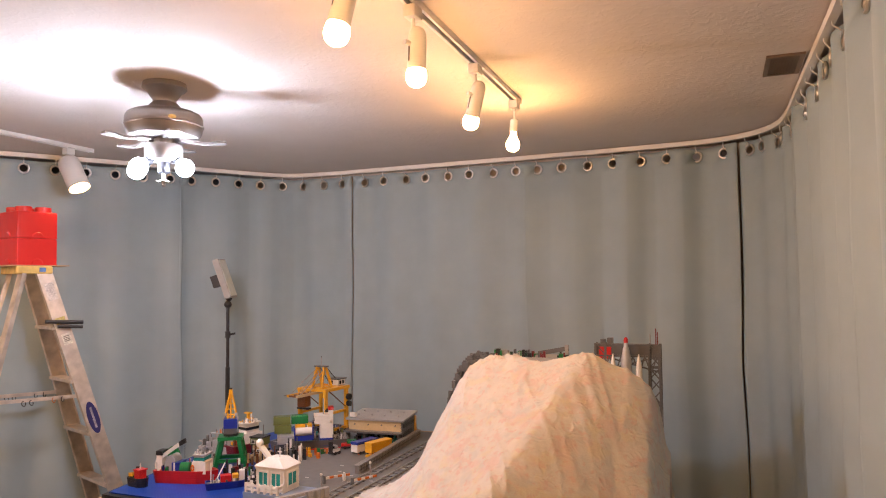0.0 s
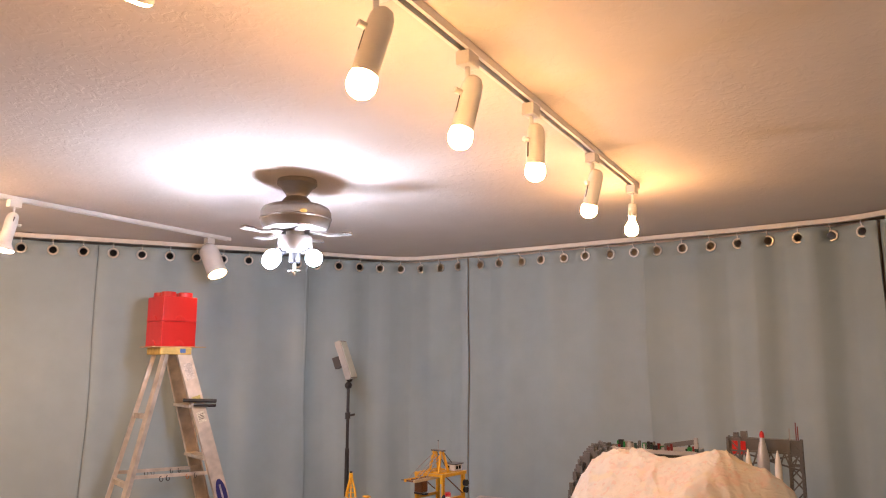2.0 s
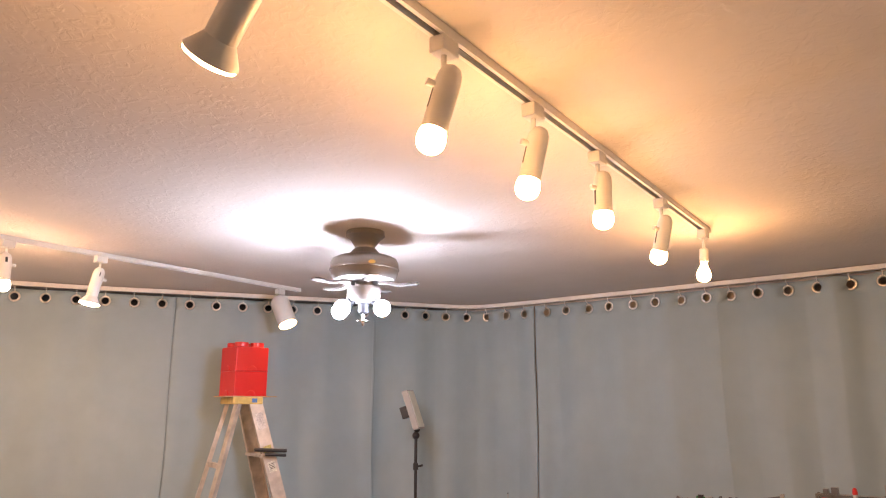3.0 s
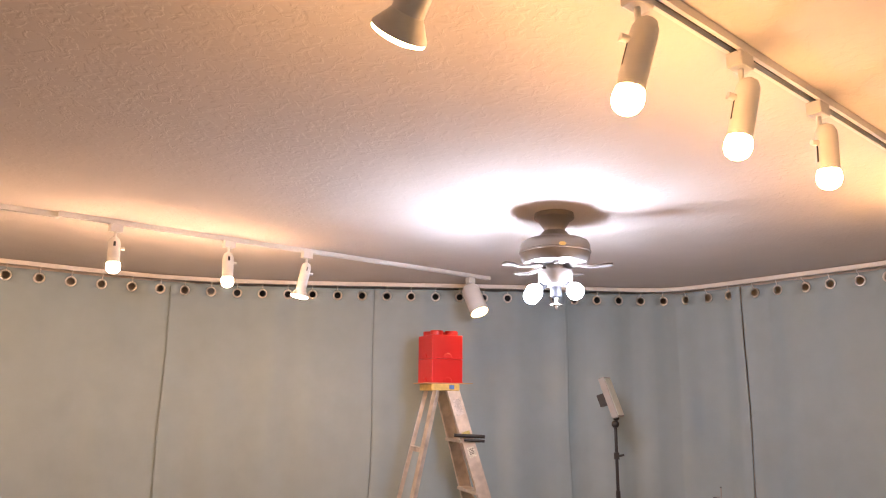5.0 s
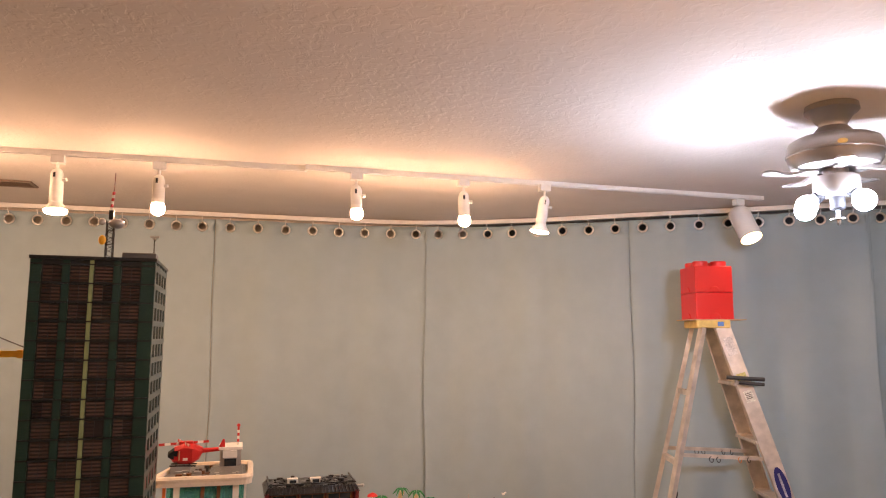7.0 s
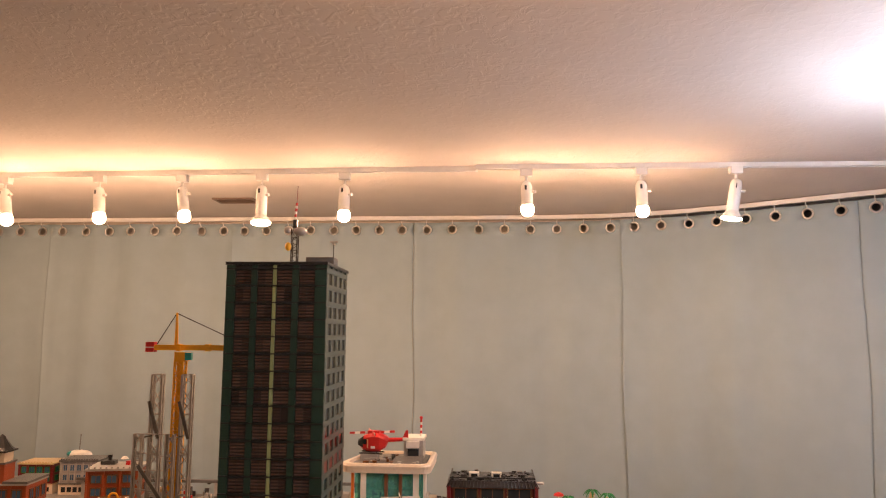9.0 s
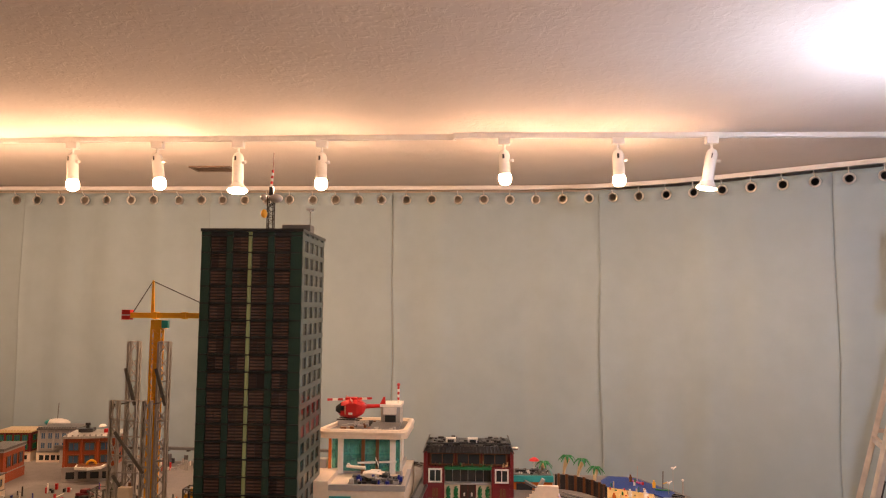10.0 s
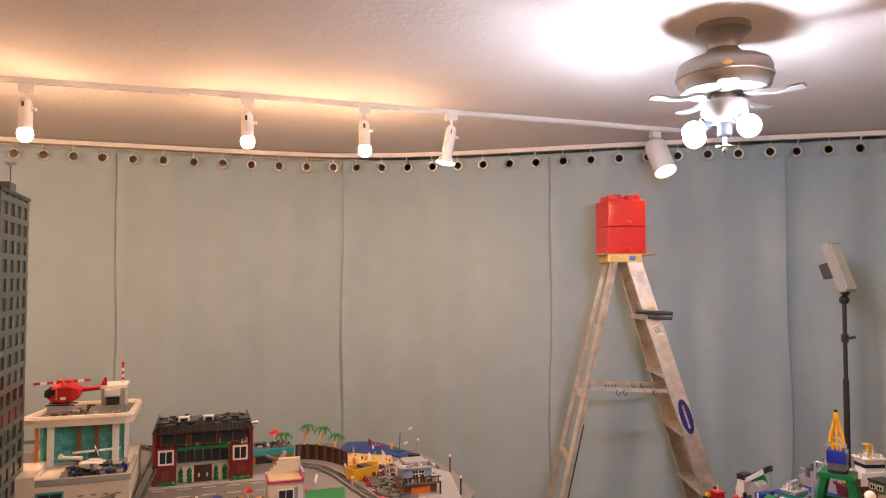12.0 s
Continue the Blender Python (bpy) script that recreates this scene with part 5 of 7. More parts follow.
def boat(at, rz, L, W, H, hull, label, deck="grey", name="toy_boat"):
    """Hull with pointed bow at +x and a deck let in below the gunwale."""
    e = thing(name, label, "toy boat", at, rz)
    plan = [(-0.5, -0.42), (-0.46, -0.5), (0.22, -0.5), (0.40, -0.30), (0.5, 0.0), (0.40, 0.30), (0.22, 0.5), (-0.46, 0.5), (-0.5, 0.42)]
    bm = B()
    lo = [bm.verts.new((x * L * 0.94, y * W * 0.86, 0)) for x, y in plan]
    hi = [bm.verts.new((x * L, y * W, H)) for x, y in plan]
    inn = [bm.verts.new((x * L * 0.93, y * W * 0.88, H)) for x, y in plan]
    bot = [bm.verts.new((x * L * 0.93, y * W * 0.88, H * 0.72)) for x, y in plan]
    k = len(plan)
    for a, b in ((lo, hi), (hi, inn), (inn, bot)):
        for i in range(k):
            bm.faces.new((a[i], a[(i + 1) % k], b[(i + 1) % k], b[i]))
    bm.faces.new(list(reversed(lo)))
    bm.faces.new(bot)
    part("hull", bm, T[hull], e)
    part("deck", prism(B(), [(x * L * 0.925, y * W * 0.875) for x, y in plan], H * 0.72, H * 0.76), T[deck], e)
    return e


lb = boat((-3.53, 1.415, GROUND + 0.003), 115, 0.17, 0.075, 0.055, "yellow", "orange-yellow toy lifeboat hull", "grey")
part("seat", box(B(), -0.02, 0.02, -0.028, 0.028, 0.045, 0.056), T["black"], lb)

# shoreline rocks
rocks = tagged(new("toy_rocks"), "dark grey toy rocks heaped along the shore", "toy rocks", kind="stuff")
bm = B()
rg = random.Random(9)
for i in range(90):
    x, y = rg.uniform(-3.45, -3.10), rg.uniform(1.42, 1.54)
    s = rg.uniform(0.008, 0.018)
    box(bm, -s, s, -s, s, 0, s * 1.1, Matrix.Translation((x, y, GROUND)) @ pose(0, 0, 0, 0, 0, rg.uniform(0, 90)))
rocks_mesh = part("rocks", bm, T["grey"], rocks)

# boat house on the quay
sheet("quay", [(-3.08, 1.55), (-3.08, 1.72), (-3.45, 1.80), (-3.62, 1.70), (-3.62, 1.58), (-3.3, 1.52)], GROUND + 0.012, T["lgrey"], "light grey toy quay plates", "quay")
bh = thing("toy_boathouse", "blue-grey toy boathouse with a pale roof and balcony", "toy building", (-3.27, 1.58, GROUND))
bh.scale = (0.85, 0.82, 0.92)
clutter(bh, -0.09, 0.04, -0.085, 0.085, 0.117, 50, ("lgrey", "white", "grey"), 17, 0.012, 0.025)
clutter(bh, 0.05, 0.10, -0.09, 0.09, 0.062, 30, ("brown", "orange", "white", "black"), 18, 0.02, 0.015)
part("lower_floor", box(B(), -0.08, 0.09, -0.085, 0.085, 0, 0.055), T["brown"], bh)
part("balcony", box(B(), 0.03, 0.11, -0.10, 0.10, 0.055, 0.062), T["grey"], bh)
part("wall", box(B(), -0.08, 0.04, -0.075, 0.075, 0.062, 0.110), T["sand"], bh)
part("roof", prism(B(), [(-0.10, -0.095), (0.05, -0.095), (0.05, 0.095), (-0.10, 0.095)], 0.110, 0.117), T["lgrey"], bh)
part("roof_cap", box(B(), -0.085, 0.02, -0.06, 0.06, 0.117, 0.138, None, 0.006), T["lgrey"], bh)
bf = lambda u, v, w: Vector((0.04 + w, u, v))
windows(bh, bf, -0.03, 0.035, 0.070, 0.105, 2, 2, DARKGLASS, 0.003, 0.12, T["white"])
for i in range(11):
    part("baluster", box(B(), 0.106, 0.110, -0.098 + 0.0185 * i, -0.095 + 0.0185 * i, 0.062, 0.085), T["black"], bh)
part("handrail", box(B(), 0.104, 0.112, -0.10, 0.10, 0.085, 0.089), T["black"], bh)
part("roof_lamp", ball(ball(B(), (0.04, -0.085, 0.125), 0.007), (0.04, 0.085, 0.125), 0.007), T["white"], bh)
part("boat_bay", box(B(), 0.091, 0.094, -0.05, 0.05, 0.005, 0.045), T["orange"], bh)


def post(at, h, colour, label="toy lamp post with a white globe"):
    e = thing("toy_lamp_post", label, "toy lamp post", at, group="toy lamp posts")
    part("shaft", rod(B(), (0, 0, 0), (0, 0, h - 0.008), 0.004, n=8), T[colour], e)
    part("lamp", ball(B(), (0, 0, h - 0.003), 0.0065, n=10), T["white"], e)


post((-3.48, 1.81, GROUND + 0.012 - 0.012), 0.082, "dkred", "dark red toy lamp post with a white top")
post((-3.12, 1.73, GROUND + 0.012), 0.075, "black")
post((-3.16, 1.655, GROUND + 0.012), 0.06, "black")
post((-3.36, 1.325, GROUND + 0.002), 0.055, "lgrey")
post((-3.56, 1.52, GROUND + 0.002), 0.045, "lgrey")
post((-3.28, 0.70, GROUND + 0.003), 0.055, "lgrey", "pale toy street lamp")
post((-3.62, 1.345, GROUND), 0.045, "lgrey")
post((-3.83, 1.76, GROUND - 0.0), 0.085, "lgrey")


def figure(at, c1, c2):
    """Tiny toy figure as one plain shape."""
    bm = B()
    box(bm, -0.004, 0.004, -0.007, 0.007, 0, 0.014)
    box(bm, -0.004, 0.004, -0.008, 0.008, 0.014, 0.027)
    rod(bm, (0, 0, 0.027), (0, 0, 0.037), 0.005, n=8)
    ob = tagged(part("toy_figure", bm, T[c1]), "tiny plain toy figure standing on the base plates", "toy figure", group="toy figures")
    ob.location = at


for at, c in (((-3.98, 1.66, GROUND + 0.007), "yellow"), ((-4.10, 1.57, GROUND + 0.007), "brown"), ((-3.80, 1.50, GROUND + 0.006), "white"), ((-3.79, 1.57, GROUND + 0.006), "white"), ((-3.73, 1.41, GROUND + 0.006), "orange"), ((-3.40, 1.40, GROUND), "red"), ((-3.22, 0.90, GROUND), "olive")):
    figure(at, c, c)
sail = thing("toy_sailboard", "tiny toy sailboard with a bare mast on the sea", "toy boat", (-4.08, 1.60, GROUND + 0.007), 30)
part("board", box(B(), -0.04, 0.04, -0.01, 0.01, 0, 0.006, None, 0.002), T["pink"], sail)
part("mast", rod(B(), (0, 0, 0.006), (0, 0.004, 0.085), 0.003, n=6), T["lgrey"], sail)
sail2 = thing("toy_sailboard", "tiny green toy surfboard with a yellow rig on the sea", "toy boat", (-3.93, 1.69, GROUND + 0.007), 75)
part("board", box(B(), -0.035, 0.035, -0.009, 0.009, 0, 0.006, None, 0.002), T["green"], sail2)
part("mast", rod(B(), (0, 0, 0.006), (0.003, 0, 0.095), 0.003, n=6), T["grey"], sail2)
part("boom", beam(B(), (0.002, 0, 0.035), (0.026, 0.004, 0.040), 0.004, 0.004), T["yellow"], sail2)
for gx, gy, gz in ((-3.905, 1.735, 0.12), (-3.86, 1.70, 0.06)):
    gull = thing("toy_gull", "white toy seagull on a thin clear stick", "toy bird", (gx, gy, GROUND), 40)
    part("stick", rod(B(), (0, 0, 0), (0, 0, gz), 0.0016, n=6), T["lgrey"], gull)
    part("wings", beam(beam(B(), (0, 0, gz), (0.006, -0.017, gz + 0.010), 0.008, 0.003), (0, 0, gz), (0.006, 0.017, gz + 0.008), 0.008, 0.003), T["white"], gull)
    part("body", ball(B(), (0, 0, gz), 0.006, 1.7, 0.9, 0.8, 8), T["white"], gull)
rbt = boat((-3.80, 1.73, GROUND), 60, 0.06, 0.03, 0.018, "black", "small black toy dinghy", "grey")

# ---- yellow tower crane and building frame ----
crane = thing("toy_tower_crane", "yellow toy tower crane with a red counterweight", "toy crane", (-3.62, -0.755, GROUND))
part("tower_mast", truss(B(), -0.020, 0.020, -0.020, 0.020, 0, 0.80, 22, 0.004), T["yellow"], crane)
part("mast_core", box(B(), -0.012, 0.012, -0.012, 0.012, 0, 0.80), T["yellow"], crane)
part("cab", box(B(), -0.025, 0.025, -0.022, 0.035, 0.795, 0.838), T["yellow"], crane)
part("cab_glass", prism(B(), [(0.0, 0.0), (0.02, 0.0), (0.02, 0.03), (0, 0.03)], 0.80, 0.836, Matrix.Translation((0.006, 0.030, 0))), T["teal"], crane)
bm = B()
box(bm, -0.012, 0.012, -0.13, 0.46, 0.846, 0.872)
part("jib", bm, T["yellow"], crane)
for y in (-0.02, 0.12, 0.26):
    part("jib_joint", box(B(), -0.015, 0.015, y, y + 0.02, 0.842, 0.876), T["yellow"], crane)
part("counterweight", box(box(B(), -0.018, 0.018, -0.168, -0.128, 0.862, 0.885), -0.018, 0.018, -0.168, -0.128, 0.838, 0.858), T["red"], crane)
part("a_frame", beam(beam(B(), (0, -0.03, 0.872), (0, -0.028, 1.025), 0.008, 0.008), (0, -0.02, 0.872), (0, -0.028, 1.025), 0.006, 0.006), T["yellow"], crane)
part("stay", tube(B(), [(0, -0.12, 0.875), (0, -0.03, 1.022), (0, 0.10, 0.965), (0, 0.30, 0.878)], 0.0025, 6), T["black"], crane)

steel = thing("toy_steelwork", "grey toy lattice steelwork of an unfinished building", "toy steelwork", (-3.40, -0.69, GROUND))
for y in (-0.066, 0.070):
    part("lattice_column", truss(B(), -0.012, 0.012, y - 0.022, y + 0.022, 0, 0.745, 13, 0.0042), T["lgrey"], steel)
    part("thick_chord", box(B(), 0.010, 0.018, y - 0.026, y - 0.019, 0, 0.742), T["lgrey"], steel)
    part("strut", beam(B(), (0.018, y - 0.028, 0.63), (0.018, y + 0.020, 0.47), 0.008, 0.013), T["grey"], steel)
for y in (-0.095, 0.045):
    part("front_column", truss(B(), 0.085, 0.100, y - 0.016, y + 0.016, 0, 0.50, 9, 0.0040), T["lgrey"], steel)
    part("front_chord", box(B(), 0.098, 0.105, y - 0.018, y - 0.012, 0, 0.50), T["lgrey"], steel)
for k in range(7):
    z = 0.05 + 0.075 * k
    part("cross_beam", beam(B(), (0.10, -0.095, z), (0.10, 0.045, z - (0.02 if k % 2 else 0.0)), 0.004, 0.005), T["lgrey"], steel)
for z0 in (0.02, 0.20):
    part("diagonal_brace", beam(B(), (0.108, -0.085, z0 + 0.17), (0.108, 0.045, z0), 0.005, 0.013), T["grey"], steel)
for y in (-0.08, 0.06):
    part("depth_tie", beam(B(), (0.0, y, 0.48), (0.09, y - 0.02, 0.48), 0.006, 0.006), T["grey"], steel)
part("pillar", box(B(), 0.12, 0.15, -0.04, 0.01, 0, 0.15), T["cream"], steel)

# construction machines by the frame
dig = vehicle((-3.62, -0.50, GROUND), 60, "yellow", "yellow", "yellow toy excavator at the building site", 0.12, 0.07, 0.06)
part("boom", beam(beam(B(), (0.0, 0, 0.07), (0.07, 0, 0.14), 0.012, 0.014), (0.07, 0, 0.14), (0.13, 0, 0.08), 0.010, 0.012), T["yellow"], dig)
part("bucket", box(B(), 0.115, 0.145, -0.018, 0.018, 0.055, 0.085), T["grey"], dig)
scaf = thing("toy_scaffold", "dark toy scaffold beside the building site", "toy frame", (-3.32, -0.42, GROUND))
part("lattice", truss(B(), -0.03, 0.03, -0.05, 0.05, 0, 0.14, 4, 0.003), T["grey"], scaf)
scaf2 = thing("toy_scaffold", "dark toy scaffold beside the building site", "toy frame", (-3.32, -0.84, GROUND))
part("lattice", truss(B(), -0.03, 0.03, -0.03, 0.03, 0, 0.13, 4, 0.003), T["grey"], scaf2)

# monorail line behind with a red and yellow sign
mono = thing("toy_monorail", "grey toy monorail line on posts", "toy track", (-4.35, -0.9, GROUND))
part("line_beam", box(B(), -0.012, 0.012, -0.75, 0.95, 0.085, 0.100), T["grey"], mono)
for i in range(7):
    part("post", box(B(), -0.008, 0.008, -0.72 + 0.26 * i, -0.70 + 0.26 * i, 0, 0.085), T["lgrey"], mono)
for i in range(14):
    part("line_joint", box(B(), -0.014, 0.014, -0.70 + 0.12 * i, -0.685 + 0.12 * i, 0.078, 0.086), T["black"], mono)
sg = thing("toy_billboard", "toy billboard with a red border and a yellow field", "toy sign", (-3.95, -0.415, GROUND))
part("board", box(B(), -0.004, 0.0, -0.05, 0.05, 0.105, 0.165), T["tan"], sg)
part("border", box(box(box(B(), 0, 0.004, -0.05, -0.040, 0.105, 0.165), 0, 0.004, -0.040, 0.05, 0.157, 0.165), 0, 0.004, -0.04, 0.05, 0.105, 0.110), T["red"], sg)
for y in (-0.03, 0.03):
    part("leg", box(B(), -0.006, 0.006, y - 0.005, y + 0.005, 0, 0.105), T["lgrey"], sg)


def town_block(at, rz, W, D, H, wall, nu, nv, label, trim="lgrey", parapet=True, frames="white", glassm=None, ground="cream"):
    e = thing("toy_building", label, "toy building", at, rz, group="toy town houses")
    part("wall", box(B(), -D / 2, D / 2, -W / 2, W / 2, 0, H), T[wall], e)
    part("ground_floor", box(B(), -D / 2 - 0.003, D / 2 + 0.004, -W / 2 - 0.003, W / 2 + 0.003, 0, H * 0.30), T[ground], e)
    ff = lambda u, v, w: Vector((D / 2 + w, u, v))
    fs = lambda u, v, w: Vector((u, W / 2 + w, v))
    windows(e, ff, -W / 2 + 0.012, W / 2 - 0.012, H * 0.36, H * 0.93, nu, nv, glassm or BLUEGLASS, 0.003, 0.36, T[frames])
    windows(e, fs, -D / 2 + 0.012, D / 2 - 0.012, H * 0.36, H * 0.93, max(1, nu - 1), nv, glassm or BLUEGLASS, 0.003, 0.40, T[frames])
    fg = lambda u, v, w: Vector((D / 2 + 0.004 + w, u, v))
    windows(e, fg, -W / 2 + 0.01, W / 2 - 0.01, 0.008, H * 0.25, nu + 1, 1, DARKGLASS, 0.002, 0.30, name="shop_window")
    for i in range(nu + 1):
        y = -W / 2 + 0.004 + (W - 0.008) * i / nu
        part("pilaster", box(B(), D / 2, D / 2 + 0.006, y - 0.004, y + 0.004, H * 0.30, H), T[wall], e)
    part("sill_band", box(B(), -D / 2 - 0.004, D / 2 + 0.007, -W / 2 - 0.004, W / 2 + 0.004, H * 0.30, H * 0.33), T[trim], e)
    part("cornice", box(B(), -D / 2 - 0.005, D / 2 + 0.010, -W / 2 - 0.005, W / 2 + 0.005, H * 0.97, H * 1.02), T[trim], e)
    if parapet:
        for k in range(nu * 3):
            y = -W / 2 + W * (k + 0.5) / (nu * 3)
            part("roof_crest", box(B(), D / 2, D / 2 + 0.008, y - 0.004, y + 0.004, H * 1.02, H * 1.06), T[trim], e)
    return e


bk = town_block((-4.05, -1.255, GROUND), 12, 0.255, 0.20, 0.225, "brick", 3, 2, "orange-brown toy-brick corner house with blue windows", "lgrey", True, "brown", None, "lgrey")
part("roof_hatch", box(B(), -0.06, 0.0, -0.09, -0.02, 0.232, 0.250), T["black"], bk)
part("roof_bird", box(box(B(), -0.035, -0.025, -0.06, -0.045, 0.25, 0.272), -0.036, -0.022, -0.063, -0.042, 0.266, 0.278), T["black"], bk)
part("roof_parasol", lathe(B(), [(0.02, 0.262), (0.012, 0.272), (0.002, 0.275)], 10, Matrix.Translation((0.0, 0.03, 0))), T["white"], bk)
part("roof_hydrant", box(B(), -0.01, 0.01, 0.04, 0.06, 0.23, 0.25), T["red"], bk)
part("canopy", prism(B(), [(0.10, -0.06), (0.17, -0.05), (0.20, 0.02), (0.17, 0.08), (0.10, 0.09)], 0.075, 0.088), T["white"], bk)
part("canopy_top", prism(B(), [(0.10, -0.05), (0.16, -0.04), (0.185, 0.02), (0.16, 0.07), (0.10, 0.08)], 0.088, 0.091), T["brown"], bk)
part("yellow_arch", torus(B(), 0.022, 0.006, Matrix.Translation((0.13, 0.02, 0.09)) @ pose(0, 0, 0, 90, 0, 90), 14, 6), T["yellow"], bk)
town_block((-4.45, -1.66, GROUND), 4, 0.22, 0.16, 0.19, "lgrey", 5, 2, "grey toy-brick terrace with rows of arched windows", "grey", True, "lgrey")
town_block((-4.45, -1.92, GROUND), 4, 0.20, 0.16, 0.17, "dkred", 4, 2, "dark red toy-brick terrace with green awnings", "tan", True, "green")
hall = town_block((-3.95, -1.80, GROUND), 6, 0.32, 0.20, 0.16, "brick", 4, 1, "orange-brown toy-brick hall with a clock tower", "lgrey", False, "brown", None, "brick")
part("tower_shaft", box(B(), 0.0, 0.10, -0.06, 0.04, 0.16, 0.26), T["brick"], hall)
part("belfry", box(B(), 0.008, 0.092, -0.052, 0.032, 0.265, 0.315), T["cream"], hall)
part("tower_ledge", box(B(), -0.006, 0.106, -0.066, 0.046, 0.258, 0.266), T["grey"], hall)
part("tower_eave", box(B(), -0.006, 0.106, -0.066, 0.046, 0.315, 0.324), T["black"], hall)
part("spire", lathe(B(), [(0.066, 0.324), (0.050, 0.338), (0.024, 0.375), (0.016, 0.392), (0.002, 0.402)], 8, Matrix.Translation((0.05, -0.01, 0))), T["black"], hall)
part("clock_face", rod(B(), (0.101, -0.01, 0.235), (0.104, -0.01, 0.235), 0.018, n=16), T["white"], hall)
part("hall_roof", prism(B(), [(-0.11, 0.04), (0.11, 0.04), (0.11, 0.165), (-0.11, 0.165)], 0.163, 0.175), T["grey"], hall)
town_block((-3.55, -1.62, GROUND), 0, 0.30, 0.18, 0.11, "cream", 4, 1, "cream toy-brick shop row with a grey roof", "grey", False, "tan")
plane = thing("toy_aircraft", "white toy aircraft with a striped mast standing behind the roofs", "toy aircraft", (-4.72, -1.86, GROUND))
part("fuselage", ball(B(), (0, 0, 0.165), 0.04, 0.9, 2.0, 0.7, 14), T["white"], plane, smooth=True)
part("canopy", ball(B(), (0.005, -0.05, 0.168), 0.022, 1, 1.5, 0.8), T["teal"], plane)
part("pedestal", box(B(), -0.02, 0.02, -0.03, 0.03, 0, 0.15), T["lgrey"], plane)
part("mast", rod(B(), (0, -0.005, 0.18), (0, 0.0, 0.29), 0.003, n=6), T["grey"], plane)
sheet("road", [(-2.78, -1.5), (-2.78, -0.9), (-3.85, -1.0), (-3.85, -1.45)], GROUND + 0.003, ROAD, "grey toy road between the houses", "road")
for i in range(6):
    structure("road_marking", box(B(), -3.7 + 0.12 * i, -3.63 + 0.12 * i, -1.22, -1.212, GROUND + 0.003, GROUND + 0.0042), LINE, "white dashed road line", "road marking")
sheet("pavement", [(-3.50, -0.95), (-3.50, -0.90), (-3.85, -0.93), (-3.85, -0.98)], GROUND + 0.005, T["lgrey"], "pale toy pavement", "pavement")
vehicle((-3.62, -1.07, GROUND + 0.003), 80, "dkred", "dkred", "dark red toy car on the road", 0.07, 0.04, 0.028)
post((-3.75, -1.0, GROUND + 0.003), 0.09, "green", "green toy street lamp")

# small things on the town's base plates
bits = thing("toy_street_clutter", "scattered small toy bricks, figures and street furniture", "toy bricks", (0, 0, GROUND), kind="stuff")
clutter(bits, -3.55, -3.15, 1.40, 1.56, 0.001, 120, ("grey", "lgrey", "brown", "pink", "olive"), 21, 0.02, 0.022)
clutter(bits, -3.72, -3.45, 1.50, 1.78, 0.001, 90, ("lgrey", "grey", "white", "dkred"), 22, 0.016, 0.02)
clutter(bits, -3.32, -3.15, 0.80, 0.98, 0.001, 60, ("olive", "tan", "brown", "yellow", "black"), 23, 0.035, 0.014)
clutter(bits, -4.05, -3.74, 1.42, 1.62, 0.007, 26, ("white", "tan", "red", "green"), 24, 0.022, 0.012)
clutter(bits, -3.75, -3.25, -0.60, -0.36, 0.001, 130, ("yellow", "orange", "grey", "black", "blue"), 25, 0.05, 0.022)
clutter(bits, -3.85, -3.28, -1.02, -0.80, 0.001, 70, ("grey", "black", "brown", "lgrey"), 26, 0.03, 0.02)
clutter(bits, -3.80, -3.50, -1.45, -1.05, 0.004, 26, ("red", "black", "white", "blue"), 27, 0.03, 0.015)
clutter(bits, -4.40, -4.20, -1.15, -0.45, 0.001, 60, ("grey", "lgrey", "white", "red"), 28, 0.06, 0.025)
clutter(bits, -3.15, -3.05, 0.95, 1.12, 0.001, 30, ("pink", "yellow", "blue", "red"), 29, 0.03, 0.014)
for bx, by, c1 in ((-3.52, -1.02, "red"), (-3.35, -1.30, "grey")):
    vehicle((bx, by, GROUND + 0.003), 75, c1, "black", "small toy car standing on the road", 0.06, 0.036, 0.024)
signal = thing("toy_turquoise_sign", "tall turquoise and pink toy sign post", "toy sign", (-3.20, 0.475, GROUND))
for k in range(4):
    part("sign_block", box(B(), -0.008, 0.008, -0.012 + 0.002 * k, 0.010 + 0.002 * k, 0.024 * k, 0.024 * k + 0.023), T["pink"] if k == 1 else T["teal"], signal)

# ================= HARBOUR =================
HZ = 0.73
EX, EY = -0.144, 0.117


def hp(x, y, z=0.0):
    """Harbour plan point on its raised deck."""
    k = 0.967
    return (EX + (x - EX) * k, EY + (y - EY) * k, HZ + z)


def plan(*pts):
    return [hp(*p)[:2] for p in pts]


# raised deck: dark sides, blue water at one end, grey quay beyond
structure("harbour_deck", prism(B(), plan((-2.73, 2.50), (-2.25, 2.46), (-1.60, 2.42), (-0.37, 2.15), (-0.42, 3.75), (-1.5, 4.15), (-2.74, 4.22), (-2.84, 3.3)), GROUND - 0.005, HZ - 0.006), T["black"], "black edged toy deck under the harbour", "base plate")
sheet("harbour_water", plan((-2.71, 2.52), (-2.06, 2.52), (-2.06, 2.72), (-2.20, 2.95), (-2.36, 3.3), (-2.42, 4.15), (-2.73, 4.20), (-2.83, 3.3)), HZ, SEA, "deep blue toy sea plates of the harbour", "water")
sheet("harbour_quay", plan((-2.055, 2.52), (-1.55, 2.45), (-0.38, 2.2), (-0.43, 3.74), (-1.5, 4.13), (-2.415, 4.14), (-2.355, 3.3), (-2.195, 2.95), (-2.055, 2.72)), HZ + 0.003, ROAD, "dark grey toy quay with scattered markings", "quay")

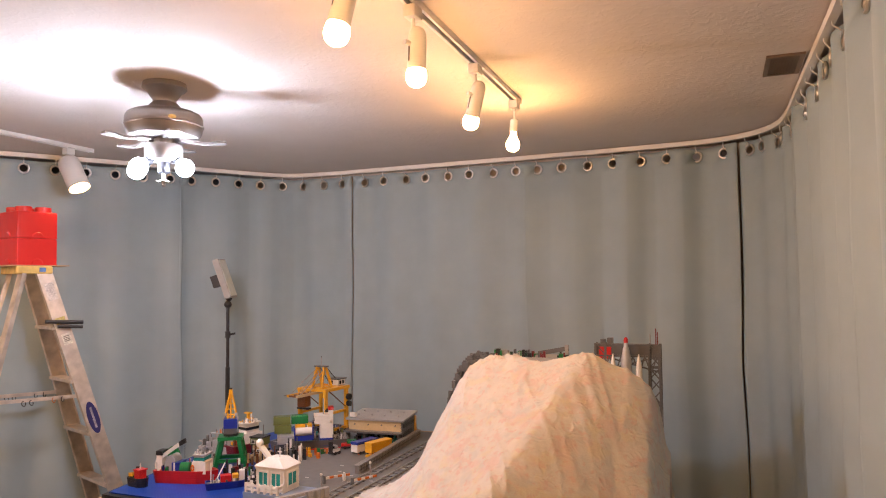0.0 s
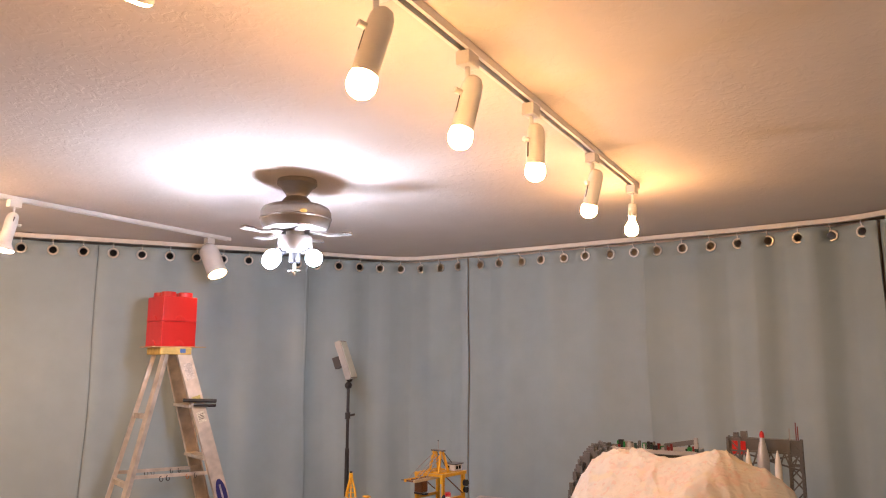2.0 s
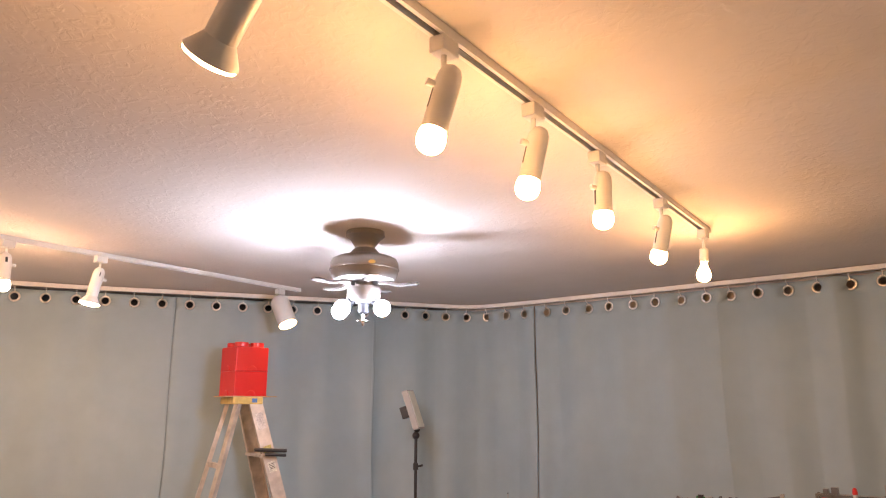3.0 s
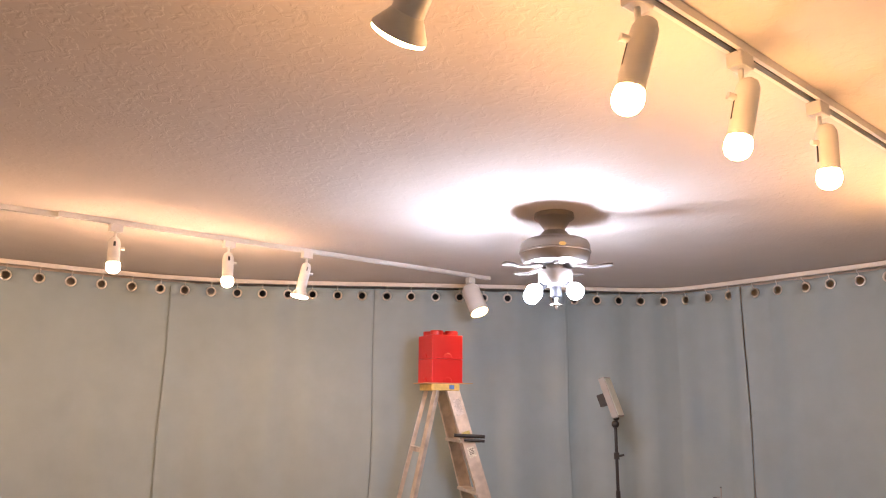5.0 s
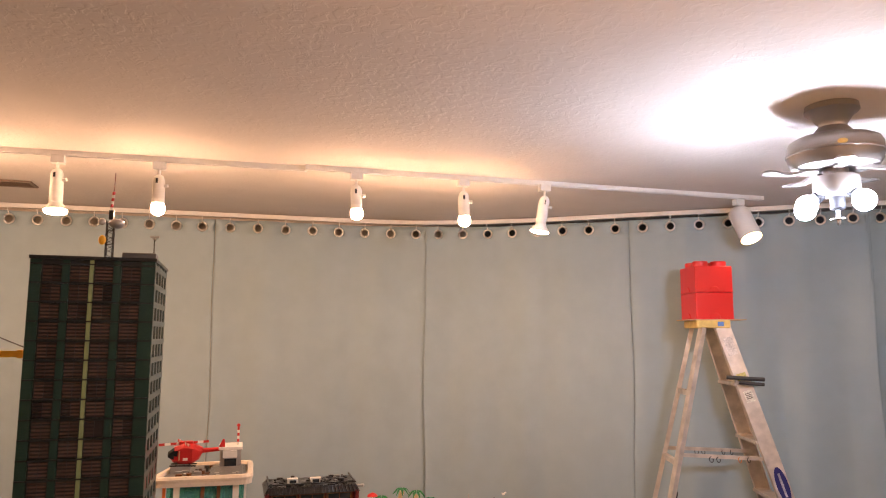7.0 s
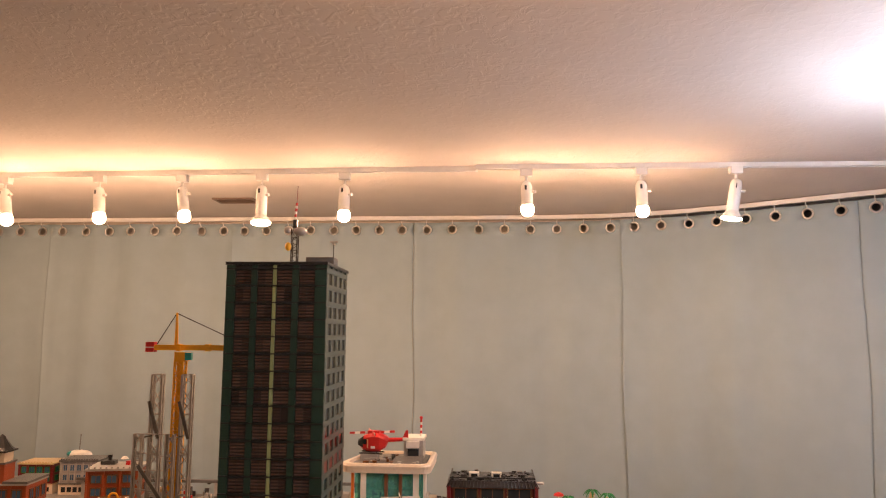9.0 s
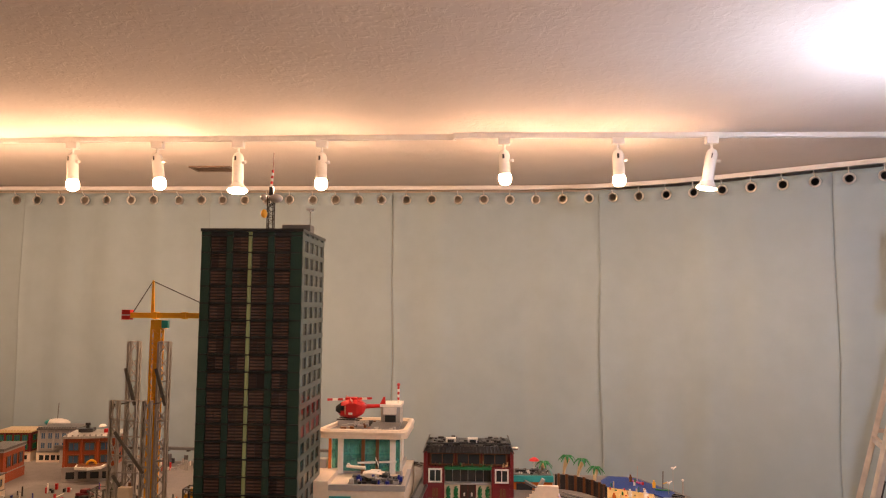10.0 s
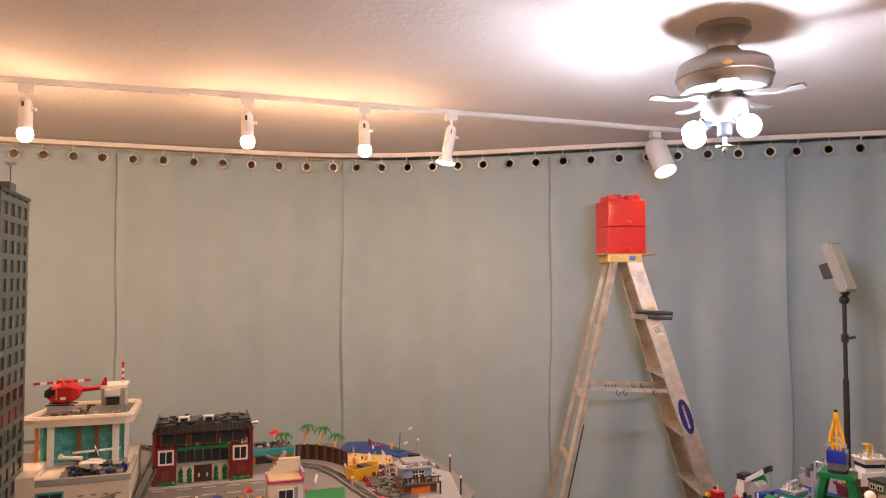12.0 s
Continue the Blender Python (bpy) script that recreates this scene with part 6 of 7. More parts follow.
# tug
tug = boat(hp(-2.655, 2.64), -10, 0.10, 0.062, 0.040, "black", "small black toy tug with a red cabin", "black")
part("cabin", box(B(), -0.012, 0.024, -0.018, 0.018, 0.034, 0.070), T["red"], tug)
part("cabin_window", box(B(), -0.014, -0.011, -0.010, 0.010, 0.045, 0.062), T["white"], tug)
part("cabin_roof", box(B(), -0.016, 0.028, -0.022, 0.022, 0.070, 0.075), T["red"], tug)
part("mast", rod(B(), (0.006, 0, 0.075), (0.006, 0, 0.098), 0.003, n=6), T["white"], tug)
part("funnel", rod(B(), (-0.03, 0.012, 0.034), (-0.03, 0.012, 0.078), 0.008, n=10), T["black"], tug)
part("rail_frame", box(box(B(), -0.044, -0.040, -0.022, 0.012, 0.040, 0.056), -0.044, -0.018, -0.024, -0.020, 0.044, 0.056), T["yellow"], tug)

# red supply ship
ship = boat(hp(-2.495, 2.775), 14, 0.43, 0.115, 0.052, "red", "red toy supply ship with a white bridge and deck cargo", "grey")
ship.scale = (0.68, 0.85, 1.08)
clutter(ship, -0.16, 0.05, -0.045, 0.045, 0.040, 70, ("lgrey", "blue", "red", "green", "white", "black"), 31, 0.035, 0.018)
clutter(ship, 0.06, 0.145, -0.04, 0.04, 0.120, 20, ("white", "lgrey", "grey"), 32, 0.014, 0.012)
part("bridge", box(B(), 0.055, 0.150, -0.045, 0.045, 0.040, 0.088), T["white"], ship)
part("bridge_top", box(B(), 0.070, 0.135, -0.040, 0.040, 0.088, 0.112), T["white"], ship)
part("bridge_windows", box(B(), 0.066, 0.139, -0.042, 0.042, 0.094, 0.107), T["teal"], ship)
part("bridge_roof", box(B(), 0.060, 0.150, -0.048, 0.048, 0.112, 0.120, None, 0.003), T["lgrey"], ship)
part("radar", box(box(B(), 0.10, 0.108, -0.004, 0.004, 0.120, 0.145), 0.095, 0.113, -0.025, 0.025, 0.140, 0.146), T["lgrey"], ship)
part("lifebuoy", torus(B(), 0.010, 0.004, Matrix.Translation((0.062, -0.048, 0.065)) @ pose(0, 0, 0, 90, 0, 0), 12, 6), T["orange"], ship)
part("funnel", box(B(), -0.205, -0.165, -0.028, 0.028, 0.038, 0.110), T["white"], ship)
part("funnel_top", box(B(), -0.207, -0.163, -0.03, 0.03, 0.110, 0.128), T["black"], ship)
part("reel", rod(B(), (-0.10, -0.035, 0.075), (-0.10, 0.035, 0.075), 0.038, n=18), T["lgrey"], ship)
part("green_reel", rod(B(), (-0.135, 0.040, 0.085), (-0.135, 0.052, 0.085), 0.052, n=20), T["green"], ship)
part("blue_cargo", box(B(), -0.085, -0.03, -0.048, 0.03, 0.040, 0.085, None, 0.003), T["blue"], ship)
part("stripe", box(B(), -0.07, -0.06, -0.0495, -0.048, 0.045, 0.085), T["white"], ship)
part("green_capsule", rod(B(), (-0.025, -0.03, 0.062), (0.035, -0.03, 0.062), 0.024, n=16), T["green"], ship)
part("crane_arm", beam(B(), (-0.17, -0.01, 0.105), (-0.045, -0.02, 0.158), 0.014, 0.016), T["white"], ship)
part("crane_tip", beam(B(), (-0.045, -0.02, 0.158), (-0.005, -0.022, 0.172), 0.018, 0.020), T["black"], ship)
part("crane_line", rod(B(), (-0.008, -0.022, 0.165), (-0.008, -0.022, 0.10), 0.0012, n=5), T["black"], ship)

# small work boat with yellow box
wb = boat(hp(-2.255, 2.76), 42, 0.19, 0.065, 0.030, "blue", "small blue toy work boat with red and yellow deck boxes", "grey")
clutter(wb, -0.06, 0.05, -0.022, 0.022, 0.024, 30, ("grey", "white", "red", "lgrey"), 33, 0.025, 0.012)
part("red_box", box(B(), -0.03, 0.015, -0.02, 0.02, 0.024, 0.055), T["red"], wb)
part("yellow_box", box(B(), 0.02, 0.045, -0.018, 0.018, 0.024, 0.055), T["yellow"], wb)
part("white_bow", box(B(), 0.05, 0.075, -0.014, 0.014, 0.024, 0.070), T["white"], wb)
part("derrick", rod(B(), (-0.05, 0, 0.03), (-0.01, 0.01, 0.105), 0.003, n=6), T["white"], wb)
part("mast", rod(B(), (-0.07, 0, 0.024), (-0.07, 0, 0.110), 0.003, n=6), T["white"], wb)

# green harbour crane
gc = thing("toy_harbour_crane", "green toy harbour crane with a blue cab and yellow jib", "toy crane", hp(-2.475, 3.06), 33)
for sx in (-1, 1):
    for sy in (-1, 1):
        part("leg", beam(B(), (sx * 0.072, sy * 0.05, 0.0), (sx * 0.042, sy * 0.035, 0.140), 0.020, 0.020), T["green"], gc)
    part("lower_tie", beam(B(), (sx * 0.06, -0.045, 0.060), (sx * 0.06, 0.045, 0.060), 0.018, 0.014), T["green"], gc)
for sy in (-1, 1):
    part("lower_tie", beam(B(), (-0.066, sy * 0.047, 0.040), (0.066, sy * 0.047, 0.040), 0.018, 0.016), T["green"], gc)
part("portal_top", box(B(), -0.058, 0.058, -0.048, 0.048, 0.136, 0.152), T["green"], gc)
part("turntable", rod(B(), (0, 0, 0.152), (0, 0, 0.164), 0.036, n=18), T["black"], gc)
part("machine_house", box(B(), -0.030, 0.030, -0.032, 0.032, 0.164, 0.190), T["grey"], gc)
part("cab", box(B(), -0.032, 0.032, -0.034, 0.034, 0.190, 0.235), T["blue"], gc)
part("light", box(box(B(), -0.038, -0.030, -0.034, -0.02, 0.232, 0.246), 0.030, 0.038, -0.034, -0.02, 0.232, 0.246), T["silver"], gc)
for sy in (-1, 1):
    part("jib_chord", tube(B(), [(sy * 0.012, -0.012, 0.236), (sy * 0.024, -0.012, 0.262), (sy * 0.020, -0.012, 0.290), (sy * 0.006, -0.012, 0.345), (sy * 0.004, -0.012, 0.368)], 0.0052, 8), T["yellow"], gc)
    part("jib_back", tube(B(), [(sy * 0.010, 0.016, 0.236), (sy * 0.020, 0.014, 0.262), (sy * 0.005, 0.0, 0.345)], 0.0045, 8), T["yellow"], gc)
    part("jib_lamp", box(B(), sy * 0.026 - 0.007, sy * 0.026 + 0.007, -0.022, -0.012, 0.248, 0.262), T["lgrey"], gc)
part("jib_spine", rod(B(), (0, -0.012, 0.236), (0, -0.012, 0.350), 0.004, n=8), T["yellow"], gc)
for k in range(4):
    z = 0.255 + 0.026 * k
    w = 0.020 - 0.0038 * k
    part("jib_rung", beam(B(), (-w, -0.012, z), (w, -0.012, z), 0.005, 0.005), T["yellow"], gc)
part("jib_head", box(B(), -0.008, 0.008, -0.024, -0.004, 0.350, 0.376), T["yellow"], gc)
part("jib_cap", box(B(), -0.006, 0.006, -0.020, -0.008, 0.376, 0.384), T["black"], gc)

# grey patrol ship
gs = boat(hp(-2.70, 3.28), 10, 0.26, 0.075, 0.04, "lgrey", "grey toy patrol ship with guns and a lattice mast", "grey")
clutter(gs, -0.11, 0.10, -0.025, 0.025, 0.032, 70, ("lgrey", "grey", "silver"), 34, 0.05, 0.016)
clutter(gs, -0.04, 0.04, -0.02, 0.02, 0.07, 30, ("lgrey", "grey", "orange"), 35, 0.045, 0.012)
part("superstructure", box(box(B(), -0.05, 0.05, -0.025, 0.025, 0.03, 0.07), -0.02, 0.03, -0.02, 0.02, 0.07, 0.095), T["lgrey"], gs)
part("turret", rod(rod(B(), (-0.08, 0, 0.03), (-0.08, 0, 0.06), 0.02, n=12), (-0.08, 0, 0.05), (-0.14, 0, 0.062), 0.004), T["lgrey"], gs)
part("gun", rod(B(), (0.0, 0, 0.100), (-0.06, -0.02, 0.108), 0.0045), T["silver"], gs)
part("rescue_pod", ball(B(), (0.04, -0.02, 0.085), 0.012), T["orange"], gs)
part("mast", truss(B(), 0.02, 0.034, -0.007, 0.007, 0.095, 0.15, 4, 0.0015), T["grey"], gs)

# white and yellow ferry
ws = boat(hp(-2.60, 3.37), 75, 0.26, 0.095, 0.05, "dkred", "white toy ship with a yellow wheelhouse and antennas", "grey")
part("cabin", box(B(), -0.06, 0.06, -0.038, 0.038, 0.038, 0.10), T["white"], ws)
clutter(ws, -0.10, -0.055, -0.035, 0.035, 0.038, 30, ("yellow", "brown", "red", "white", "tan"), 36, 0.05, 0.016)
clutter(ws, -0.045, 0.045, -0.035, 0.035, 0.156, 24, ("white", "lgrey", "yellow"), 37, 0.02, 0.010)
part("upper_cabin", box(B(), -0.04, 0.04, -0.032, 0.032, 0.10, 0.150), T["white"], ws)
part("window_band", box(B(), -0.042, 0.042, -0.034, 0.034, 0.118, 0.132), DARKGLASS, ws)
part("roof", box(B(), -0.05, 0.05, -0.04, 0.04, 0.150, 0.156), T["white"], ws)
part("antenna", tube(B(), [(0.0, -0.02, 0.156), (0.0, -0.02, 0.20)], 0.0025, 6), T["white"], ws)
part("radar_tower", box(box(B(), -0.006, 0.006, 0.0, 0.012, 0.156, 0.205), -0.012, 0.012, -0.012, 0.028, 0.198, 0.204), T["yellow"], ws)
tb = thing("toy_harbour_office", "yellow and olive toy harbour office with small windows", "toy building", hp(-2.43, 3.24))
part("wall", box(B(), -0.03, 0.03, -0.03, 0.03, 0, 0.075), T["tan"], tb)
part("upper_walls", box(B(), -0.035, 0.035, -0.035, 0.035, 0.075, 0.112), T["olive"], tb)
tf = lambda u, v, w: Vector((u, -0.035 - w, v))
windows(tb, tf, -0.03, 0.03, 0.082, 0.106, 2, 1, DARKGLASS, 0.003, 0.3, T["white"])
tf2 = lambda u, v, w: Vector((u, -0.03 - w, v))
windows(tb, tf2, -0.026, 0.026, 0.03, 0.06, 2, 1, DARKGLASS, 0.003, 0.3, T["white"])
part("roof", box(B(), -0.038, 0.038, -0.038, 0.038, 0.112, 0.118), T["black"], tb)
part("flagpole", rod(B(), (0.02, 0.0, 0.118), (0.02, 0.0, 0.175), 0.002, n=6), T["grey"], tb)

# container ship with white deckhouse
cs = boat(hp(-2.325, 3.55), 215, 0.42, 0.15, 0.05, "grey", "dark grey toy container ship with a white deckhouse", "black")
part("red_waterline", box(B(), -0.18, 0.10, -0.0755, 0.0755, -0.002, 0.008), T["red"], cs)
CX = -0.075
part("deckhouse", box(B(), CX - 0.045, CX + 0.02, -0.03, 0.065, 0.038, 0.135), T["white"], cs)
part("blue_base", box(B(), CX - 0.048, CX + 0.023, -0.034, 0.069, 0.020, 0.060), T["blue"], cs)
part("wheelhouse", box(B(), CX - 0.03, CX + 0.05, -0.028, 0.060, 0.135, 0.180), T["white"], cs)
part("wheelhouse_windows", box(B(), CX + 0.049, CX + 0.052, -0.024, 0.055, 0.150, 0.166), DARKGLASS, cs)
part("wheelhouse_windows", box(B(), CX - 0.02, CX + 0.045, -0.031, -0.028, 0.150, 0.166), DARKGLASS, cs)
part("funnel", box(B(), CX - 0.055, CX - 0.030, -0.05, -0.01, 0.06, 0.200), T["white"], cs)
part("funnel_band", box(B(), CX - 0.057, CX - 0.028, -0.052, -0.008, 0.195, 0.212), T["red"], cs)
part("mast", tube(B(), [(CX + 0.0, 0.02, 0.180), (CX + 0.0, 0.02, 0.265)], 0.004, 6), T["lgrey"], cs)
for i, (x, y, z, c) in enumerate(((0.035, -0.04, 0.038, "olive"), (0.035, 0.04, 0.038, "olive"), (0.125, -0.03, 0.038, "olive"), (0.125, 0.035, 0.038, "lgrey"), (0.03, -0.035, 0.083, "yellow"), (0.14, -0.03, 0.083, "olive"), (0.05, -0.045, 0.127, "green"), (0.145, -0.035, 0.127, "olive"))):
    part("container", box(B(), x - 0.045, x + 0.045, y - 0.030, y + 0.030, z, z + 0.043, None, 0.002), T[c], cs)
clutter(cs, -0.19, -0.13, -0.06, 0.06, 0.038, 40, ("black", "grey", "white", "lgrey"), 38, 0.03, 0.014)
clutter(cs, -0.03, 0.02, 0.03, 0.065, 0.06, 40, ("white", "lgrey", "grey"), 42, 0.06, 0.010)
part("tank", rod(B(), (-0.01, 0.075, 0.105), (0.075, 0.075, 0.105), 0.020, n=16), T["white"], cs)
part("tank_frame", box(box(box(B(), -0.018, -0.012, 0.05, 0.10, 0.06, 0.13), 0.077, 0.083, 0.05, 0.10, 0.06, 0.13), -0.018, 0.083, 0.094, 0.10, 0.06, 0.086), T["blue"], cs)

# yellow gantry crane
gantry = thing("toy_gantry_crane", "large yellow toy gantry crane on four legs beside the ship", "toy crane", hp(-2.469, 3.937), -8)
GW, GD, GH = 0.096, 0.098, 0.255
for sx in (-1, 1):
    for sy in (-1, 1):
        part("leg", box(B(), sx * GW - 0.010, sx * GW + 0.010, sy * GD - 0.010, sy * GD + 0.010, 0.016, GH), T["yellow"], gantry)
        part("wheel_truck", box(B(), sx * GW - 0.014, sx * GW + 0.014, sy * GD - 0.024, sy * GD + 0.024, 0.0, 0.018), T["black"], gantry)
    part("foot_beam", box(B(), sx * GW - 0.008, sx * GW + 0.008, -GD, GD, 0.018, 0.034), T["yellow"], gantry)
    part("top_beam", box(B(), sx * GW - 0.011, sx * GW + 0.011, -GD - 0.012, GD + 0.022, GH, GH + 0.018), T["yellow"], gantry)
    part("mid_tie", box(B(), sx * GW - 0.007, sx * GW + 0.007, -GD, GD, 0.120, 0.134), T["yellow"], gantry)
    part("brace", tube(B(), [(sx * (GW + 0.010), GD - 0.02, 0.150), (sx * (GW + 0.010), -GD + 0.02, GH + 0.004)], 0.0035, 6), T["brown"], gantry)
    part("boom_rail", box(B(), sx * 0.034 - 0.007, sx * 0.034 + 0.007, -0.275, GD + 0.02, GH - 0.012, GH + 0.002), T["yellow"] if sx < 0 else T["tan"], gantry)
    for y0 in (-0.058, 0.030):
        part("a_frame", beam(B(), (sx * 0.036, y0, GH + 0.018), (sx * 0.026, -0.018 + 0.2 * (y0 + 0.014), GH + 0.135), 0.011, 0.013), T["yellow"], gantry)
    part("a_frame_foot", box(B(), sx * 0.036 - 0.010, sx * 0.036 + 0.010, -0.07, 0.042, GH + 0.002, GH + 0.020), T["yellow"], gantry)
    part("sheave", rod(B(), (sx * 0.026 - 0.006, -0.034, GH + 0.100), (sx * 0.026 + 0.006, -0.034, GH + 0.100), 0.011, n=12), T["yellow"], gantry)
    part("stay", tube(B(), [(sx * 0.026, -0.02, GH + 0.130), (sx * 0.034, -0.15, GH + 0.060), (sx * 0.034, -0.245, GH + 0.004)], 0.0026, 6), T["lgrey"], gantry)
    part("stay", tube(B(), [(sx * 0.020, -0.02, GH + 0.110), (sx * 0.034, -0.17, GH + 0.004)], 0.0022, 6), T["lgrey"], gantry)
    part("back_stay", tube(B(), [(sx * 0.026, 0.0, GH + 0.130), (sx * 0.040, 0.10, GH + 0.030)], 0.0026, 6), T["black"], gantry)
    part("stay_clamp", ball(B(), (sx * 0.034, -0.15, GH + 0.060), 0.007, n=8), T["lgrey"], gantry)
for y in (-GD, -0.03, 0.035, GD):
    part("cross_beam", box(B(), -GW - 0.012, GW + 0.012, y - 0.009, y + 0.009, GH + 0.0025, GH + 0.0165), T["yellow"], gantry)
for k in range(5):
    part("boom_tie", box(B(), -0.040, 0.040, -0.272 + 0.04 * k, -0.262 + 0.04 * k, GH - 0.010, GH - 0.001), T["brown"], gantry)
part("boom_walkway", box(B(), -0.062, -0.043, -0.275, -0.10, GH - 0.006, GH - 0.002), T["grey"], gantry)
part("a_frame_top", box(B(), -0.045, 0.045, -0.032, -0.004, GH + 0.135, GH + 0.143), T["grey"], gantry)
part("mast", rod(B(), (0, -0.018, GH + 0.143), (0, -0.018, GH + 0.195), 0.003, n=6), T["lgrey"], gantry)
part("mast_tip", ball(B(), (0, -0.018, GH + 0.196), 0.004, n=8), T["black"], gantry)
house = part("machine_house", box(B(), 0.0, 0.075, 0.045, 0.115, GH + 0.020, GH + 0.055), T["white"], gantry, "white machine house with a grey roof")
part("house_roof", box(B(), -0.008, 0.083, 0.037, 0.123, GH + 0.055, GH + 0.061), T["grey"], house)
part("house_window", box(B(), 0.012, 0.036, 0.0425, 0.0445, GH + 0.030, GH + 0.048), DARKGLASS, house)
part("house_window", box(B(), 0.0755, 0.0775, 0.058, 0.075, GH + 0.028, GH + 0.048), DARKGLASS, house)
part("house_window", box(B(), 0.0755, 0.0775, 0.085, 0.102, GH + 0.028, GH + 0.048), DARKGLASS, house)
trolley = part("trolley", box(B(), -0.028, 0.028, -0.20, -0.15, GH - 0.075, GH - 0.014), T["brown"], gantry, "dark trolley cab hanging from the boom")
part("spreader", box(B(), -0.040, 0.040, -0.19, -0.16, GH - 0.090, GH - 0.080), T["black"], trolley)
for y, z, r in ((-GD, 0.140, 0.024), (GD, 0.205, 0.019), (GD, 0.165, 0.017)):
    part("cable_drum", rod(B(), (GW + 0.012, y, z), (GW + 0.030, y, z), r, n=16), BLACK, gantry)
for sx in (-1, 1):
    for k in range(3):
        part("hoist_line", rod(B(), (sx * 0.02, -0.185 + 0.015 * k, GH - 0.08), (sx * 0.02, -0.185 + 0.015 * k, GH - 0.01), 0.001, n=5), T["black"], trolley)

# warehouse
ware = thing("toy_warehouse", "tan toy warehouse with a grey roof and open loading bays", "toy building", hp(-2.025, 3.86), 4)
ware.scale = (0.95, 0.85, 1.06)
part("wall", box(B(), -0.165, 0.165, -0.12, 0.13, 0.055, 0.125), T["tan"], ware)
for x in (-0.165, -0.06, 0.05, 0.155):
    part("bay_pillar", box(B(), x - 0.008, x + 0.008, -0.145, -0.120, 0, 0.058), T["grey"], ware)
part("back_wall", box(B(), -0.165, 0.165, 0.0, 0.01, 0, 0.055), T["black"], ware)
part("canopy", box(B(), -0.185, 0.175, -0.165, -0.10, 0.058, 0.068), T["grey"], ware)
part("side_wall", box(B(), 0.160, 0.170, -0.12, 0.13, 0.0, 0.125), T["grey"], ware)
part("side_opening", box(box(B(), 0.170, 0.172, -0.10, 0.10, 0.085, 0.105), 0.170, 0.172, -0.10, 0.06, 0.01, 0.065), T["black"], ware)
part("side_stripe", box(B(), 0.165, 0.176, 0.11, 0.135, 0.0, 0.120), T["yellow"], ware)
part("roof", box(B(), -0.180, 0.182, -0.135, 0.14, 0.0, 0.010, Matrix.Translation((0, 0, 0.126)) @ pose(0, 0, 0, 3, 0, 0)), T["lgrey"], ware)
for i in range(8):
    part("roof_vent", lathe(B(), [(0.007, 0.0), (0.007, 0.006), (0.004, 0.009)], 10, Matrix.Translation((-0.13 + 0.085 * (i % 4), -0.05 + 0.1 * (i // 4), 0.135 + (i // 4) * 0.005))), T["silver"], ware)
for i in range(4):
    part("wall_lamp", beam(B(), (-0.13 + 0.085 * i, -0.122, 0.095), (-0.118 + 0.085 * i, -0.140, 0.102), 0.005, 0.005), T["black"], ware)
clutter(ware, -0.15, 0.15, -0.10, 0.0, 0.002, 40, ("grey", "teal", "black", "black"), 39, 0.03, 0.03)
part("roof_sign", box(B(), -0.16, -0.125, -0.12, -0.10, 0.134, 0.156), T["white"], ware)


def container(at, rz, c, top, label):
    e = thing("toy_container", label, "toy container", at, rz)
    part("body", box(B(), -0.075, 0.075, -0.024, 0.024, 0.012, 0.050), T[c], e)
    part("lid", box(B(), -0.077, 0.077, -0.026, 0.026, 0.050, 0.064, None, 0.002), T[top], e)
    for x in (-0.055, 0.055):
        part("axle", rod(B(), (x, -0.027, 0.008), (x, 0.027, 0.008), 0.008, n=10), BLACK, e)


container(hp(-1.975, 3.55, 0.003), 72, "white", "blue", "white toy trailer with a blue lid")
container(hp(-1.895, 3.56, 0.003), 72, "yellow", "yellow", "yellow toy trailer container")
vehicle(hp(-2.09, 3.60, 0.003), 30, "red", "green", "red toy tractor unit with a green container", 0.10, 0.045, 0.028)
fork = vehicle(hp(-2.105, 3.45, 0.003), 260, "white", "lgrey", "white and grey toy reach stacker", 0.05, 0.04, 0.03)
part("fork_mast", box(B(), 0.025, 0.032, -0.012, 0.012, 0.01, 0.07), T["black"], fork)
for at, c in ((hp(-2.19, 3.40, 0.003), "orange"), (hp(-1.975, 3.49, 0.003), "orange"), (hp(-1.80, 3.02, 0.003), "white"), (hp(-2.63, 2.72, 0.06), "white")):
    figure(at, c, c)

# long grey wall along the railway
WALLGREY = toy("mid_grey", (0.22, 0.21, 0.205))
WA, WB = hp(-1.80, 3.15), hp(-1.855, 4.0)
wallh = thing("toy_wall", "grey ribbed toy wall along the harbour railway", "toy wall", tuple((a + b) / 2 for a, b in zip(WA, WB)), math.degrees(math.atan2(WB[1] - WA[1], WB[0] - WA[0])))
part("wall_body", box(B(), -0.42, 0.42, -0.010, 0.010, 0, 0.038), WALLGREY, wallh)
for i in range(43):
    part("rib", box(B(), -0.418 + 0.0195 * i, -0.412 + 0.0195 * i, -0.015, -0.010, 0.004, 0.036), WALLGREY, wallh)
    part("rib_stud", box(B(), -0.4185 + 0.0195 * i, -0.4115 + 0.0195 * i, -0.0165, -0.010, 0.018, 0.024), T["grey"], wallh)
part("cap_strip", box(B(), -0.422, 0.422, -0.013, 0.016, 0.038, 0.042), WALLGREY, wallh)
wallf = thing("toy_wall", "grey ribbed toy wall beside the white house", "toy wall", hp(-1.80, 2.67), 62)
part("wall_body", box(B(), -0.12, 0.12, -0.010, 0.010, 0, 0.045), T["lgrey"], wallf)
for i in range(12):
    part("rib", box(B(), -0.118 + 0.0195 * i, -0.112 + 0.0195 * i, -0.014, -0.010, 0.004, 0.042), T["lgrey"], wallf)
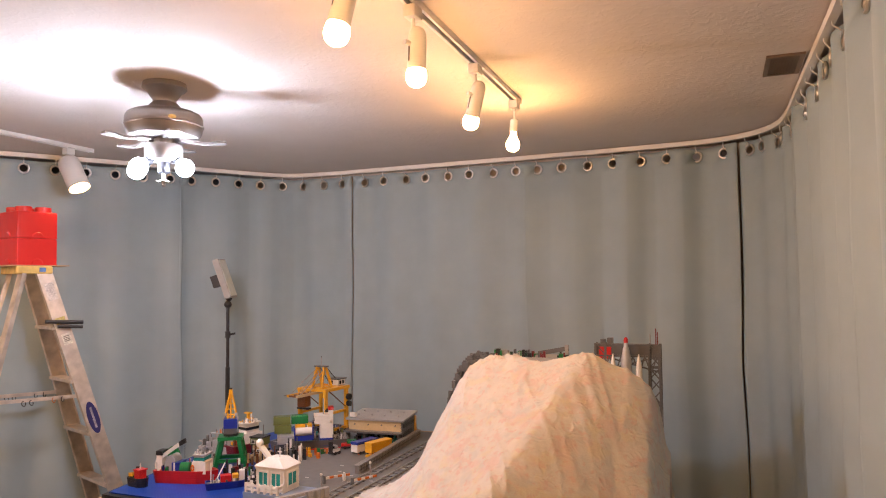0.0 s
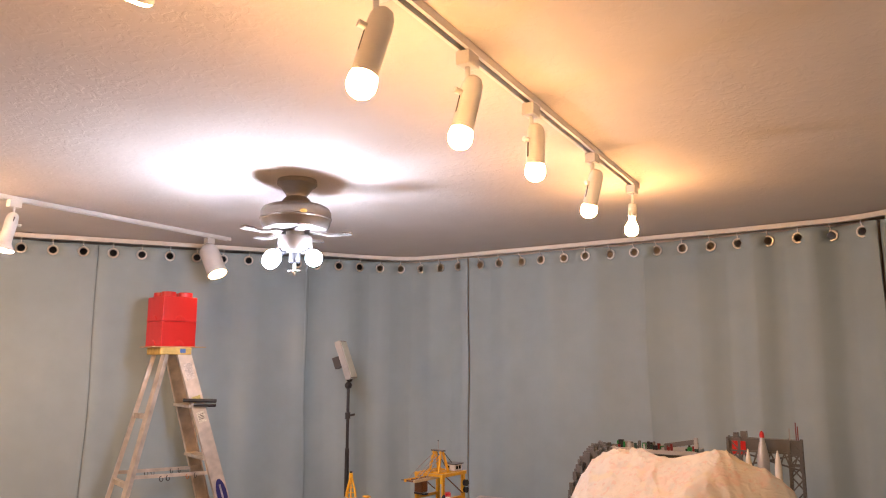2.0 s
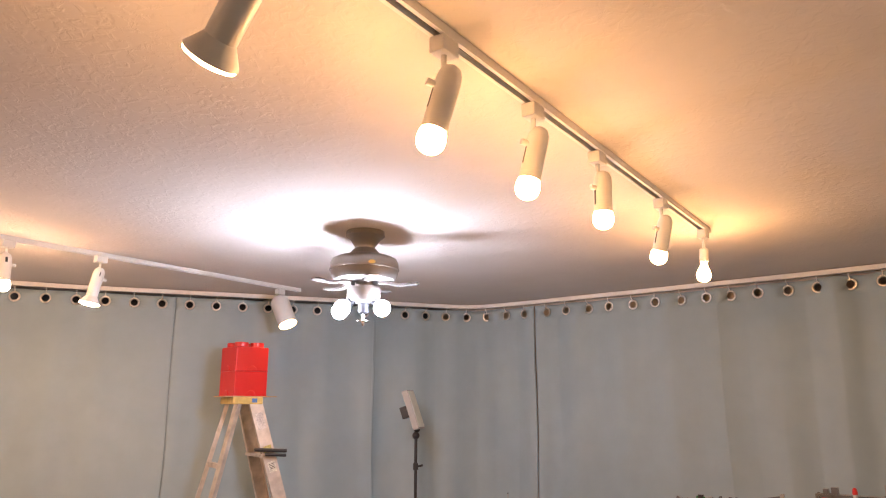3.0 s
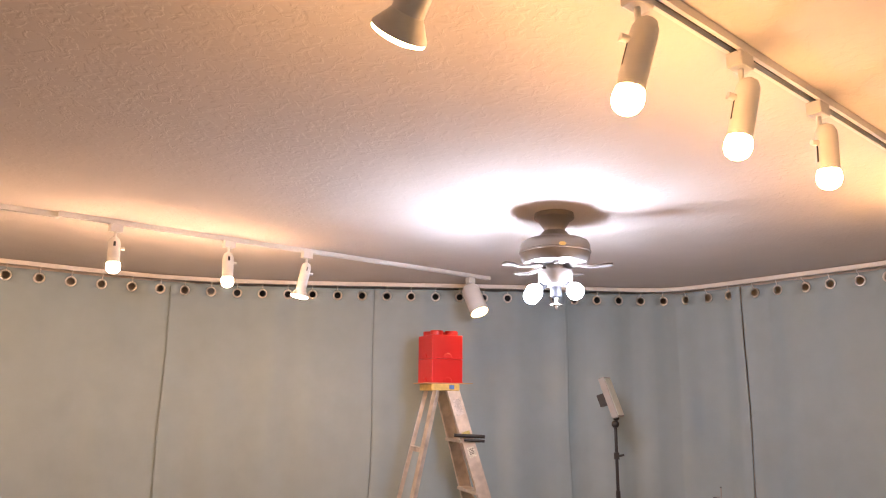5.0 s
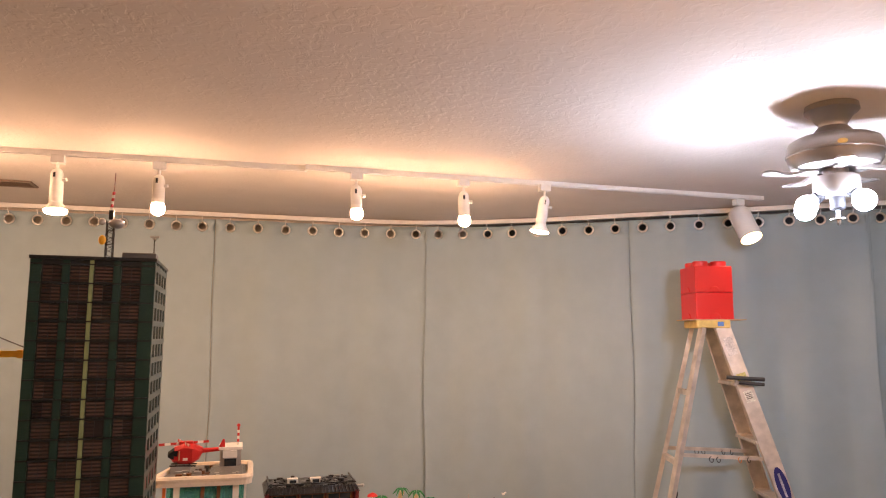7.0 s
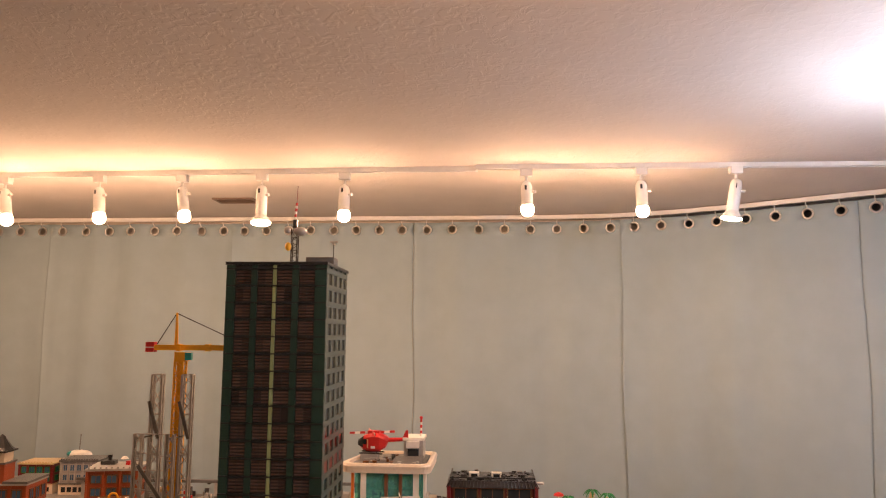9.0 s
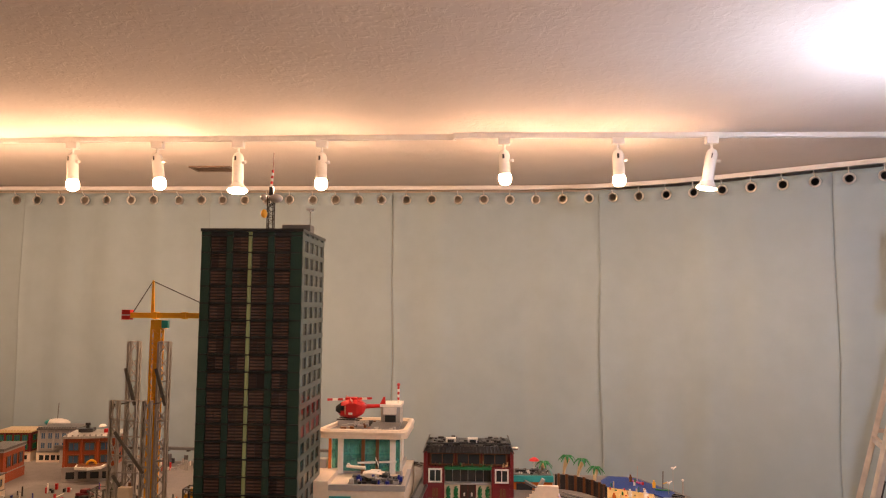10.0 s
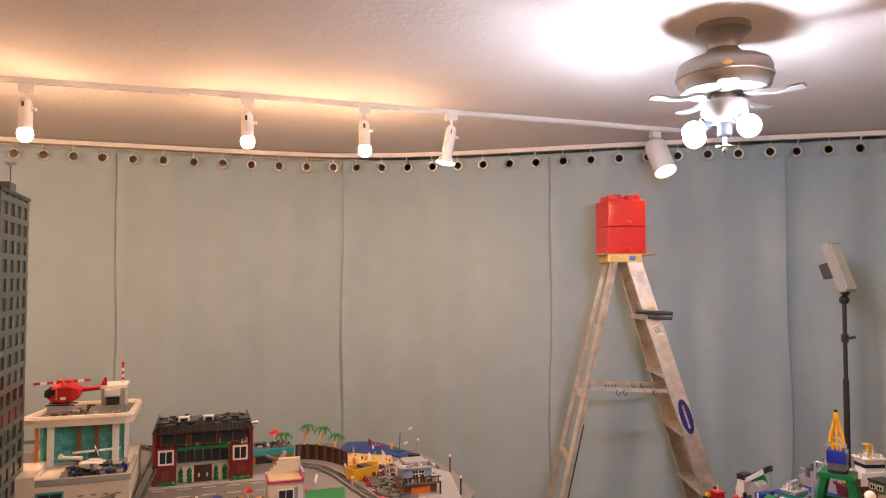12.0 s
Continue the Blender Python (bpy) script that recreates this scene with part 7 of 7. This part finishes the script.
hr = thing("toy_railway", "toy railway tracks crossing the harbour quay", "toy track", (0, 0, 0))
for off in (0.0, 0.11):
    a, b = Vector(hp(-1.74 + off, 2.60, 0.008)), Vector(hp(-1.72 + off, 4.0, 0.008))
    for sg in (-0.02, 0.02):
        part("rail", beam(B(), a + Vector((sg, 0, 0)), b + Vector((sg, 0, 0)), 0.004, 0.006), T["silver"], hr)
    for q in range(24):
        c = a + (b - a) * (q + 0.5) / 24
        part("sleeper", box(B(), c.x - 0.030, c.x + 0.030, c.y - 0.005, c.y + 0.005, c.z - 0.005, c.z - 0.001), T["grey"], hr)


def barrier(at, rz):
    e = thing("toy_barrier", "red and white striped toy crossing barrier", "toy barrier", at, rz)
    for k in range(6):
        part("boom_piece", box(B(), 0.02 * k, 0.02 * (k + 1), -0.004, 0.004, 0.018, 0.027), T["orange"] if k % 2 else T["white"], e)
    part("post", box(B(), -0.008, 0.0, -0.008, 0.008, 0, 0.034), T["grey"], e)


barrier(hp(-1.86, 2.95, 0.003), 55)
barrier(hp(-1.72, 2.96, 0.003), 60)
post(hp(-1.70, 3.09, 0.003), 0.075, "lgrey", "toy railway signal with white lamps")
post(hp(-1.85, 2.90, 0.003), 0.055, "lgrey", "toy railway signal with white lamps")
for i in range(12):
    bx, by, bz = hp(-2.0 + 0.03 * i + 0.015 * (i % 3), 3.0 + 0.05 * ((i * 5) % 7), 0.0035)
    structure("quay_marking", box(B(), bx, bx + 0.018, by, by + 0.006, bz, bz + 0.001), LINE, "white fleck of quay marking", "road marking")

# white house with porch on pale blue base
PALEBLUE = toy("pale_blue", (0.20, 0.27, 0.40))
wh = thing("toy_seaside_house", "white toy house with teal windows on a pale blue base", "toy building", hp(-1.965, 2.72, 0.003), -2)
wh.scale = (0.88, 0.95, 1.0)
part("base", box(B(), -0.11, 0.20, -0.10, 0.07, 0, 0.030), PALEBLUE, wh)
windows(wh, lambda u, v, w: Vector((u, -0.10 - w, v)), 0.10, 0.19, 0.006, 0.024, 2, 1, DARKGLASS, 0.003, 0.4, T["white"])
part("wall", box(B(), -0.075, 0.085, -0.05, 0.06, 0.030, 0.128), T["white"], wh)
wf = lambda u, v, w: Vector((u, -0.05 - w, v))
windows(wh, wf, -0.068, 0.078, 0.040, 0.118, 2, 1, T["teal"], 0.003, 0.24, T["white"], name="window")
we = lambda u, v, w: Vector((0.085 + w, u, v))
windows(wh, we, -0.040, 0.050, 0.040, 0.118, 1, 1, T["teal"], 0.003, 0.28, T["white"], name="window")
bm = B()
vs = [bm.verts.new(c) for c in ((-0.082, -0.057, 0.128), (0.092, -0.057, 0.128), (0.092, 0.067, 0.128), (-0.082, 0.067, 0.128), (-0.03, -0.03, 0.160), (0.04, -0.03, 0.160), (0.04, 0.04, 0.160), (-0.03, 0.04, 0.160))]
for f in ((3, 2, 1, 0), (4, 5, 6, 7), (0, 1, 5, 4), (1, 2, 6, 5), (2, 3, 7, 6), (3, 0, 4, 7)):
    bm.faces.new([vs[i] for i in f])
part("roof", bm, T["white"], wh)
part("slide_roof", beam(B(), (-0.08, -0.01, 0.20), (-0.02, -0.01, 0.145), 0.030, 0.010), T["white"], wh)
part("globe", ball(B(), (-0.088, -0.01, 0.212), 0.018, n=14), T["white"], wh, "white ball on the roof", True)
part("vane", box(box(B(), 0.018, 0.022, 0.0, 0.004, 0.158, 0.20), 0.008, 0.032, 0.0, 0.004, 0.180, 0.184), T["white"], wh)
for i in range(6):
    part("picket", box(B(), -0.102 + 0.036 * i, -0.092 + 0.036 * i, -0.098, -0.088, 0.030, 0.068), T["white"], wh)
for x in (-0.097, 0.083):
    part("picket", box(B(), x - 0.005, x + 0.005, -0.062, -0.052, 0.030, 0.068), T["white"], wh)
    part("fence_rail", box(box(B(), x - 0.004, x + 0.004, -0.088, -0.052, 0.054, 0.063), x - 0.004, x + 0.004, -0.088, -0.052, 0.038, 0.046), T["white"], wh)
part("fence_rail", box(box(B(), -0.101, 0.088, -0.0965, -0.0895, 0.054, 0.063), -0.101, 0.088, -0.0965, -0.0895, 0.038, 0.046), T["white"], wh)
part("eave_band", box(B(), -0.080, 0.090, -0.055, 0.065, 0.122, 0.1275), T["cream"], wh)

qb = thing("toy_quay_clutter", "small toy crates, drums and signs on the quay", "toy bricks", (0, 0, 0), kind="stuff")
for i, (cx, cy, r, n_, cols, hh) in enumerate(((-2.13, 2.92, 0.09, 70, ("black", "grey", "red", "white", "green"), 0.05), (-2.36, 3.18, 0.07, 50, ("black", "grey", "brown", "tan"), 0.06), (-2.20, 3.40, 0.06, 20, ("orange", "green", "yellow"), 0.03), (-2.62, 3.05, 0.06, 40, ("lgrey", "grey", "silver"), 0.05), (-1.86, 3.45, 0.05, 20, ("orange", "yellow", "white"), 0.025), (-2.11, 2.79, 0.045, 50, ("black", "grey", "black", "white"), 0.06), (-2.33, 2.95, 0.06, 40, ("black", "grey", "dkred", "white"), 0.05), (-2.24, 3.28, 0.05, 40, ("black", "grey", "white"), 0.07), (-2.45, 3.85, 0.12, 70, ("grey", "teal", "olive", "lgrey", "black"), 0.05))):
    px, py, pz = hp(cx, cy)
    clutter(qb, px - r, px + r, py - r, py + r, pz + 0.003, n_, cols, 50 + i, hh, 0.018)

# ================= COVERED MOUND =================


RIDGE = [(-1.75, 0.735), (-1.60, 0.745), (-1.47, 0.775), (-1.36, 0.82), (-1.25, 0.90), (-1.19, 1.05), (-1.12, 1.21), (-1.05, 1.31), (-0.99, 1.332), (-0.93, 1.338), (-0.865, 1.343), (-0.80, 1.328), (-0.70, 1.328),
         (-0.57, 1.335), (-0.50, 1.318), (-0.43, 1.287), (-0.38, 1.255), (-0.355, 1.22), (-0.340, 1.12), (-0.330, 0.98), (-0.325, 0.80), (-0.315, 0.55), (-0.30, 0.35)]


def ridge_z(x):
    for (xa, za), (xb, zb) in zip(RIDGE, RIDGE[1:]):
        if x <= xb:
            return za + (zb - za) * max(0.0, (x - xa) / (xb - xa))
    return RIDGE[-1][1]


def cloth_z(x, y):
    """The sheet hangs over a broad crest and falls to the table's front edge, with one fold running forward."""
    h = (ridge_z(x - 0.02) + ridge_z(x) + ridge_z(x + 0.02)) / 3
    crest = 2.64 + 0.06 * math.sin(x * 5 + 1.0)
    low = 0.735
    reach = 0.68 - 0.20 * min(1.0, max(0.0, (x + 0.66) / 0.2))
    if x < -1.1:
        reach *= 1.0 - 0.35 * min(1.0, (-1.1 - x) / 0.3)
    d = (crest - y) / reach if y < crest else (y - crest) / 0.42
    g = max(0.0, 1 - max(0.0, d - 0.03) ** 1.12) if y < crest else max(0.0, 1 - d ** 2)
    z = low + (h - low) * g
    # forward fold
    f = (2.60 - y) / 0.55
    if 0 <= f < 1.4:
        fx = -0.585 - 0.22 * f
        fz = 1.322 - 0.345 * f
        dx = x - fx
        soft = math.sqrt(dx * dx + 0.0010) - 0.032
        t = fz - (1.15 if dx > 0 else 0.75) * soft
        k = 15.0
        m = max(z, t)
        z = m + math.log(math.exp(k * (z - m)) + math.exp(k * (t - m))) / k
    return z


cloth = thing("drop_cloth", "crumpled peach and cream stained drop cloth covering a model mountain", "drop cloth")
bm = B()
NX, NY = 190, 190
x0, x1, y0, y1 = -1.72, -0.318, 1.72, 3.12
rows, raw = [], {}
for j in range(NY + 1):
    row = []
    for i in range(NX + 1):
        x, y = x0 + (x1 - x0) * i / NX, y0 + (y1 - y0) * j / NY
        z = base_z = cloth_z(x, y) - 0.006
        # soft long folds falling away from the ridge, and small crumples
        lift = max(0.0, min(1.0, (z - 0.72) / 0.3))
        wx, wy = x + 0.05 * noise.noise((x * 3, y * 3, 1)), y + 0.05 * noise.noise((x * 3, y * 3, 5))
        rid = 1 - abs(noise.noise((wx * 5.5, wy * 2.4, 3.3)))
        rid2 = 1 - abs(noise.noise((wx * 13, wy * 9, 8.1)))
        rid3 = 1 - abs(noise.noise((wx * 26, wy * 22, 2.7)))
        crease = 1 - abs(noise.noise(((wx + 0.5 * wy) * 15, (wy - 0.4 * wx) * 2.2, 6.4)))
        knot = math.exp(-((x + 0.915) / 0.075) ** 2 - ((y - 2.70) / 0.09) ** 2)
        z += 0.012 * (rid ** 3 - 0.5) * (0.3 + 0.5 * lift) + 0.010 * (crease ** 10 - 0.2) + 0.004 * (rid2 ** 8 - 0.3) + 0.002 * (rid3 ** 4 - 0.3) + knot * (0.020 * rid3 ** 3 - 0.010)
        floor_z = GROUND + 0.04 if y > 2.02 else GROUND + 0.04 - (2.02 - y) * 3.2
        if x < -0.40:
            z = max(z, floor_z + 0.006 * rid2)
        row.append(bm.verts.new((x, y, z)))
        raw[row[-1]] = base_z
    rows.append(row)
for j in range(NY):
    for i in range(NX):
        quad = (rows[j][i], rows[j][i + 1], rows[j + 1][i + 1], rows[j + 1][i])
        if max(raw[v] for v in quad) > 0.748 or (quad[0].co.y < 2.02 and quad[0].co.x > -1.35):
            bm.faces.new(quad)
bmesh.ops.delete(bm, geom=[v for v in bm.verts if not v.link_faces], context="VERTS")
STAIN = mat("stained_cotton", (0.545, 0.525, 0.495), 0.9, var=0.05, scale=40, bump=0.25, bscale=260, spec=0.1)
_n, _l = STAIN.node_tree.nodes, STAIN.node_tree.links
_src = _n["Principled BSDF"].inputs["Base Color"].links[0].from_socket
_tc = _n.new("ShaderNodeTexCoord")
for sc, off, col, lo, hi, amount in ((13, 0.0, (0.56, 0.40, 0.37), 0.52, 0.62, 0.5), (15, 3.1, (0.56, 0.50, 0.35), 0.53, 0.64, 0.55), (17, 5.3, (0.45, 0.47, 0.47), 0.52, 0.62, 0.6), (44, 7.7, (0.54, 0.37, 0.33), 0.55, 0.66, 0.55)):
    mp, nz, rp_, mx = _n.new("ShaderNodeMapping"), _n.new("ShaderNodeTexNoise"), _n.new("ShaderNodeMapRange"), _n.new("ShaderNodeMix")
    mp.inputs["Location"].default_value = (off, off, off)
    nz.inputs["Scale"].default_value, nz.inputs["Detail"].default_value = sc, 5
    rp_.inputs["From Min"].default_value, rp_.inputs["From Max"].default_value, rp_.inputs["To Max"].default_value = lo, hi, amount
    mx.data_type = "RGBA"
    mx.inputs["B"].default_value = (*col, 1)
    _l.new(_tc.outputs["Object"], mp.inputs["Vector"])
    _l.new(mp.outputs["Vector"], nz.inputs["Vector"])
    _l.new(nz.outputs["Fac"], rp_.inputs["Value"])
    _l.new(rp_.outputs["Result"], mx.inputs["Factor"])
    _l.new(_src, mx.inputs["A"])
    _src = mx.outputs["Result"]
_l.new(_src, _n["Principled BSDF"].inputs["Base Color"])
_cr, _bp = _n.new("ShaderNodeTexNoise"), _n.new("ShaderNodeBump")
_cr.noise_type = "RIDGED_MULTIFRACTAL"
_cr.inputs["Scale"].default_value, _cr.inputs["Detail"].default_value, _cr.inputs["Distortion"].default_value = 17.0, 4.0, 2.2
_bp.inputs["Strength"].default_value, _bp.inputs["Distance"].default_value = 0.6, 0.006
_l.new(_tc.outputs["Object"], _cr.inputs["Vector"])
_l.new(_cr.outputs["Fac"], _bp.inputs["Height"])
_l.new(_n["Principled BSDF"].inputs["Normal"].links[0].from_socket, _bp.inputs["Normal"])
_l.new(_bp.outputs["Normal"], _n["Principled BSDF"].inputs["Normal"])
part("sheet", bm, STAIN, cloth, smooth=True)

# grey model mountain that shows at the cloth's edge
rockm = thing("model_mountain", "dark grey toy-brick mountain showing behind the cloth", "model mountain", (-1.225, 3.38, GROUND))
bm = B()
rg = random.Random(3)
for i in range(1100):
    x, y = rg.uniform(-0.20, 0.20), rg.uniform(-0.12, 0.12)
    top = 0.585 - max(0.0, -0.04 - x) ** 2 * 16 - max(0.0, -0.15 - x) * 3.0 - max(0.0, x) * 0.2 - abs(y) * 0.25
    hh = top * rg.uniform(0.3, 1.0) if rg.random() < 0.55 else top - rg.uniform(0, 0.02)
    q = rg.uniform(0.004, 0.010)
    box(bm, x - q, x + q, y - q, y + q, hh - 0.035, hh)
for k in range(12):
    z0 = 0.045 * k
    box(bm, -0.19 + 0.14 * (k / 12) ** 2.2, 0.20, -0.11 + 0.004 * k, 0.11 - 0.004 * k, z0, z0 + 0.045)
part("rock_mass", bm, T["grey"], rockm)

pad = thing("toy_launch_deck", "grey and green toy launch deck on the mountain", "toy deck", (-0.97, 3.40, GROUND))
part("deck", box(B(), -0.22, 0.16, -0.08, 0.08, 0.548, 0.566), T["lgrey"], pad)
part("support", box(B(), -0.10, 0.10, -0.05, 0.05, 0, 0.548), T["grey"], pad)
rg = random.Random(12)
for i in range(46):
    x, y, w = -0.2 + 0.35 * rg.random(), rg.uniform(-0.085, -0.05), rg.uniform(0.006, 0.022)
    h = rg.uniform(0.008, 0.034)
    part("deck_piece", box(B(), x, x + w, y, y + w * 0.7, 0.566, 0.566 + h), T[rg.choice(["green", "lgrey", "grey", "grey", "black", "dkred", "dkgreen"])], pad)
part("rail_run", beam(B(), (0.03, -0.07, 0.585), (0.165, -0.07, 0.61), 0.008, 0.020), T["grey"], pad)
part("rail_end", box(B(), 0.150, 0.165, -0.08, -0.06, 0.58, 0.625), T["lgrey"], pad)

rk = thing("toy_rocket_gantry", "dark grey toy rocket gantry with rocket and white boosters", "toy rocket", (-0.553, 3.42, GROUND))
for x in (-0.13, 0.108):
    part("gantry_leg", truss(B(), x - 0.012, x + 0.034, -0.02, 0.03, 0, 0.63, 12, 0.005), T["grey"], rk)
part("gantry_head", box(B(), -0.142, 0.142, -0.015, 0.03, 0.575, 0.628), T["grey"], rk)
part("gantry_truss", truss(B(), -0.14, 0.14, -0.02, 0.03, 0.50, 0.575, 1, 0.006), T["grey"], rk)
for i in range(10):
    part("gantry_lattice", beam(B(), (-0.13 + 0.026 * i, -0.022, 0.50 if i % 2 else 0.575), (-0.104 + 0.026 * i, -0.022, 0.575 if i % 2 else 0.50), 0.005, 0.006), T["grey"], rk)
part("red_panel", box(B(), -0.125, -0.070, -0.022, -0.016, 0.560, 0.615), T["red"], rk)
part("head_gear", box(box(B(), -0.12, -0.10, -0.01, 0.02, 0.628, 0.648), -0.09, -0.065, -0.01, 0.02, 0.628, 0.655), T["grey"], rk)
part("rocket_body", lathe(B(), [(0.022, 0.30), (0.024, 0.50), (0.024, 0.555), (0.014, 0.612), (0.010, 0.620), (0.009, 0.640), (0.003, 0.652)], 20, Matrix.Translation((0, -0.055, 0))), T["silver"], rk, "grey toy rocket", True)
part("rocket_tip", lathe(B(), [(0.0095, 0.638), (0.010, 0.648), (0.007, 0.660), (0.002, 0.664)], 16, Matrix.Translation((0, -0.055, 0))), T["red"], rk, "red rocket tip")
for x in (-0.058, 0.055):
    part("booster", lathe(B(), [(0.013, 0.30), (0.014, 0.515), (0.010, 0.550), (0.002, 0.588)], 16, Matrix.Translation((x, -0.055, 0))), T["white"], rk, "white booster", True)
part("rocket_plinth", box(B(), -0.09, 0.09, -0.10, -0.02, 0, 0.30), T["grey"], rk)
for x, h in ((0.10, 0.675), (0.125, 0.70), (0.132, 0.685)):
    part("aerial", rod(B(), (x, 0, 0.62), (x, 0, h), 0.0025, n=6), T["lgrey"] if h < 0.68 else T["dkred"], rk)
part("plinth", box(B(), -0.16, 0.16, -0.11, 0.05, -0.006, 0.002), T["black"], rk)
